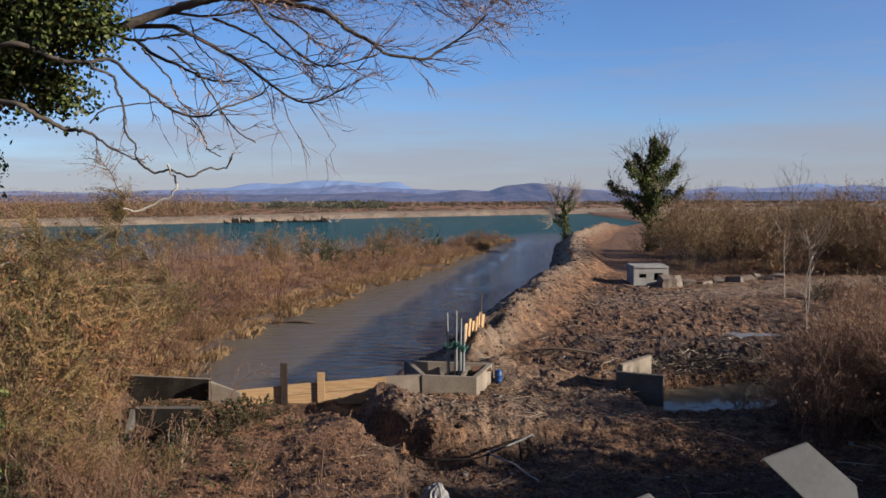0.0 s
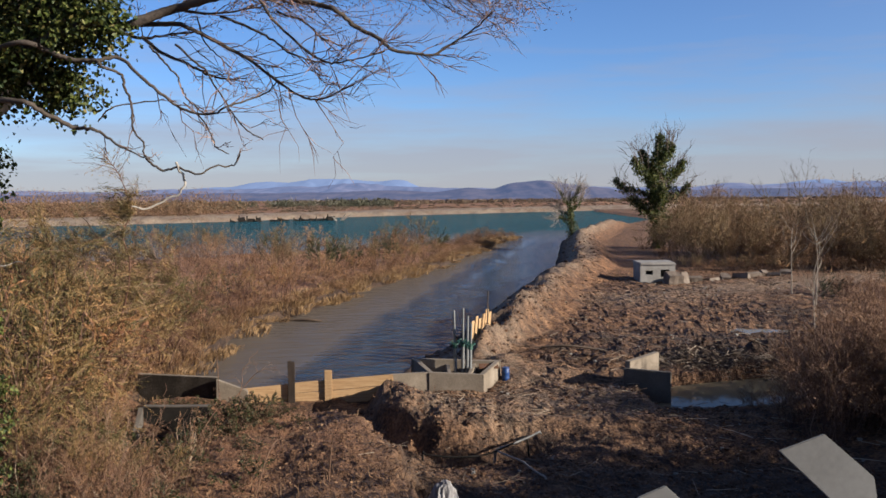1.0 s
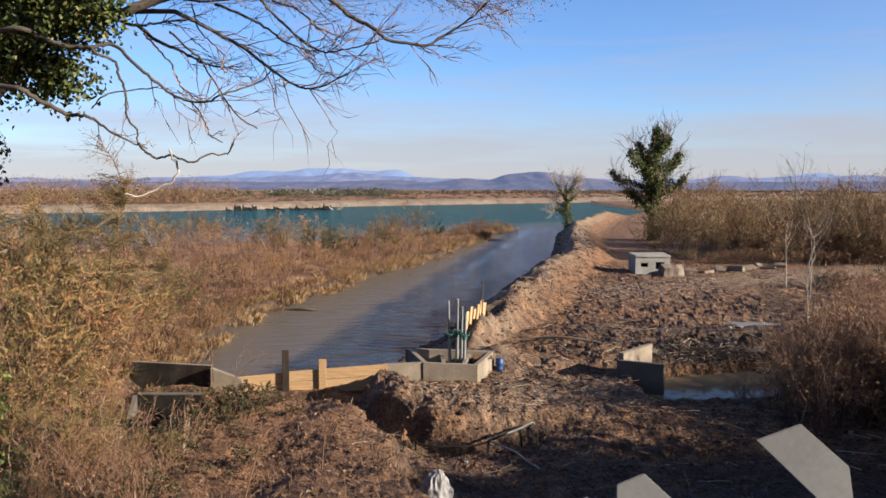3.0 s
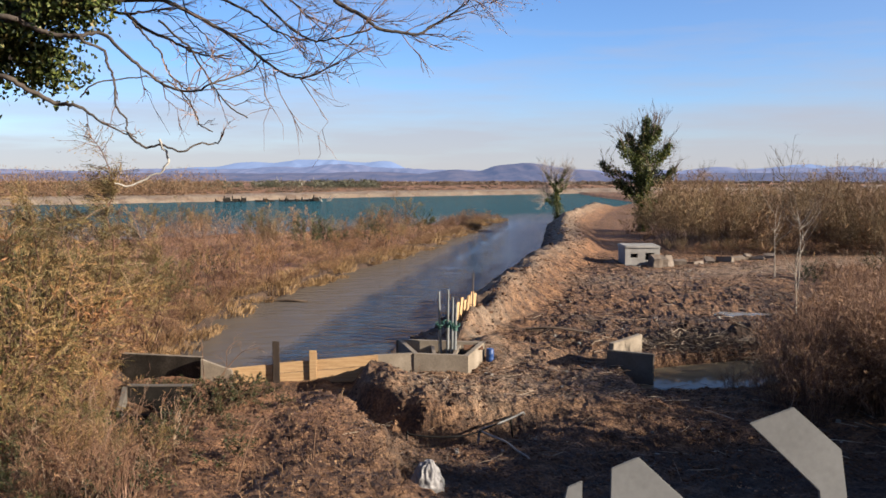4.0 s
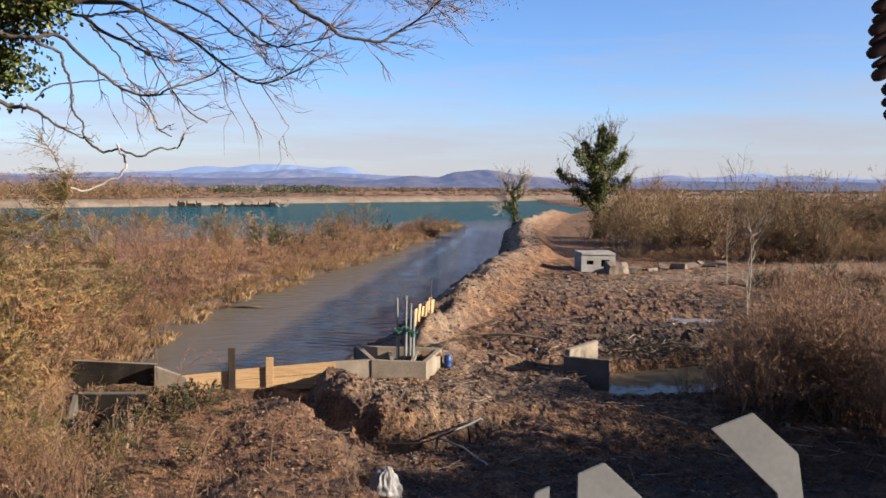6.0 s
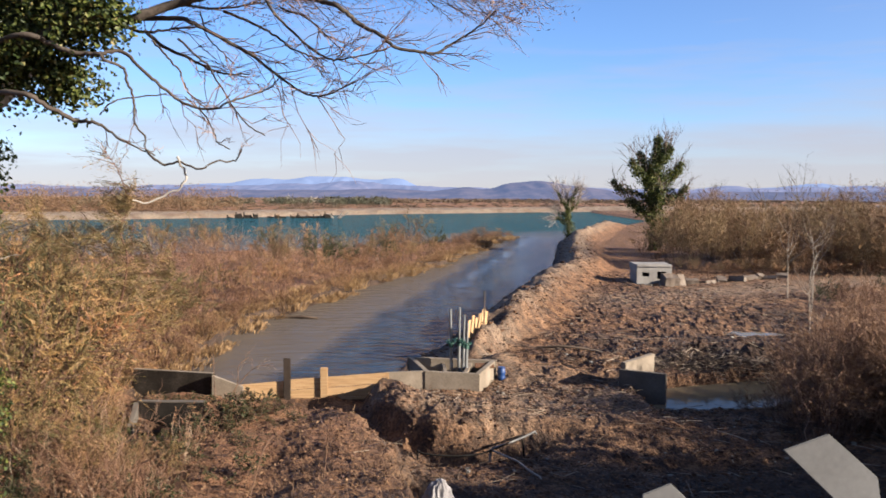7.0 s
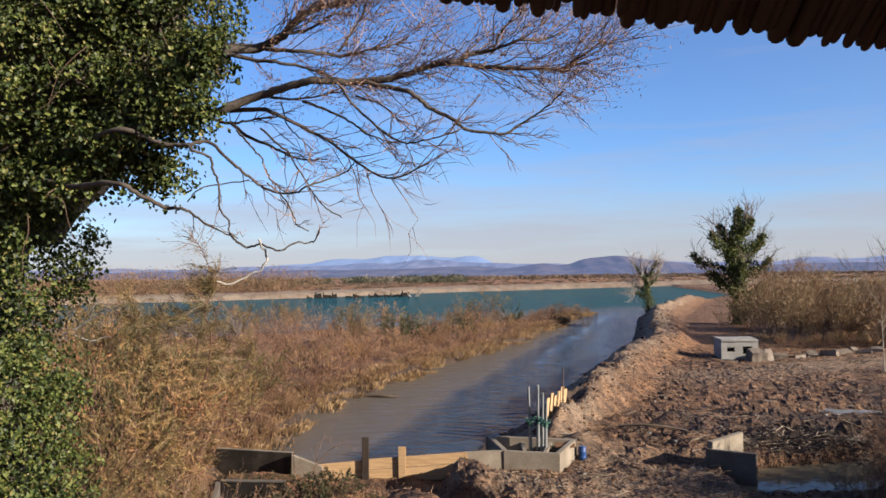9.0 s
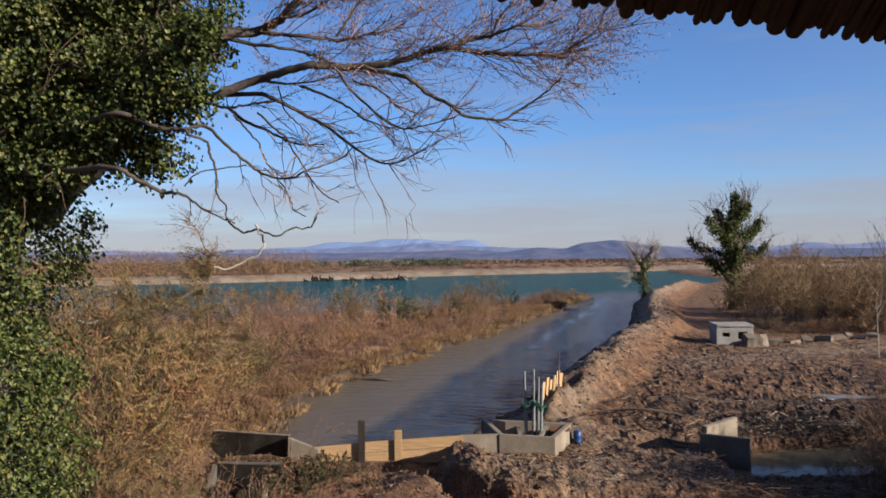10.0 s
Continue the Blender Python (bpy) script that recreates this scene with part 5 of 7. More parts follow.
# low growth on the slope before the culvert
for k, (x, y, s) in enumerate(((-5.6, 13.6, 0.42), (-6.3, 15.0, 0.40), (-5.0, 12.8, 0.40), (-6.0, 14.2, 0.45), (-6.6, 16.0, 0.36), (-5.2, 14.4, 0.34), (-6.9, 16.8, 0.36), (-4.6, 12.2, 0.36), (-5.5, 12.4, 0.45), (-7.0, 15.6, 0.42), (-7.4, 17.4, 0.42), (-7.9, 19.0, 0.45), (-8.6, 20.6, 0.5), (-7.7, 18.4, 0.4), (-8.3, 19.6, 0.45), (-9.1, 21.6, 0.6), (-8.2, 17.6, 0.6), (-7.4, 16.4, 0.5))):
    plant(("cane", "tamarisk", "bramble", "stalk")[k % 4], x, y, s * (1.5, 1.0, 1.4, 1.2)[k % 4], 1.0, free=True)
# dark evergreen undergrowth among them, added also to darken the shaded gaps
for x, y, s in ((-9.9, 20.2, 0.8), (-8.9, 18.9, 0.7), (-7.5, 16.6, 0.6), (-8.2, 14.2, 0.6), (-6.9, 12.9, 0.45), (-9.6, 16.4, 0.8), (-7.3, 13.8, 0.5), (-8.7, 22.6, 0.7), (-10.8, 22.6, 0.9), (-6.2, 11.6, 0.5), (-7.9, 17.4, 0.6)):
    plant("olive", x, y, s, 0.9)


def plant_right_bank():
    for k in range(92):     # the thicket past the hut
        u = (k % 46) / 45
        x = 18.6 + u * 34 + rng.uniform(-0.6, 0.6)
        y = (61.5 if k < 46 else 70) + rng.uniform(0, 6) + 0.10 * (x - 19) + 3.0 * math.sin(x * 0.55)
        kind = "willow" if rng.random() < 0.45 else ("broom" if rng.random() < 0.75 else "rust")
        plant(kind, x, y, rng.uniform(0.85, 1.4), rng.uniform(0.95, 1.2))
    for k in range(30):     # low growth along the thicket's foot
        x = 17.8 + k * 0.62 + rng.uniform(-0.3, 0.3)
        plant("rust" if k % 3 else "broom", x, 60.0 + rng.uniform(0, 1.6) + 0.06 * (x - 18), rng.uniform(0.4, 0.7) * (0.6 if k % 3 == 0 else 1.0), 0.8)
    for x, y, s in ((20.2, 83.2, 0.8), (21.4, 83.0, 0.9), (22.4, 83.4, 0.8), (19.4, 84.0, 0.6), (18.4, 78.0, 0.5), (19.2, 74.0, 0.6), (17.6, 70.0, 0.5)):
        plant("tamarisk" if y > 82 else "rust", x, y, s, 0.8)
    for _ in range(34):     # beside the track, to the right
        x = rng.uniform(23, 42)
        y = rng.uniform(47, 60) + 0.25 * (x - 21) + 6
        plant("willow" if rng.random() < 0.35 else ("broom" if rng.random() < 0.5 else "rust"), x, y, rng.uniform(0.6, 0.95), rng.uniform(0.7, 1.0))
    for _ in range(36):     # stalks round the pool
        y = rng.uniform(17, 29)
        x = 0.455 * y + rng.uniform(0.3, 5)
        if y < 28:
            x = max(x, 11.2)
        if x < 0.585 * y and (x < 12.4 or rng.random() < 0.15):
            plant("stalk" if rng.random() < 0.75 else "rust", x, y, rng.uniform(0.9, 1.2), rng.uniform(0.85, 1.05))
    for x, y, s in ((10.9, 20.2, 0.95), (11.7, 18.6, 1.0), (12.5, 21.0, 1.0), (13.3, 19.4, 1.1), (11.2, 17.2, 0.9), (12.6, 17.4, 1.1), (13.4, 22.6, 0.9)):
        plant("stalk", x, y, s, 1.0)
        plant("rust", x + 0.5, y + 0.4, s * 0.9, 0.9)
    for _ in range(13):     # the dense edge of the stalks towards the pool
        y = rng.uniform(19.5, 28)
        plant("stalk" if rng.random() < 0.8 else "rust", 0.415 * y + rng.uniform(0.2, 3.0), y, rng.uniform(0.85, 1.1), rng.uniform(0.85, 1.1))
    for x, y, s in ((8.3, 23.0, 0.34), (8.8, 23.2, 0.42), (9.4, 22.9, 0.5), (10.0, 23.0, 0.7), (9.0, 22.4, 0.4), (10.4, 22.6, 0.8), (8.3, 20.4, 0.5), (8.9, 20.9, 0.7), (9.5, 21.4, 0.85), (9.9, 20.3, 1.0), (10.5, 21.9, 1.0), (9.2, 19.6, 0.7), (10.7, 20.8, 1.1), (11.5, 21.8, 1.15), (11.2, 23.4, 1.0), (12.2, 23.0, 1.1), (12.4, 20.0, 1.15), (11.6, 19.4, 1.0)):      # dark tufts on the pool's near bank
        plant("stalk", x, y, s, 0.8)
    for k in range(44):     # low scrub along the wet edge of the field
        y = rng.uniform(30, 47)
        plant(("rust", "stalk", "bramble", "olive", "rust")[k % 5], 0.445 * y + rng.uniform(0.3, 7), y, rng.uniform(0.45, 0.8), rng.uniform(0.6, 0.9))
    for x, y in ((-6.9, 20.4), (-5.6, 20.6), (-6.3, 19.2), (-7.6, 19.0), (-5.2, 18.6), (-8.2, 20.6), (-8.8, 18.0), (-6.6, 17.2)):
        plant("bramble", x, y, rng.uniform(0.8, 1.2))
    for x, y in ((-6.4, 19.6), (-7.6, 19.4), (-6.0, 20.2), (-8.6, 19.2), (-7.0, 18.0), (-8.4, 21.4), (-5.8, 18.4), (-6.9, 15.6), (-7.9, 16.8), (-5.8, 14.2), (-9.4, 20.4), (-8.8, 17.4), (-7.5, 14.4), (-6.4, 13.2), (-9.0, 15.4), (-5.2, 15.4), (-6.4, 17.0), (-7.0, 12.6), (-5.2, 17.6)):
        plant("cane", x, y, rng.uniform(0.7, 1.0), rng.uniform(0.7, 1.0))


plant_right_bank()


# ---- trees ----
def limb_tree(seed, trunk, limbs, r0, m_wood):
    """Trunk and limbs as one heap of tubes; gives the paths back."""
    r = np.random.default_rng(seed)
    wood, paths = Heap(), []
    tp = curve_points(trunk, 6)
    wood.add(*tube(tp, np.linspace(r0, r0 * 0.25, len(tp)), 9))
    for h, a, length, rise in limbs:
        i = int(np.argmin(np.abs(tp[:, 2] - h)))
        p = tp[i]
        out = np.array([math.cos(radians(a)), math.sin(radians(a)), 0])
        c = [p, p + out * length * 0.4 + [0, 0, rise * length * 0.25], p + out * length * 0.8 + [0, 0, rise * length * 0.7], p + out * length + [0, 0, rise * length * 1.1]]
        lp = curve_points(np.array(c) + r.normal(0, 0.05 * length, (4, 3)) * [[0], [1], [1], [1]], 5)
        wood.add(*tube(lp, np.linspace(r0 * 0.42, r0 * 0.10, len(lp)), 6))
        paths.append(lp)
    return wood, tp, paths


def twigs_from(heap, paths, r, count, length, thick, start=0.3, up=0.3, splits=3, wander=0.55):
    """Fine bare twigs that fork once, along paths."""
    ends = []
    for lp in paths:
        for _ in range(count):
            i = int(r.uniform(start, 1.0) * (len(lp) - 2))
            p, d = lp[i], lp[i + 1] - lp[i]
            d = d / (np.linalg.norm(d) + 1e-9) + r.normal(0, wander, 3) + [0, 0, up]
            d /= np.linalg.norm(d)
            L = length * r.uniform(0.5, 1.2)
            c = np.array([p, p + d * L * 0.35 + r.normal(0, 0.05 * L, 3), p + d * L * 0.7 + r.normal(0, 0.07 * L, 3) + [0, 0, up * 0.1 * L], p + d * L + r.normal(0, 0.07 * L, 3) + [0, 0, up * 0.25 * L]])
            heap.add(*tube(c, np.array([1, 0.75, 0.5, 0.2]) * thick, 3))
            ends.append(c)
            for _ in range(splits):
                k = int(r.integers(1, 3))
                q = c[k] + (c[k + 1] - c[k]) * r.uniform(0, 1)
                e = d + r.normal(0, wander * 0.9, 3) + [0, 0, up * 0.4]
                e /= np.linalg.norm(e)
                M = L * r.uniform(0.25, 0.6)
                c2 = np.array([q, q + e * M * 0.5 + r.normal(0, 0.06 * M, 3), q + e * M + r.normal(0, 0.08 * M, 3)])
                heap.add(*tube(c2, np.array([0.55, 0.4, 0.15]) * thick, 3))
                ends.append(c2)
    return ends


def sleeve(path, radius, n, r, flat=1.0):
    """Leaf places in a ragged sleeve round a path, with their outward ways."""
    path = np.asarray(path)
    t = r.uniform(0, len(path) - 1.001, n)
    i = t.astype(int)
    p = path[i] + (path[i + 1] - path[i]) * (t - i)[:, None]
    rad = np.interp(t, np.linspace(0, len(path) - 1, len(radius)), radius)
    o = r.normal(0, 1, (n, 3))
    o /= np.linalg.norm(o, axis=1)[:, None]
    lump = 0.72 + 1.25 * fbm(p[:, 0] * 1.3 + p[:, 2] * 1.7 + o[:, 0] * 1.2, p[:, 1] * 1.3 + o[:, 1] * 1.5 + o[:, 2] * 1.1, 3)
    lump = np.clip(lump, 0.3, 1.12)
    depth = 1 - 0.6 * r.random(n) ** 2.5
    return p + o * (rad * lump * depth)[:, None], o


def ivy_tree(at, label, seed, trunk, limbs, r0, trunk_ivy, limb_ivy, n_trunk, n_limb, leaf, twig_len, twig_n, name="ivy_tree", twig_mat=None):
    r = np.random.default_rng(seed)
    e = thing(name, at, label, "tree")
    wood, tp, paths = limb_tree(seed, trunk, limbs, r0, M_bark)
    v, f = wood.out()
    arrays("trunk", v, f, M_bark, e, soft=True)
    tw = Heap()
    twigs_from(tw, paths + [tp[len(tp) // 2:]], r, twig_n, twig_len, 0.030, 0.35, 0.5, 4)
    v, f = tw.out()
    arrays("bare_crown", v, f, twig_mat or M_stem_grey, e, "bare grey winter twigs")
    c, o = sleeve(tp, trunk_ivy, n_trunk, r)
    cs, os_ = [c], [o]
    for lp in paths:
        c, o = sleeve(lp, limb_ivy, n_limb, r)
        cs.append(c)
        os_.append(o)
    c, o = np.concatenate(cs), np.concatenate(os_)
    v, f = ivy_leaves(c, r.normal(0, 1, c.shape) + [0, 0, -0.4], o + r.normal(0, 0.5, c.shape), leaf, leaf * 0.9, r)
    arrays("ivy", v, f, M_ivy, e, "dense dark green ivy")
    return e


M_paletwig = leafy("pale_twig", [(0.0, (0.20, 0.16, 0.13)), (1.0, (0.42, 0.36, 0.31))], through_light=0.0, rough=0.8)
ivy_tree((21.0, 85.0, 0.4), "tall bare tree thickly clad in dark ivy on the bank", 301,
         [(21.0, 85, 0.2), (21.1, 85, 3), (20.7, 85, 6), (20.9, 85, 9), (21.2, 85, 11.6)],
         [(3.0, 10, 2.6, 0.5), (3.8, 185, 2.8, 0.45), (5.0, 350, 3.3, 0.5), (5.6, 170, 3.9, 0.42), (6.2, 20, 3.0, 0.8), (7.0, 200, 2.4, 1.0), (7.2, 5, 2.9, 0.7), (8.0, 160, 1.5, 1.3), (8.3, 30, 1.9, 1.2), (5.2, 270, 2.0, 0.6), (6.6, 90, 2.0, 0.8), (9.0, 340, 1.5, 1.0)],
         0.34, [1.15, 1.25, 1.25, 1.05, 0.5], [0.8, 0.85, 0.75, 0.35], 7500, 1100, 0.23, 2.1, 14)
ivy_tree((14.4, 99.0, 0.6), "slender bare tree with ivy on its lower trunk", 302,
         [(14.4, 99, 0.2), (14.4, 99, 2), (14.2, 99, 4), (14.1, 99, 5.6)],
         [(2.6, 190, 1.9, 0.2), (3.4, 160, 1.6, 0.5), (4.0, 20, 1.6, 0.9), (4.6, 200, 1.4, 1.2), (5.0, 340, 1.3, 1.2)],
         0.20, [0.7, 0.95, 0.45, 0.05], [0.7, 0.35, 0.02], 2400, 420, 0.19, 1.7, 30, twig_mat=M_paletwig)


M_saplingbark = surface("sapling_bark", [(0.3, (0.11, 0.09, 0.07)), (0.7, (0.24, 0.21, 0.17))], scale=5.0, fine=30.0, bump=0.3)


def bare_tree(at, h, seed, label, mat=None, spread=0.25, name="bare_tree", r0=0.07, n=7):
    r = np.random.default_rng(seed)
    x, y = at
    z = float(height(x, y))
    e = thing(name, (x, y, z), label, "tree")
    trunk = [(x, y, z - 0.2), (x + r.normal(0, 0.02 * h), y, z + h * 0.35), (x + r.normal(0, 0.04 * h), y, z + h * 0.7), (x + r.normal(0, 0.05 * h), y, z + h)]
    limbs = [(z + h * r.uniform(0.3, 0.9), r.uniform(0, 360), h * spread * r.uniform(0.6, 1.1), r.uniform(0.8, 1.8)) for _ in range(n)]
    wood, tp, paths = limb_tree(seed, trunk, limbs, r0, mat)
    v, f = wood.out()
    arrays("trunk", v, f, mat or M_saplingbark, e, soft=True)
    tw = Heap()
    twigs_from(tw, paths + [tp[len(tp) // 3:]], r, 9, h * 0.16, r0 * 0.16, 0.2, 0.5, 3)
    v, f = tw.out()
    arrays("crown", v, f, M_stem_grey, e, "fine bare twigs")
    return e


for x, y, h, seed in ((33.0, 80.0, 7.2, 1), (35.0, 82.0, 6.6, 2), (31.5, 84, 6.0, 3), (29.0, 92.0, 6.5, 9)):
    bare_tree((x, y), h, 310 + seed, "slim pale-barked bare tree behind the thicket")
M_birch = surface("pale_bark", [(0.3, (0.26, 0.21, 0.155)), (0.7, (0.46, 0.40, 0.32))], scale=5.0, fine=30.0, bump=0.3)
for x, y, h, seed in ((18.9, 46.3, 4.0, 4), (18.3, 41.9, 4.3, 5), (20.6, 47, 3.6, 6), (14.2, 32.5, 3.0, 7)):
    bare_tree((x, y), h, 310 + seed, "thin pale bare sapling at the field's edge", r0=0.032, spread=0.26, mat=M_birch, n=6)


def tall_tamarisk():
    """Leggy stems with wind-blown plumes, the tallest of the bank."""
    r = np.random.default_rng(341)
    e = thing("tamarisk_shrub", (-9.1, 20.8, 0.6), "tall leggy tamarisk with wind-blown ochre plumes", "shrub")
    foot = (-9.1, 20.8, 0.4)
    wood, tips, dirs, tones = Heap(), [], [], []
    stems = [(0.030, [(-8.6, 2.0), (-7.95, 3.6), (-7.8, 4.6), (-8.0, 5.25), (-7.85, 5.8), (-7.9, 6.25), (-8.15, 6.8), (-8.4, 7.2)]),
             (0.020, [(-8.7, 2.4), (-8.3, 4.0), (-8.3, 4.8), (-8.7, 5.3)]), (0.018, [(-8.2, 2.9), (-7.5, 4.2), (-7.05, 4.8)]), (0.022, [(-9.2, 2.2), (-9.0, 3.4), (-9.0, 4.6), (-9.3, 5.3)]),
             (0.02, [(-9.5, 2.4), (-9.7, 4.0), (-9.9, 5.2), (-10.1, 5.7)]), (0.018, [(-8.0, 2.4), (-7.1, 3.7), (-6.6, 4.4)])]
    for rad, way in stems:
        c = curve_points([foot] + [(x, 20.6 + r.normal(0, 0.12), z) for x, z in way], 5)
        wood.add(*tube(c, np.linspace(rad, rad * 0.2, len(c)), 6))
        for k in range(64 if rad > 0.028 else 24):
            u = int(len(c) * (0.42 + 0.57 * r.random() ** 0.7)) - 1
            p = c[u]
            high = p[2] > 6.3
            d = np.array([-0.35 + r.normal(0, 0.5), r.normal(0, 0.5), 0.35 + r.normal(0, 0.4)])
            d /= np.linalg.norm(d)
            L = r.uniform(0.35, 0.95)
            q = p + d * L + [-0.1, 0, -0.12 * L]
            wood.add(*tube([p, p + d * L * 0.55, q], [0.009, 0.006, 0.002], 3))
            m = 16 if high else 70
            s = r.uniform(0.1, 1.05, m)[:, None]
            tips.append(p + (q - p) * s + r.normal(0, 0.055, (m, 3)))
            dirs.append(np.broadcast_to(d, (m, 3)) + r.normal(0, 0.4, (m, 3)) + [-0.3, 0, -0.15])
            tones.append(np.full(3 * m, np.clip(r.normal(0.55, 0.2), 0, 1)))
    v, f = wood.out()
    arrays("wood", v, f, M_stem_red, e)
    c, d = np.concatenate(tips), np.concatenate(dirs)
    v, f = slivers(c, d, r.normal(0, 1, c.shape), 0.13, 0.014, r)
    tone(arrays("foliage", v, f, M_plume, e), np.concatenate(tones))


tall_tamarisk()


# ---- the ivy-clad tree beside the lookout ----
BOUGHS = {
    "upper": (0.062, 6.80, [(-4.6, 7.2, 7.2), (-3.6, 7.0, 7.5)], [(-2.8, 7.98), (-2.45, 8.13), (-2.2, 8.19), (-1.96, 8.27), (-1.81, 8.38), (-1.66, 8.48), (-1.42, 8.53), (-1.08, 8.6), (-0.7, 8.66)]),
    "upper_spur": (0.016, 6.75, [], [(-1.92, 8.26), (-1.7, 8.31), (-1.5, 8.38), (-1.4, 8.41)]),
    "upper_fork": (0.018, 6.75, [], [(-2.09, 8.15), (-1.75, 8.09), (-1.46, 8.08), (-1.32, 8.06), (-1.12, 8.11), (-0.98, 8.16), (-0.88, 8.23)]),
    "upper_shoot": (0.013, 6.70, [], [(-1.45, 8.08), (-1.33, 8.25), (-1.25, 8.39), (-1.2, 8.54)]),
    "brace": (0.020, 6.70, [], [(-2.41, 8.09), (-2.17, 8.04), (-1.93, 8.0), (-1.69, 7.95), (-1.52, 7.87), (-1.36, 7.82)]),
    "main": (0.046, 6.60, [(-4.6, 7.2, 7.1)], [(-2.86, 7.57), (-2.52, 7.59), (-2.38, 7.62), (-2.14, 7.72), (-1.8, 7.78), (-1.57, 7.81), (-1.34, 7.81), (-1.01, 7.83), (-0.69, 7.91), (-0.5, 7.92), (-0.28, 7.9), (-0.05, 7.86), (0.18, 7.85), (0.38, 7.86), (0.49, 7.93), (0.62, 8.01)]),
    "main_rise": (0.020, 6.60, [], [(-0.5, 7.92), (-0.36, 7.99), (-0.18, 8.03), (0.04, 8.07), (0.22, 8.1), (0.4, 8.17)]),
    "main_shoot": (0.011, 6.60, [], [(-0.19, 8.03), (-0.09, 8.21), (0.01, 8.28), (0.1, 8.35)]),
    "main_fall": (0.021, 6.50, [], [(-1.18, 7.78), (-0.95, 7.72), (-0.81, 7.66), (-0.68, 7.56), (-0.5, 7.46), (-0.37, 7.37), (-0.19, 7.35), (-0.06, 7.35), (0.12, 7.47), (0.26, 7.55), (0.39, 7.66)]),
    "under": (0.012, 6.65, [], [(-2.11, 7.72), (-1.82, 7.69), (-1.63, 7.7), (-1.38, 7.73)]),
    "hang": (0.012, 6.55, [], [(-1.42, 7.78), (-1.32, 7.63), (-1.19, 7.5), (-1.01, 7.35), (-0.87, 7.29), (-0.69, 7.3), (-0.45, 7.36)]),
    "middle": (0.021, 6.80, [], [(-2.45, 7.64), (-2.11, 7.63), (-2.01, 7.59), (-1.86, 7.52), (-1.57, 7.36), (-1.32, 7.17), (-1.14, 7.06), (-0.99, 7.04), (-0.72, 7.14)]),
    "inner": (0.022, 6.90, [(-4.2, 7.1, 7.3)], [(-2.82, 7.59), (-2.64, 7.6), (-2.44, 7.55), (-2.24, 7.58), (-1.96, 7.59)]),
    "inner_fall": (0.016, 6.90, [], [(-2.45, 7.56), (-2.29, 7.43), (-2.09, 7.34), (-1.94, 7.26), (-1.79, 7.22), (-1.62, 7.23)]),
    "lower": (0.022, 6.50, [(-4.4, 7.1, 7.2)], [(-3.3, 7.43), (-3.06, 7.4), (-2.92, 7.34), (-2.77, 7.31), (-2.63, 7.31), (-2.49, 7.33), (-2.3, 7.17), (-2.16, 7.04), (-2.02, 6.94), (-1.83, 6.9), (-1.64, 6.95), (-1.41, 7.06), (-1.29, 7.14)]),
    "lower_drop": (0.013, 6.40, [], [(-2.64, 7.3), (-2.56, 7.24), (-2.47, 7.2), (-2.41, 7.09), (-2.38, 6.98), (-2.37, 6.78), (-2.31, 6.68), (-2.29, 6.59), (-2.24, 6.54)]),
    "lowest": (0.026, 6.30, [(-4.5, 6.9, 7.2), (-3.7, 6.5, 7.0)], [(-3.13, 6.98), (-2.97, 6.89), (-2.78, 6.79), (-2.64, 6.78), (-2.55, 6.73), (-2.41, 6.64), (-2.25, 6.56)]),
    "tail": (0.010, 6.25, [], [(-2.24, 6.57), (-2.17, 6.52), (-2.08, 6.46), (-1.96, 6.48), (-1.81, 6.43), (-1.7, 6.49), (-1.58, 6.5), (-1.5, 6.58)]),
    "sweep": (0.009, 6.70, [], [(-2.32, 7.45), (-2.20, 7.33), (-2.13, 7.23), (-2.08, 7.12), (-2.02, 7.02), (-1.91, 6.92)]),
    "inner_drop": (0.010, 6.72, [], [(-2.15, 7.48), (-1.96, 7.32), (-1.89, 7.26), (-1.83, 7.14), (-1.72, 6.97), (-1.59, 6.81), (-1.44, 6.71)]),
    "sweep_tip": (0.006, 6.65, [], [(-2.04, 7.00), (-1.90, 6.85), (-1.85, 6.72), (-1.80, 6.65), (-1.71, 6.60)]),
    "upper_under": (0.012, 6.75, [], [(-1.76, 7.68), (-1.54, 7.60), (-1.37, 7.51), (-1.23, 7.40), (-1.10, 7.35), (-0.95, 7.31)]),
    "thin_fall": (0.006, 6.70, [], [(-1.97, 7.70), (-1.90, 7.48), (-1.78, 7.37), (-1.68, 7.27)]),
    "arch": (0.006, 6.40, [], [(-2.63, 6.84), (-2.51, 6.94), (-2.35, 6.98), (-2.14, 7.01)]),
    "upper_drop": (0.009, 6.75, [], [(-1.32, 7.72), (-1.10, 7.64), (-0.97, 7.51), (-0.83, 7.47)]),
}
BROKEN = [(-1.98, 6.2, 6.52), (-1.92, 6.2, 6.37), (-2.01, 6.2, 6.26), (-2.19, 6.15, 6.18), (-2.28, 6.1, 6.2)]


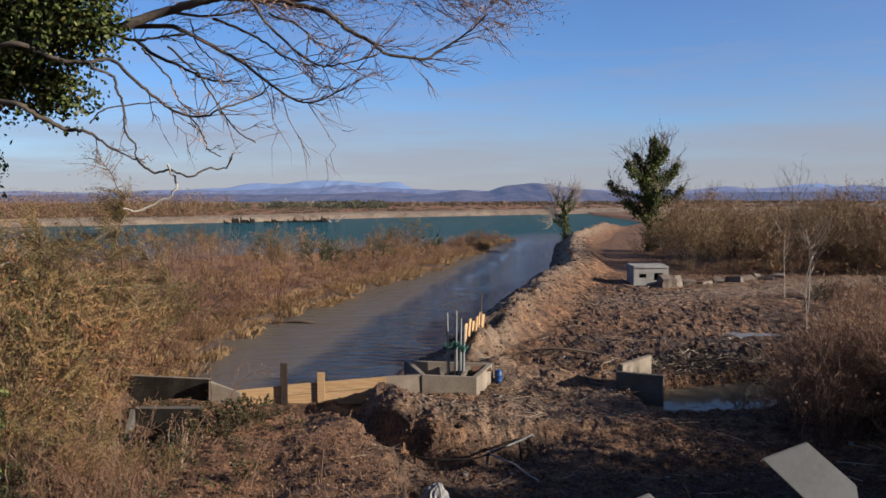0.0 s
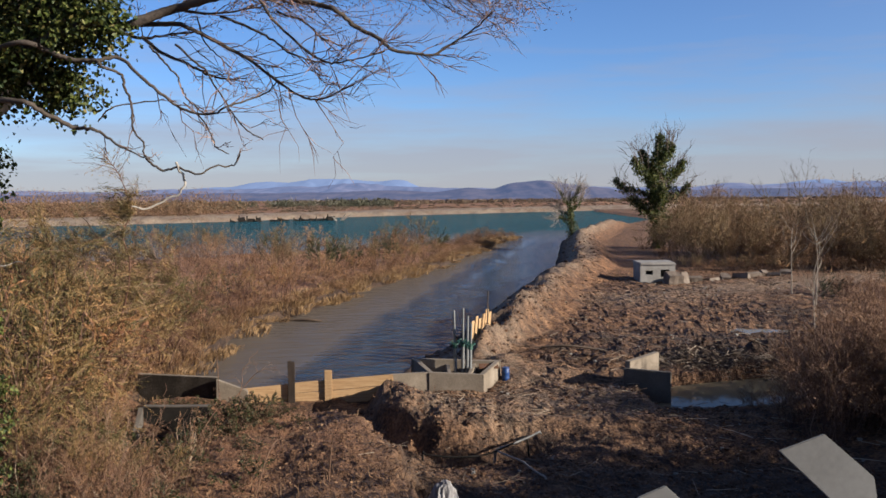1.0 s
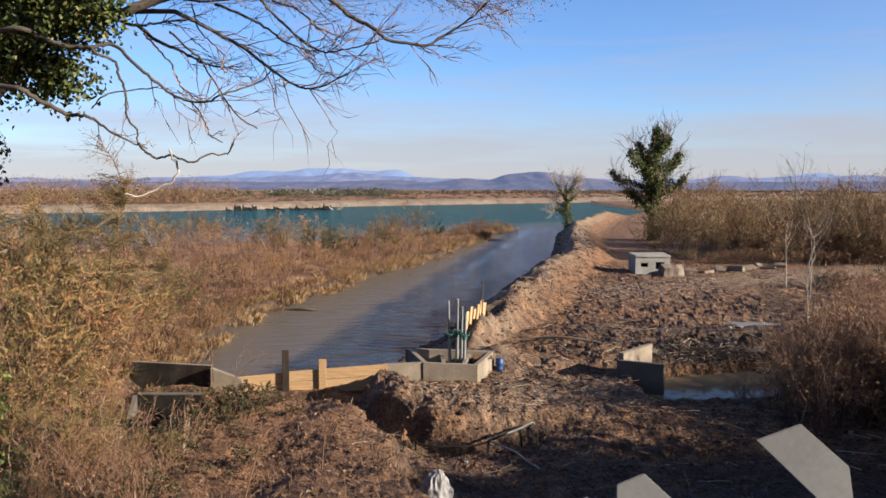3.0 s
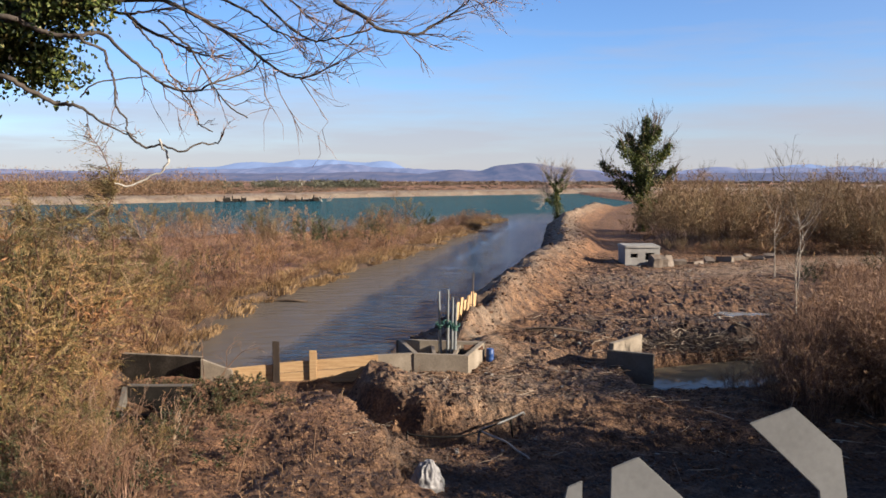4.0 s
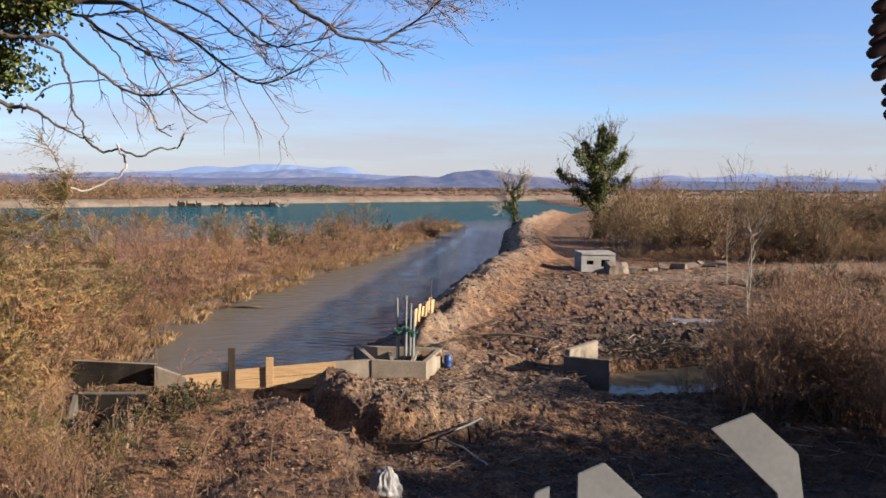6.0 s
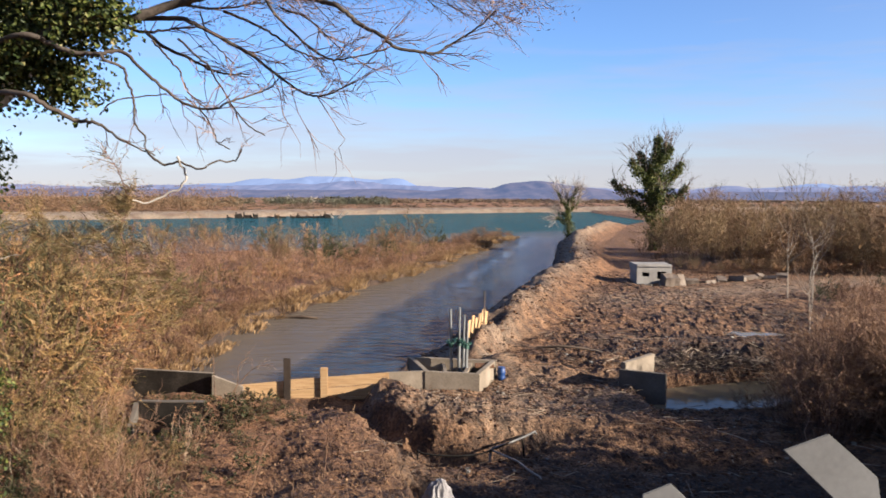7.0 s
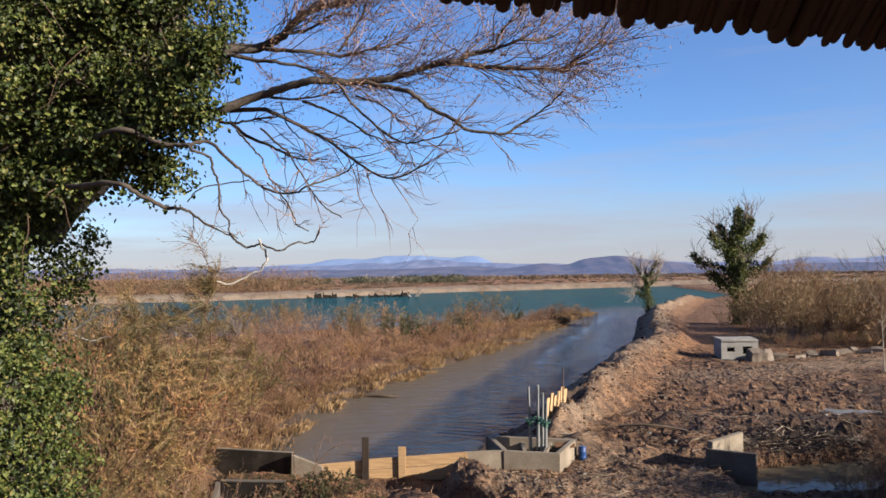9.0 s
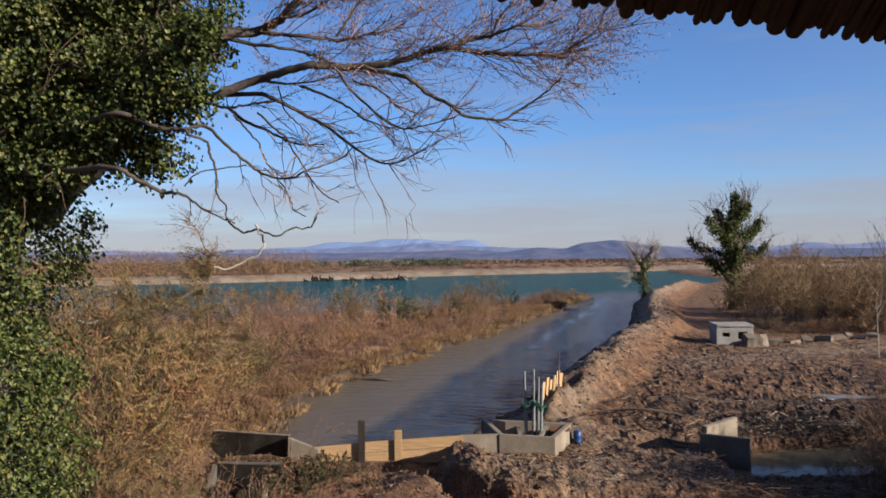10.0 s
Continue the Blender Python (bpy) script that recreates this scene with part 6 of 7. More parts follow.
TWIGGY = {"upper": (75, 0.8, 0.42), "brace": (16, 0.5, 0.2), "main": (84, 0.7, 0.4), "inner_fall": (14, 0.45, 0.3),  "upper_fork": (26, 0.6, 0.1), "upper_shoot": (14, 0.5, 0.2), "main_rise": (30, 0.6, 0.1), "main_fall": (18, 0.4, 0.3), "hang": (16, 0.4, 0.4), "middle": (26, 0.5, 0.35), "lower": (12, 0.4, 0.6), "inner": (8, 0.5, 0.6), "lowest": (2, 0.3, 0.5), "tail": (2, 0.15, 0.4), "lower_drop": (3, 0.25, 0.4), "sweep": (3, 0.3, 0.5), "inner_drop": (5, 0.3, 0.5), "sweep_tip": (2, 0.2, 0.5), "upper_under": (8, 0.4, 0.4), "thin_fall": (2, 0.2, 0.5), "arch": (1, 0.15, 0.5), "upper_drop": (6, 0.4, 0.4)}


def big_tree():
    r = np.random.default_rng(400)
    e = thing("ivy_tree", (-5.4, 7.6, 1.2), "old bare tree smothered in glossy ivy, spreading long limbs", "tree")
    trunk = curve_points([(-5.6, 7.6, 0.9), (-5.5, 7.5, 3.2), (-5.35, 7.4, 5.6), (-5.1, 7.3, 7.2), (-4.7, 7.3, 9.2), (-4.4, 7.4, 11.0)], 8)
    v, f = tube(trunk, np.linspace(0.42, 0.16, len(trunk)), 12)
    arrays("trunk", v, f, M_bark, e, soft=True)
    paths = {}
    for key, (rad, y, foot, way) in BOUGHS.items():
        lp = curve_points(foot + [(x, y + r.normal(0, 0.05), z) for x, z in way], 6)
        lp[1:-1] += r.normal(0, 0.0035, (len(lp) - 2, 3))
        paths[key] = lp
        v, f = tube(lp, np.linspace(rad, max(rad * 0.16, 0.005), len(lp)), 8)
        arrays("limb", v, f, M_bark, e, soft=True)
    lp = curve_points(BROKEN, 5)
    lp[1:-1] += r.normal(0, 0.006, (len(lp) - 2, 3))
    v, f = tube(lp, np.linspace(0.0095, 0.006, len(lp)), 6)
    arrays("broken_limb", v, f, M_palebark, e, "broken limb end stripped of bark", soft=True)
    tw = Heap()
    ends = []
    for key, lp in paths.items():
        n, length, start = TWIGGY.get(key, (8, 0.4, 0.3))
        up = 0.25 if key.startswith(("upper", "main_r", "main_s")) else 0.10
        ends += twigs_from(tw, [lp], r, n, length, 0.0054, start, up, 5, 0.42)
    v, f = tw.out()
    arrays("bare_twig_crown", v, f, M_twig, e, "fine bare brown twigs")
    # a few dry leaves left on the upper twigs
    pts = np.concatenate([c[1:] for c in ends if c[:, 2].mean() > 7.6])
    pts = pts[r.random(len(pts)) < 0.6]
    pts = np.repeat(pts, 8, 0) + r.normal(0, 0.05, (8 * len(pts), 3))
    v, f = blades(pts, r.normal(0, 1, pts.shape) + [0, 0, -0.8], r.normal(0, 1, pts.shape), 0.036, 0.006, r)
    arrays("dry_foliage", v, f, M_drygrass, e, "withered brown leaves")
    # ivy: leafy shoots over a lumpy hull round the trunk, and sleeves on the feet of the limbs
    n = 7800
    z = r.uniform(2.4, 9.8, n)
    a = np.where(r.random(n) < 0.82, r.uniform(-2.7, 0.75, n), r.uniform(-3.14, 3.14, n))
    edge = np.interp(z, [2.4, 4.2, 4.75, 5.55, 6.3, 6.48, 6.6, 6.97, 7.25, 7.5, 7.65, 8.0, 8.25, 8.6, 9.8], [-4.30, -4.02, -4.10, -4.22, -4.12, -4.08, -3.98, -4.20, -4.30, -4.25, -3.75, -3.35, -2.8, -2.6, -2.3]) - 0.27
    lump = 0.97 + 0.50 * fbm(a * 1.9 + 3, z * 1.7, 3) + 0.50 * fbm(a * 5.5 + 9, z * 4.6, 2)
    lump = np.minimum(lump, 1.16) * (1 - 0.25 * r.random(n) ** 2.2)
    o = np.stack([np.cos(a), np.sin(a), r.normal(0, 0.25, n)], -1)
    c = np.stack([edge - 1.25 + 1.27 * np.cos(a) * lump, 7.35 + 1.05 * np.sin(a) * lump, z], -1)
    c[:, 2] += 0.22 * fbm(a * 3, z * 3, 2)
    cs, os_ = [c], [o]
    for path, radius, k in ((paths["upper"][:18], [0.7, 0.5, 0.34, 0.22, 0.10], 620), (paths["main"][:10], [0.5, 0.25, 0.1], 260), (paths["inner"][:6], [0.35, 0.22, 0.1], 120),
                            (paths["lowest"][:7], [0.4, 0.25, 0.1], 110),
                            (paths["lower"][:6], [0.4, 0.22, 0.1], 110), (curve_points([(-4.8, 7.2, 8.0), (-3.8, 6.9, 8.6), (-3.1, 6.8, 8.85)], 8), [1.0, 0.7, 0.3], 420),
                            (trunk[24:], [1.0, 1.1, 1.0], 500), (curve_points([(-3.7, 6.9, 7.2), (-3.35, 6.9, 7.3), (-3.15, 6.9, 7.22), (-3.1, 6.9, 7.05)], 4), [0.36, 0.28, 0.14], 230)):
        c, o = sleeve(path, radius, k, r)
        cs.append(c)
        os_.append(o)
    c, o = np.concatenate(cs), np.concatenate(os_)
    keep = (c[:, 0] > -6.6) & (c[:, 2] > 2.4) & (r.random(len(c)) < 0.35 + 0.65 * (c[:, 0] > -4.9))
    c, o = np.repeat(c[keep], 11, 0), np.repeat(o[keep], 11, 0)
    # each shoot grows out and droops; its leaves look outwards and up
    reach = np.tile(np.linspace(-0.06, 0.15, 11), len(c) // 11)[:, None]
    c = c + o * reach - [0, 0, 2.2] * np.maximum(reach, 0) ** 2 + r.normal(0, 0.042, c.shape)
    v, f = ivy_leaves(c, r.normal(0, 0.8, c.shape) + o * 0.5 + [0, 0, -0.7], o + r.normal(0, 0.6, c.shape) + [0, 0, 0.45], 0.050, 0.047, r)
    arrays("ivy", v, f, M_ivy, e, "glossy green ivy leaves")
    mat = curve_points([(-5.5, 7.7, 2.0), (-5.6, 7.6, 4.0), (-5.65, 7.6, 6.0), (-5.4, 7.65, 7.2), (-4.8, 7.5, 8.4), (-4.5, 7.5, 9.8)], 6)
    v, f = tube(mat, np.interp(np.arange(len(mat)), [0, 6, 18, 24, 30], [0.85, 0.75, 0.65, 0.8, 0.5]), 16)
    v = v + 0.10 * np.stack([fbm(v[:, 0] * 2, v[:, 2] * 2, 3), fbm(v[:, 1] * 2, v[:, 2] * 2, 3), np.zeros(len(v))], -1)
    arrays("vine_mass", v, f, M_bark, e, "dark woody mat of old ivy stems", soft=True)
    mat = curve_points([(-5.2, 7.8, 7.0), (-4.5, 7.7, 7.8), (-3.9, 7.6, 8.5), (-3.6, 7.6, 9.3)], 6)
    v, f = tube(mat, np.interp(np.arange(len(mat)), [0, 6, 12, 18], [0.7, 0.8, 0.7, 0.5]), 16)
    v = v + 0.10 * np.stack([fbm(v[:, 0] * 2, v[:, 2] * 2, 3), fbm(v[:, 1] * 2, v[:, 2] * 2, 3), np.zeros(len(v))], -1)
    arrays("vine_mass", v, f, M_bark, e, "dark woody mat of old ivy stems", soft=True)
    # bare vines and shoots that hang before the leaves
    for _ in range(14):
        z0, a0 = r.uniform(6.6, 9.0), r.uniform(-1.9, -0.2)
        x0 = float(np.interp(z0, [6.6, 7.3, 8.2, 9.0], [-3.5, -3.2, -2.6, -2.4])) - r.uniform(0.0, 1.6)
        q = [np.array([x0, 6.45 + r.normal(0, 0.15), z0])]
        way = np.array([r.normal(0, 0.7), -0.1, r.normal(-0.5, 0.6)])
        for _ in range(4):
            way = way + r.normal(0, 0.35, 3) * [1, 0.4, 1]
            q.append(q[-1] + way / np.linalg.norm(way) * 0.16)
        v, f = tube(curve_points(q, 3), np.linspace(0.005, 0.002, 13), 4)
        arrays("vine_stem", v, f, M_stem_grey, e, "bare pale ivy stem")


M_twig = leafy("bare_twig", [(0.0, (0.11, 0.065, 0.048)), (0.6, (0.23, 0.14, 0.105)), (1.0, (0.38, 0.26, 0.20))], through_light=0.0, rough=0.75)
big_tree()


# ---- the lookout round the camera: roof poles, rail, deck ----
def lookout():
    e = thing("lookout_hut", (0.3, 0.2, 1.2), "timber lookout with a roof of round brown poles", "lookout")
    n = 9
    a = np.linspace(0, 2 * np.pi, n, endpoint=False)
    rings = [(0.0, 0.55), (0.012, 0.85), (0.04, 1.0), (1.0, 1.0), (2.9, 0.92), (2.92, 0.6)]
    v = np.concatenate([np.stack([np.cos(a) * s * 0.5, np.sin(a) * s * 0.5, np.full(n, h)], -1) for h, s in rings])
    i, j = np.meshgrid(np.arange(len(rings) - 1), np.arange(n), indexing="ij")
    f = np.stack([i * n + j, i * n + (j + 1) % n, (i + 1) * n + (j + 1) % n, (i + 1) * n + j], -1).reshape(-1, 4)
    v = np.vstack([v, [[0, 0, -0.004]]])
    cap = np.array([[len(v) - 1, (k + 1) % n, k, k] for k in range(n)])
    first = arrays("roof_pole", v, f, M_pole, None, soft=True)
    bm = bmesh.new()
    bm.from_mesh(first.data)
    bm.verts.ensure_lookup_table()
    for k in range(n):
        bm.faces.new((bm.verts[len(v) - 1], bm.verts[(k + 1) % n], bm.verts[k]))
    bm.to_mesh(first.data)
    bm.free()
    r = np.random.default_rng(55)

    def pole(p, way, width, ob=None):
        ob = ob or new("roof_pole", first.data)
        q = Vector(way).normalized().to_track_quat("Z", "Y").to_matrix().to_4x4()
        m = Matrix.Translation(p) @ q @ Matrix.Rotation(r.uniform(0, 6.28), 4, "Z") @ Matrix.Diagonal((width, width, 1, 1))
        ob.parent = e
        ob.matrix_parent_inverse = Matrix.Translation(-e.location)
        ob.matrix_basis = m

    x, ob = -1.9, first
    while x < 1.46:
        w = float(r.choice([0.030, 0.036, 0.044, 0.054, 0.062]))
        x += w * 0.33
        z = 7.072 - 0.15 * x + r.uniform(-0.02, 0.02) + 0.02
        pole((x, 2.5 + r.uniform(-0.05, 0.06), z + w * 0.3), (0.04 + r.normal(0, 0.005), -1, 0.5), w, ob)
        ob = None
        x += w * 0.33
    s = 0.0
    while s < 1.0:
        w = float(r.choice([0.028, 0.036, 0.046]))
        s += w * 0.85
        p = (1.485 + 0.15 * s * s + r.uniform(-0.02, 0.02), 2.5, 6.915 - 0.62 * s)
        pole(p, (1.0, -0.30, 0.62 + r.normal(0, 0.02)), w)
        s += w * 0.65
    # supports and the deck, out of view
    for k, (px, py, z1) in enumerate(((2.45, 1.45, 7.2), (-1.85, 1.45, 7.78), (2.45, -0.12, 8.0), (-1.85, -0.12, 8.5))):
        v, f = tube([(px, py, 0.9), (px, py, z1)], [0.09, 0.08], 10)
        arrays("post", v, f, M_darkwood, e, soft=True)
    for a, b in (((-2.1, 1.45, 7.76), (2.7, 1.45, 7.12)), ((-2.1, -0.12, 8.46), (2.7, -0.12, 7.86)), ((1.52, 2.46, 6.94), (1.2, -0.12, 8.24)), ((2.45, 1.6, 7.18), (2.45, -0.3, 7.98))):
        v, f = tube([a, b], [0.055, 0.05], 9)
        arrays("beam", v, f, M_darkwood, e, soft=True)
    bm = bmesh.new()
    box(bm, (-2.0, -1.9, 4.44), (2.65, -1.78, 4.632), None, 0.01)
    part("joist", bm, M_darkwood, e)
    bm = bmesh.new()
    box(bm, (-2.0, 1.3, 4.44), (2.65, 1.42, 4.632), None, 0.01)
    part("joist", bm, M_darkwood, e)
    for k in range(30):
        bm = bmesh.new()
        box(bm, (-2.0 + k * 0.155, -1.95, 4.635), (-1.8455 + k * 0.155, 1.55, 4.68), None, 0.004)
        part("deck_plank", bm, M_darkwood, e)
    bm = bmesh.new()
    box(bm, (-2.0, 1.535, 5.36), (2.65, 1.742, 5.46), None, 0.01)
    part("rail", bm, M_darkwood, e)
    # pale board ends standing above the rail
    for outline in ([(0.342, 5.589), (0.376, 5.604), (0.376, 5.40), (0.30, 5.40)],
                    [(0.438, 5.631), (0.498, 5.657), (0.62, 5.545), (0.62, 5.40), (0.438, 5.40)],
                    [(0.740, 5.732), (0.837, 5.769), (0.947, 5.673), (0.965, 5.56), (0.985, 5.40), (0.93, 5.40), (0.90, 5.58)]):
        bm = bmesh.new()
        prism(bm, outline, 0.007, Matrix.Translation((0, 1.75, 0)), 0.002)
        part("board", bm, M_rail, e, "pale grey weathered board")


lookout()


# ---- loose things on the worked ground ----
def clod_mesh(name, seed, mat):
    r = np.random.default_rng(seed)
    bm = bmesh.new()
    bmesh.ops.create_cube(bm, size=0.62)
    for v in bm.verts:
        k = r.uniform(0.55, 1.3)
        v.co = Vector((v.co.x * k * 1.15, v.co.y * k * 0.9, v.co.z * k * 0.6))
    v = np.array([v.co for v in bm.verts])
    f = np.array([[w.index for w in q.verts] for q in bm.faces])
    bm.free()
    return v, f


def scatter_clods(name, n, area, sizes, mat, seed, label, kinds=5, everywhere=False):
    r = np.random.default_rng(seed)
    forms = [clod_mesh("c", seed * 10 + k, mat) for k in range(kinds)]
    x0, x1, y0, y1 = area
    heap = Heap()
    y = y0 * (y1 / y0) ** r.random(n)
    x = r.uniform(x0, x1, n) + 0.28 * (y - y0) * (x1 > 5)
    keep = (x - np.interp(y, EDGE_Y, EDGE_R) > 1.2) | (y < 23)
    pile = fbm(x * 0.6 + 3, y * 0.6, 3)
    keep &= r.random(n) < np.clip(0.5 + 1.6 * pile, 0.08, 1)
    if not everywhere:
        keep &= ~((y < 23.5) & (x < 0.3) & (r.random(n) < 0.85))
    x, y = x[keep], y[keep]
    z = height(x, y)
    ok = z > 0.06
    for px, py, pz in zip(x[ok], y[ok], z[ok]):
        v, f = forms[int(r.integers(kinds))]
        s = sizes[0] * (sizes[1] / sizes[0]) ** (r.random() ** 2.2)
        a = r.uniform(0, 6.28)
        R = np.array([[math.cos(a), -math.sin(a), 0], [math.sin(a), math.cos(a), 0], [0, 0, 1]])
        heap.add((v * s) @ R.T + [px, py, pz + s * 0.10], f)
    v, f = heap.out()
    tagged(arrays(name, v, f, mat), label, "soil", kind="stuff")


scatter_clods("soil_clods", 40000, (-3.0, 11.5, 15.5, 62.0), (0.03, 0.15), M_clod, 71, "broken clods of dark brown earth over the cleared ground")

scatter_clods("soil_crumbs", 12000, (-5.0, 6.5, 14.0, 28.0), (0.018, 0.09), M_clod, 78, "fine crumbs of dry earth on the near ground", everywhere=True)


def ridge_clods():
    """Crumbs heaped on the steep faces of the ridge and of the cut edge."""
    r = np.random.default_rng(75)
    forms = [clod_mesh("c", 760 + k, M_clod) for k in range(5)]
    heap = Heap()
    for k in range(130):
        if k % 3:
            x = r.uniform(-2.2, 2.4)
            y = float(np.interp(x, [-2.4, -1.8, -0.95, -0.2, 1.17, 2.4], [22.4, 21.0, 19.9, 19.5, 19.8, 20.2])) + r.normal(0.2, 0.4)
        else:
            y = r.uniform(15.0, 21.5)
            x = -0.85 - (y - 15.5) * 0.40 + r.normal(0.1, 0.3)
        v, f = forms[int(r.integers(5))]
        s = 0.04 * (0.15 / 0.04) ** (r.random() ** 2.0)
        a = r.uniform(0, 6.28)
        R = np.array([[math.cos(a), -math.sin(a), 0], [math.sin(a), math.cos(a), 0], [0, 0, 1]])
        heap.add((v * s) @ R.T + [x, y, float(height(x, y)) - s * 0.03], f)
    for _ in range(900):
        y = 28.5 * (98 / 28.5) ** r.random()
        x = float(np.interp(y, EDGE_Y, EDGE_R)) + r.uniform(0.1, 3.6)
        v, f = forms[int(r.integers(5))]
        s = 0.06 * (0.36 / 0.06) ** (r.random() ** 2.0)
        a = r.uniform(0, 6.28)
        R = np.array([[math.cos(a), -math.sin(a), 0], [math.sin(a), math.cos(a), 0], [0, 0, 1]])
        heap.add((v * s) @ R.T + [x, y, float(height(x, y)) + s * 0.02], f)
    v, f = heap.out()
    tagged(arrays("soil_clods", v, f, M_clod), "crumbled lumps of earth on the heaped ridge", "soil", kind="stuff")


ridge_clods()
scatter_clods("loose_stones", 700, (-1.0, 11.0, 17.0, 58.0), (0.04, 0.20), M_stone, 72, "scattered pale stones on the cleared ground")


def scatter_sticks(name, n, area, lengths, seed, label):
    r = np.random.default_rng(seed)
    heap = Heap()
    x0, x1, y0, y1 = area
    for _ in range(n):
        y = y0 * (y1 / y0) ** r.random()
        x = r.uniform(x0, x1) + 0.28 * (y - y0)
        z = float(height(x, y))
        if z < 0.05 or x - float(np.interp(y, EDGE_Y, EDGE_R)) < 1.4:
            continue
        L, a = r.uniform(*lengths), r.uniform(0, 6.28)
        d = np.array([math.cos(a), math.sin(a), r.uniform(-0.05, 0.25)])
        c = np.array([x, y, z + 0.05])
        t = r.uniform(0.005, 0.014)
        b = r.normal(0, 0.06 * L, 3) * [1, 1, 0.4]
        heap.add(*tube([c - d * L / 2, c + b, c + d * L / 2], [t, t * 0.8, t * 0.4], 4))
    v, f = heap.out()
    tagged(arrays(name, v, f, M_stick), label, "sticks", kind="stuff")


scatter_sticks("loose_sticks", 1900, (-2.0, 11.5, 16.0, 58.0), (0.15, 0.9), 81, "broken sticks and roots lying on the earth")


def root_pile():
    r = np.random.default_rng(90)
    heap = Heap()
    for _ in range(420):
        x, y = 8.9 + r.normal(0, 1.5), 28.0 + r.normal(0, 0.45)
        z = float(height(x, y))
        L, a = r.uniform(0.25, 0.9), r.uniform(0, 6.28)
        d = np.array([math.cos(a), math.sin(a) * 0.6, r.uniform(-0.3, 0.5)])
        t = r.uniform(0.006, 0.024)
        c = np.array([x, y, max(z, 0) + r.uniform(0.0, 0.16)])
        heap.add(*tube([c - d * L / 2, c + r.normal(0, 0.08, 3), c + d * L / 2], [t, t * 0.8, t * 0.3], 4))
    v, f = heap.out()
    tagged(arrays("root_pile", v, f, M_stick), "tangled heap of dug-out roots and branches by the pool", "roots", kind="stuff")


root_pile()


def lying_tube(name, ctrl, rad, mat, label, category, lift=0.04):
    c = curve_points([(x, y, max(float(height(x, y)), 0.0) + lift + dz) for x, y, dz in ctrl], 8)
    e = thing(name, tuple(c[0]), label, category)
    v, f = tube(c, np.linspace(rad, rad * 0.8, len(c)), 8)
    arrays("length", v, f, mat, e, soft=True)


def slung_tube(name, ctrl, rad, mat, label, category):
    """A tube that hangs over hollows but never dips into the ground."""
    c = curve_points(ctrl, 8)
    c[:, 2] = np.maximum(c[:, 2], height(c[:, 0], c[:, 1]) + rad)
    c[0, 2], c[-1, 2] = (float(height(*c[k, :2])) + rad for k in (0, -1))
    e = thing(name, tuple(c[0]), label, category)
    v, f = tube(c, np.full(len(c), rad), 8)
    arrays("length", v, f, mat, e, soft=True)


slung_tube("grey_pipe", [(1.0, 18.63, 0.46), (1.5, 19.1, 0.47), (1.9, 19.6, 0.47), (2.22, 20.05, 0.48)], 0.024, M_hose, "grey plastic pipe lying across a gully", "pipe")
slung_tube("fallen_branch", [(1.0, 18.72, 0.44), (1.3, 18.2, 0.46), (1.58, 17.75, 0.47), (1.76, 17.28, 0.45), (1.98, 16.8, 0.44)], 0.022, M_palebark, "pale crooked branch on the dark earth", "branch")
slung_tube("black_hose", [(-0.6, 18.45, 0.50), (-0.5, 18.3, 0.46), (0.06, 18.2, 0.44), (0.77, 18.3, 0.45), (1.38, 18.95, 0.47), (1.9, 19.7, 0.5)], 0.022, M_dark, "thin black hose slung over a gully", "hose")
lying_tube("drift_log", [(-8.4, 40.9, 0.0), (-7.6, 40.8, 0.03), (-6.8, 40.6, 0.06), (-6.2, 40.6, 0.0)], 0.08, M_darkwood, "dark log lying in the water off the reedy bank", "log", 0.02)
lying_tube("long_pole", [(3.4, 30.8, 0.0), (4.4, 30.5, 0.02), (5.6, 30.4, 0.0)], 0.05, M_stick, "long weathered pole on the field", "pole")


def sack():
    """A slumped bag with flat creased sides and a gathered peak."""
    e = thing("white_sack", (-0.12, 15.0, 0.6), "crumpled white plastic sack standing on the ground", "sack")
    bm = bmesh.new()
    bmesh.ops.create_icosphere(bm, subdivisions=5, radius=1.0)
    for v in bm.verts:
        c = v.co.copy()
        k = (abs(c.x) ** 4 + abs(c.y) ** 4 + abs(c.z) ** 4) ** -0.25
        p = c * k
        taper = 1.0 - 0.42 * smooth(-0.1, 1.0, p.z)
        p = Vector((p.x * 0.27 * taper, p.y * 0.22 * taper, p.z * 0.36 + 0.04 * p.x))
        crease = abs(noise.noise(c * 2.6 + Vector((3, 1, 0)))) * 0.10 + abs(noise.noise(c * 6.0)) * 0.03
        v.co = p - c * crease
    bmesh.ops.transform(bm, matrix=Matrix.Translation((-0.12, 14.8, 0.66)) @ Matrix.Rotation(radians(34), 4, "Z") @ Matrix.Scale(1.18, 4), verts=bm.verts)
    part("bag", bm, M_sack, e, soft=True)

sack()

M_calm = calm_material()
bm = bmesh.new()
bmesh.ops.create_circle(bm, cap_ends=True, segments=40, radius=1.0)
for v in bm.verts:
    a = math.atan2(v.co.y, v.co.x)
    k = 1 + 0.25 * math.sin(3 * a + 1) + 0.12 * math.sin(7 * a)
    v.co = Vector((12.8 + 1.3 * k * v.co.x, 35.2 + 0.9 * k * v.co.y, 0.30))
tagged(part("puddle_water", bm, M_calm), "shallow puddle reflecting the sky", "puddle", kind="structure")


bm = bmesh.new()
bmesh.ops.create_grid(bm, x_segments=4, y_segments=4, size=1.0)
for v in bm.verts:
    v.co = Vector((11.0 + v.co.x * 6.5, 25.0 + v.co.y * 3.6, 0.006))
tagged(part("pool_water", bm, M_calm), "still olive-brown pool between earth banks", "water", kind="structure")


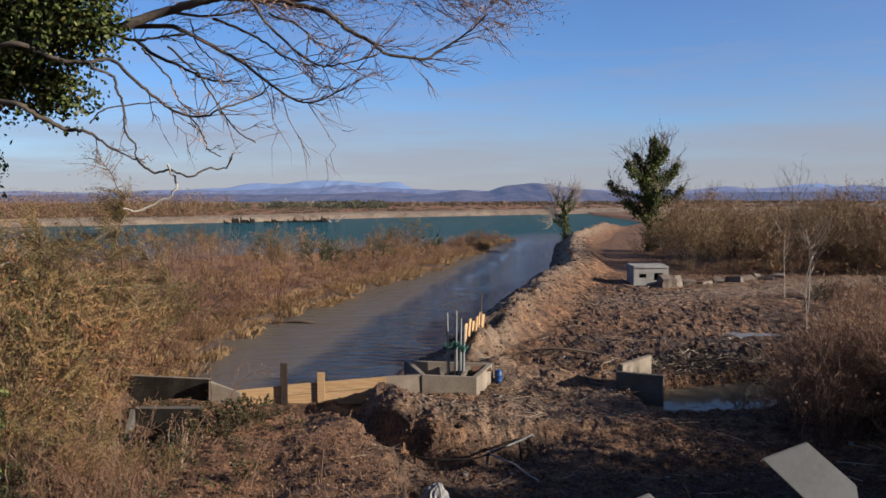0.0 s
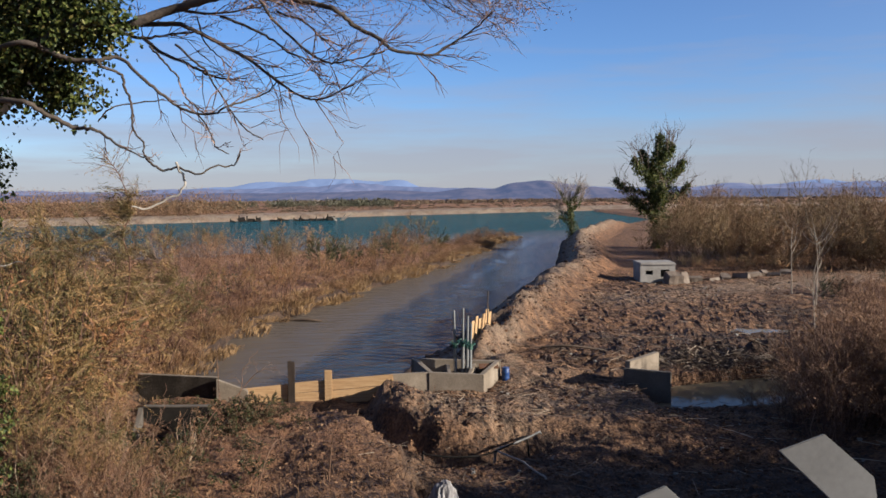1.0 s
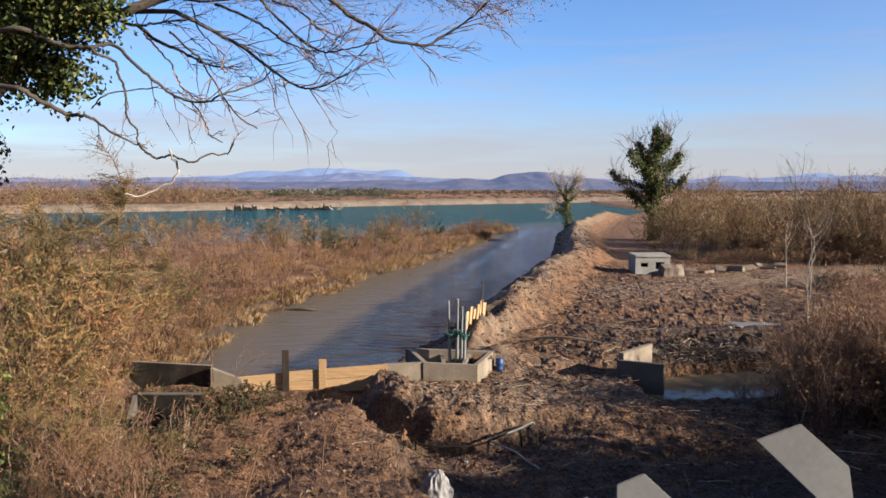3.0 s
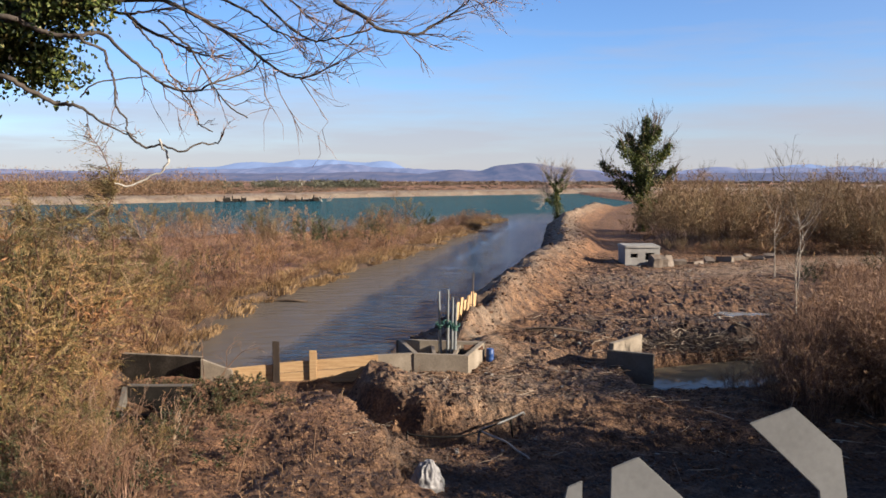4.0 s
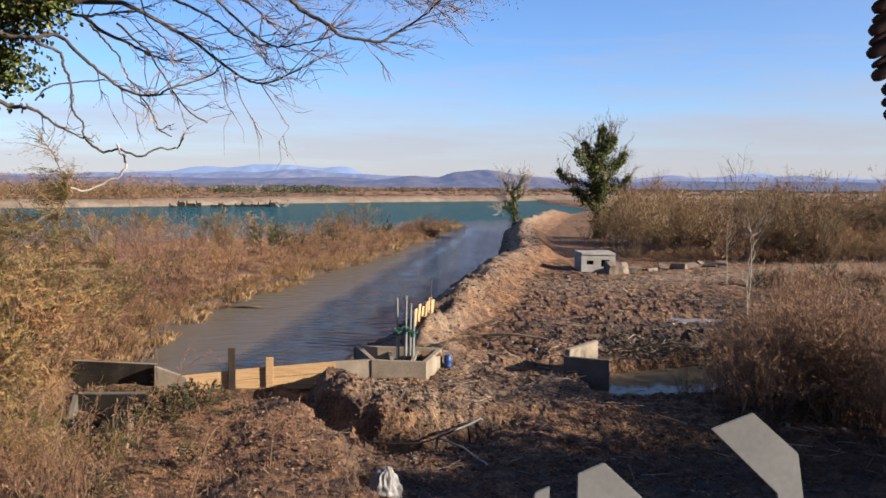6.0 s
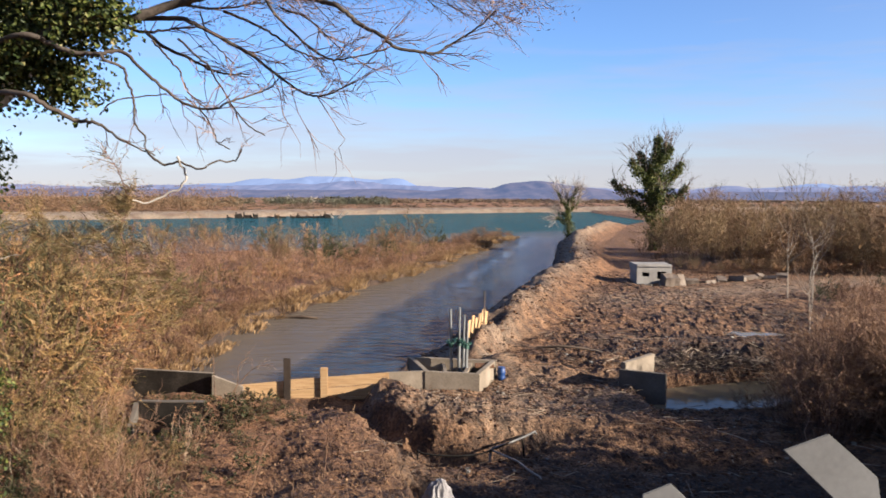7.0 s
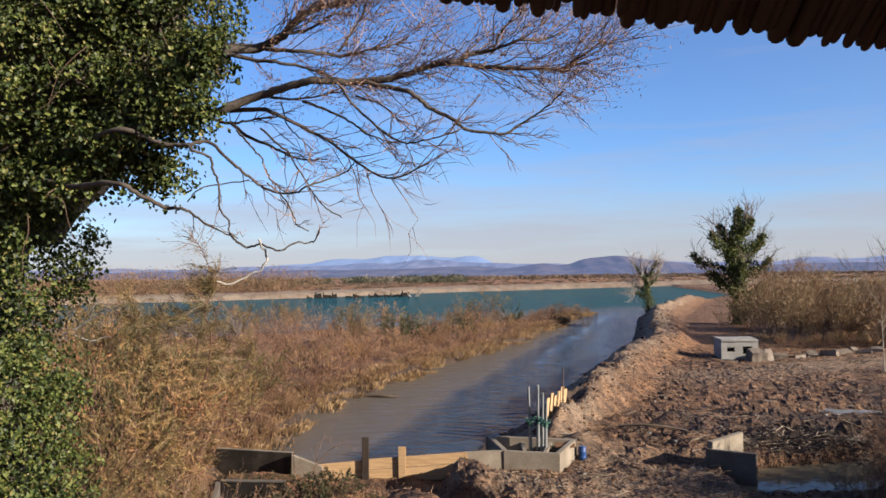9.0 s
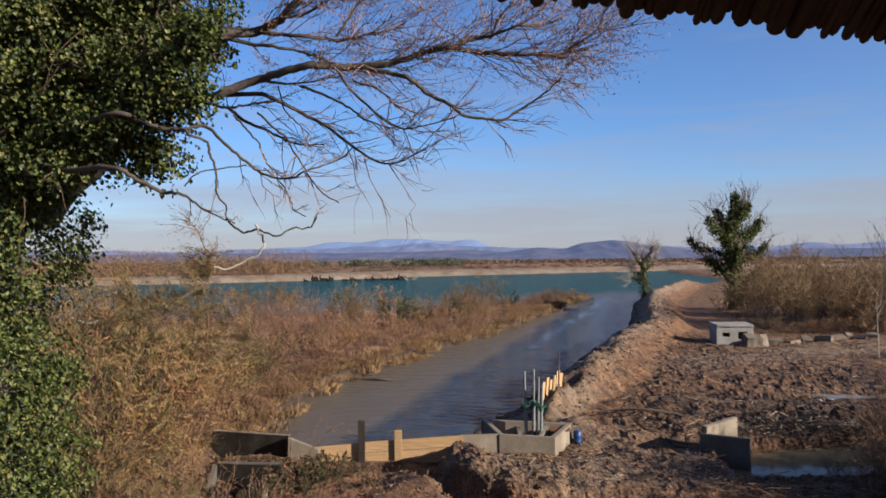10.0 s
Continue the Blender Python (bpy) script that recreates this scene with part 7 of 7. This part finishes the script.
# ---- the far shore ----
def far_growth(name, n, seed, mat, label, pick, size, each=110, round_=1.0):
    """Many bushes: each a ragged dome of slivers."""
    r = np.random.default_rng(seed)
    c, up = pick(r, max(n // each, 20))
    k = len(c)
    o = r.normal(0, 1, (k, each, 3))
    o /= np.linalg.norm(o, axis=2)[:, :, None]
    o *= (r.random((k, each, 1)) ** 0.4)
    o[:, :, 2] = np.abs(o[:, :, 2])
    wide = (up * r.uniform(0.7, 1.5, k) * round_)[:, None]
    pts = np.stack([c[:, None, 0] + o[:, :, 0] * wide, c[:, None, 1] + o[:, :, 1] * wide, c[:, None, 2] - 0.1 + o[:, :, 2] * up[:, None]], -1).reshape(-1, 3)
    way = o.reshape(-1, 3) * 0.7 + r.normal(0, 0.7, (k * each, 3)) + [0, 0, 0.25]
    v, f = slivers(pts, way, r.normal(0, 1, pts.shape), size, size * 0.35, r)
    shade = np.repeat(np.clip(r.normal(0.45, 0.28, k), 0, 1), each * 3)
    tagged(tone(arrays(name, v, f, mat), shade), label, "scrub", kind="stuff")


def belt(lo, hi, x0, x1, h0, h1, lump=0.02, cut=-1.0):
    def pick(r, n):
        a = np.radians(r.uniform(x0, x1, n))
        base = np.interp(np.tan(a) * 220, FAR_X, FAR_Y)
        y = base + lo + (hi - lo) * r.random(n) ** 1.3
        x = np.tan(a) * y
        y = np.maximum(y, np.interp(x, FAR_X, FAR_Y) + lo)
        g = fbm(x * lump, y * lump, 3)
        keep = g > cut
        x, y, g = x[keep], y[keep], g[keep]
        return np.stack([x, y, height(x, y)], -1), np.clip(h0 + (h1 - h0) * (0.5 + g), 0.3, 9)
    return pick


M_farorange = leafy("far_orange", [(0.0, (0.11, 0.064, 0.038)), (0.5, (0.20, 0.115, 0.060)), (1.0, (0.29, 0.178, 0.092))], through_light=0.1, plume=0.7)
far_growth("far_scrub", 90000, 501, M_farveg, "reddish-brown scrub along the far shore", belt(34, 150, -42, 42, 0.15, 0.8), 0.5, 80, 2.4)
far_growth("far_scrub", 52000, 502, M_farorange, "orange-brown trees on the far shore", belt(28, 80, -42, -14, 1.6, 8.5, 0.05, -0.12), 0.45, 160)
far_growth("far_wood", 24000, 503, M_fargreen, "dark strip of trees beyond the far shore", belt(80, 140, -24, -4, 2.0, 3.6, 0.03, -0.15), 0.8)
far_growth("far_wood", 40000, 504, M_farveg, "low woods across the plain", belt(130, 260, -42, 42, 0.5, 1.6, 0.012, -0.3), 1.3, 60, 3.0)


def field_scrub(r, n):
    y = 62 * (330 / 62) ** r.random(n)
    x = np.interp(y, [60, 90, 130, 330], [24, 27, 34, 90]) + (0.85 * y) * r.random(n)
    return np.stack([x, y, height(x, y)], -1), np.clip(2.3 + 3.0 * fbm(x * 0.06, y * 0.06, 3), 0.4, 4.5)


far_growth("scrub_plain", 96000, 505, M_brown, "brown winter scrub over the plain behind the bank", field_scrub, 0.42, 150)


def weir():
    e = thing("timber_weir", (-39, 182, 0), "dark broken timber piles and planks along the far shore", "weir")
    r = np.random.default_rng(590)
    m, length = between((-47, 180), (-26.5, 186.5), 0, 0)
    u = 0.0
    while u < length:
        w, h = r.uniform(0.5, 2.2), r.uniform(0.25, 0.85)
        if not 5.5 < u < 7.0 and not 12.0 < u < 13.2:
            bm = bmesh.new()
            box(bm, (0, -0.4, -0.4), (w * 0.9, 0.5, h), None, 0.08)
            roughen(bm, 1, 0.16, 1.6, u)
            bmesh.ops.transform(bm, matrix=m @ Matrix.Translation((u, r.uniform(-0.4, 0.4), 0)) @ Matrix.Rotation(r.normal(0, 0.12), 4, "Y"), verts=bm.verts)
            part("plank", bm, M_dark, e)
        if r.random() < 0.6:
            p = m @ Vector((u, -0.5, 0))
            v, f = tube([(p.x, p.y, -0.5), (p.x + r.normal(0, 0.15), p.y, h + r.uniform(0.2, 0.8))], [0.16, 0.12], 6)
            arrays("pile", v, f, M_dark, e)
        u += w


weir()


def snag(at, h, seed, label):
    r = np.random.default_rng(seed)
    x, y = at
    z = float(height(x, y))
    e = thing("dead_tree", (x, y, z), label, "dead tree")
    heap = Heap()
    for k in range(9):
        a, L = r.uniform(0, 6.28), h * r.uniform(0.5, 1.0)
        d = np.array([math.cos(a), math.sin(a), r.uniform(0.2, 1.2)])
        d /= np.linalg.norm(d)
        p = np.array([x, y, z + 0.2])
        heap.add(*tube([p, p + d * L * 0.5 + r.normal(0, 0.1, 3), p + d * L + r.normal(0, 0.15, 3)], [0.26, 0.16, 0.05], 5))
    v, f = heap.out()
    arrays("trunk", v, f, M_palebark, e)


snag((-24.5, 186), 3.4, 601, "bleached uprooted dead tree on the far shore")
for k, (x, y, h) in enumerate(((-68, 330, 4.5), (-62, 335, 5.0), (-55, 340, 4.2), (-48, 345, 4.6))):
    snag((x, y), h, 610 + k, "bleached dead tree standing in the far wetland")

bm = bmesh.new()
box(bm, (-199.7, 520, 0.5), (-198.3, 521.4, 5.6), None, 0.2)
tower = thing("white_tower", (-199, 521, 0.5), "small white tower beyond the far trees", "tower")
part("shaft", bm, M_hut, tower)


for x, y, L in ((160.0, 313, 15.0), (178.0, 313, 14.0)):
    e = thing("greenhouse", (x, y, 0.8), "long low white greenhouse on the plain", "greenhouse")
    bm = bmesh.new()
    prism(bm, [(0, 0.4), (L, 0.4), (L, 1.7), (L * 0.5, 2.1), (0, 1.7)], 4.0, Matrix.Translation((x, y, 0)), 0.05)
    part("cover", bm, M_sack, e)


# ---- shade trees out of view beside the lookout ----
for x, y, s in ((21.0, 13.0, 2.2), (22.5, 9.0, 2.4), (19.0, 6.0, 2.3), (15.5, 5.2, 2.0), (12.5, 11.0, 1.3), (14.5, 9.0, 1.6), (16.5, 12.0, 1.9), (14.0, 13.2, 1.1), (17.0, 8.0, 1.9), (19.0, 10.5, 2.0), (13.0, 7.6, 1.2), (15.6, 10.6, 1.9), (11.4, 12.6, 1.1), (18.5, 13.5, 2.0), (16.0, 15.0, 1.1)):
    plant("tamarisk", x, y, s, 1.0)
    if y < 16:
        plant("olive", x + 0.9, y - 0.6, s * 1.25, 1.0)


for at, seed, tall in (((19.0, 13.4, 0.9), 304, 4.3), ((15.0, 12.6, 1.0), 305, 4.0)):
    x, y, z = at
    ivy_tree(at, "ivy-clad tree beside the lookout that shades the near ground", seed, [(x, y, z - 0.3), (x, y, z + tall * 0.4), (x + 0.1, y, z + tall * 0.8), (x, y, z + tall)],
             [(z + 1.0, 100, 1.8, 0.4), (z + 1.4, 280, 1.9, 0.4), (z + tall * 0.5, 60, 1.6, 0.5), (z + tall * 0.55, 240, 1.6, 0.5)], 0.2, [1.3, 1.4, 1.3, 0.8], [1.1, 1.1, 0.8], 2000, 360, 0.36, 1.0, 4)
ivy_tree((17.5, 10.6, 1.0), "ivy-clad tree beside the lookout that shades the near ground", 303,
         [(17.5, 10.6, 0.8), (17.4, 10.6, 3), (17.6, 10.6, 5.0), (17.5, 10.6, 6.6)],
         [(2.6, 60, 2.0, 0.5), (3.0, 240, 2.2, 0.5), (4.2, 120, 2.0, 0.6), (4.6, 300, 2.2, 0.5), (5.6, 80, 1.6, 0.8), (5.8, 260, 1.8, 0.8)],
         0.25, [1.3, 1.5, 1.5, 1.0], [1.1, 1.1, 0.8], 3800, 700, 0.30, 1.4, 6)


# ---- dry growth on the near slope ----
def near_grass():
    r = np.random.default_rng(700)
    n = 4200
    y = r.uniform(10.5, 22.0, n)
    x = r.uniform(-9.5, 0.8, n) - 0.12 * (22 - y)
    g = fbm(x * 0.7 + 2, y * 0.7, 3) + 0.35 * smooth(0.5, -5.0, x) + 0.2 * smooth(18, 13, y)
    keep = (g > 0.10) | (r.random(n) < 0.10)
    x, y = x[keep], y[keep]
    n = len(x)
    c = np.stack([x, y, height(x, y)], -1)
    L = 0.10 + 0.34 * r.random(n) ** 2
    d = np.stack([r.normal(0, 0.6, n), r.normal(0, 0.6, n), np.ones(n)], -1)
    d /= np.linalg.norm(d, axis=1)[:, None]
    v, f = blades(c + d * (L * 0.45)[:, None], d * 1.0, r.normal(0, 1, c.shape), 0.30, 0.012, r)
    tagged(arrays("dry_grass", v, f, M_litter), "thin dry brown grass and stems on the near slope", "grass", kind="stuff")
    m = 5000
    y = r.uniform(10.5, 23.0, m)
    x = r.uniform(-10, 1.5, m) - 0.12 * (22 - y)
    c = np.stack([x, y, height(x, y) + 0.015], -1)
    v, f = blades(c, r.normal(0, 1, c.shape) * [1, 1, 0.3], r.normal(0, 0.5, c.shape) + [0, 0, 1], 0.09, 0.05, r)
    tagged(arrays("leaf_litter", v, f, M_litter), "fallen brown leaves on the near slope", "leaves", kind="stuff")


M_litter = leafy("litter", [(0.0, (0.035, 0.017, 0.010)), (0.6, (0.12, 0.062, 0.033)), (1.0, (0.30, 0.185, 0.10))], through_light=0.1, rough=0.8)
near_grass()

for x, y, s in ((-6.2, 16.2, 0.9), (-7.0, 15.0, 0.95), (-5.4, 16.9, 0.9)):
    plant("cane", x, y, s, 1.0)
# a green-leaved bramble bush at the dam's foot
for x, y, s in ((-5.5, 20.3, 0.9), (-4.9, 20.3, 0.8), (-5.2, 19.9, 1.0), (-4.6, 20.0, 0.85), (-5.9, 20.2, 1.0), (-6.2, 20.5, 0.7), (-5.8, 19.6, 0.9), (-7.3, 22.4, 0.45), (-6.7, 22.5, 0.5), (-7.8, 22.5, 0.4), (-5.9, 19.7, 0.7), (-6.5, 19.0, 0.75), (-5.6, 19.0, 0.75), (-4.2, 20.2, 0.5), (-4.9, 18.8, 0.6), (-6.0, 18.2, 0.7), (-6.9, 18.0, 0.8), (-6.4, 17.0, 0.7), (-7.0, 16.0, 0.7), (-5.6, 17.2, 0.6), (-6.0, 15.6, 0.7), (-6.6, 14.4, 0.7), (-5.3, 14.2, 0.6), (-5.9, 13.0, 0.6)):
    plant("bramble", x, y, s, 1.0, free=True)
# red-stalked thicket on the near slope
for x, y, s in ((-7.6, 15.5, 0.65), (-8.6, 16.8, 0.75), (-6.0, 12.8, 0.5), (-9.4, 18.6, 0.8)):
    plant("stalk", x, y, s, 0.9)
for x, y in ((-5.2, 16.4), (-4.2, 17.4), (-5.9, 14.6), (-4.9, 13.4), (-4.6, 19.8), (-3.7, 19.3), (-3.9, 15.4)):
    plant("bramble", x, y, rng.uniform(0.7, 1.1), rng.uniform(0.7, 1.1))


def dry_canes():
    """Bare arching canes that stand before the culvert and lean over the dam's foot."""
    r = np.random.default_rng(720)
    loose = []
    for _ in range(26):
        y = r.uniform(12.5, 19.0)
        x = -0.35 * y - 0.4 + r.normal(0, 1.1)
        loose.append(((x, y, 0.0), (x + r.normal(0.2, 0.5), y + r.normal(0, 0.4), float(height(x, y)) + r.uniform(0.5, 1.5)), 3))
    for foot, top, n in (*loose, ((-6.2, 22.5, 0.6), (-4.7, 22.6, 1.55), 9), ((-6.0, 22.4, 0.6), (-5.3, 22.5, 1.75), 6), ((-6.3, 22.7, 0.6), (-6.2, 22.6, 2.2), 5), ((-7.3, 19.6, -0.2), (-6.9, 19.8, 1.0), 3), ((-6.9, 19.8, -0.2), (-6.3, 19.9, 1.1), 4), ((-7.5, 20.0, -0.2), (-7.7, 20.0, 0.9), 3), ((-6.5, 19.5, 0.1), (-5.7, 19.7, 1.1), 4), ((-7.1, 19.2, 0.0), (-6.6, 19.2, 0.9), 3)):
        foot, top = np.array(foot, float), np.array(top, float)
        foot[2] = float(height(foot[0], foot[1])) - 0.05
        e = thing("bramble_cane", tuple(foot), "bare arching bramble cane with a few side shoots", "bramble")
        c = curve_points([foot, foot * 0.6 + top * 0.4 + [0, 0, 0.3] + r.normal(0, 0.08, 3), foot * 0.25 + top * 0.75 + [0, 0, 0.18] + r.normal(0, 0.05, 3), top], 5)
        heap = Heap()
        heap.add(*tube(c, np.linspace(0.014, 0.004, len(c)), 5))
        twigs_from(heap, [c], r, n, 0.45, 0.005, 0.35, 0.1, 2, 0.5)
        v, f = heap.out()
        arrays("cane", v, f, M_stem_pale, e)


dry_canes()


def dead_branch():
    e = thing("dead_branch", (-12.4, 21.0, 1.0), "pale crooked dead branch standing out of the scrub", "branch")
    heap = Heap()
    for ctrl, rad in (([(-12.9, 21.0, 0.9), (-12.4, 21.0, 3.4), (-12.1, 20.9, 4.5), (-11.5, 20.8, 4.85), (-11.0, 20.8, 5.15), (-10.3, 20.8, 5.4)], 0.05),
                      ([(-11.8, 20.9, 4.7), (-11.2, 20.9, 4.5), (-10.8, 21.0, 4.6), (-10.4, 21.0, 4.45)], 0.025), ([(-11.2, 20.8, 5.05), (-11.0, 20.8, 5.5), (-10.7, 20.8, 5.7)], 0.018)):
        c = curve_points(ctrl, 5)
        heap.add(*tube(c, np.linspace(rad, rad * 0.25, len(c)), 6))
    v, f = heap.out()
    arrays("bough", v, f, M_palebark, e, soft=True)


dead_branch()

# take out the kinds of shrub that were never set
planted = {KINDS[kind][i] for kind, i in USED}
for ob in {o for kind in KINDS for o in KINDS[kind]} - planted:
    for o in (*ob.children_recursive, ob):
        bpy.data.objects.remove(o)
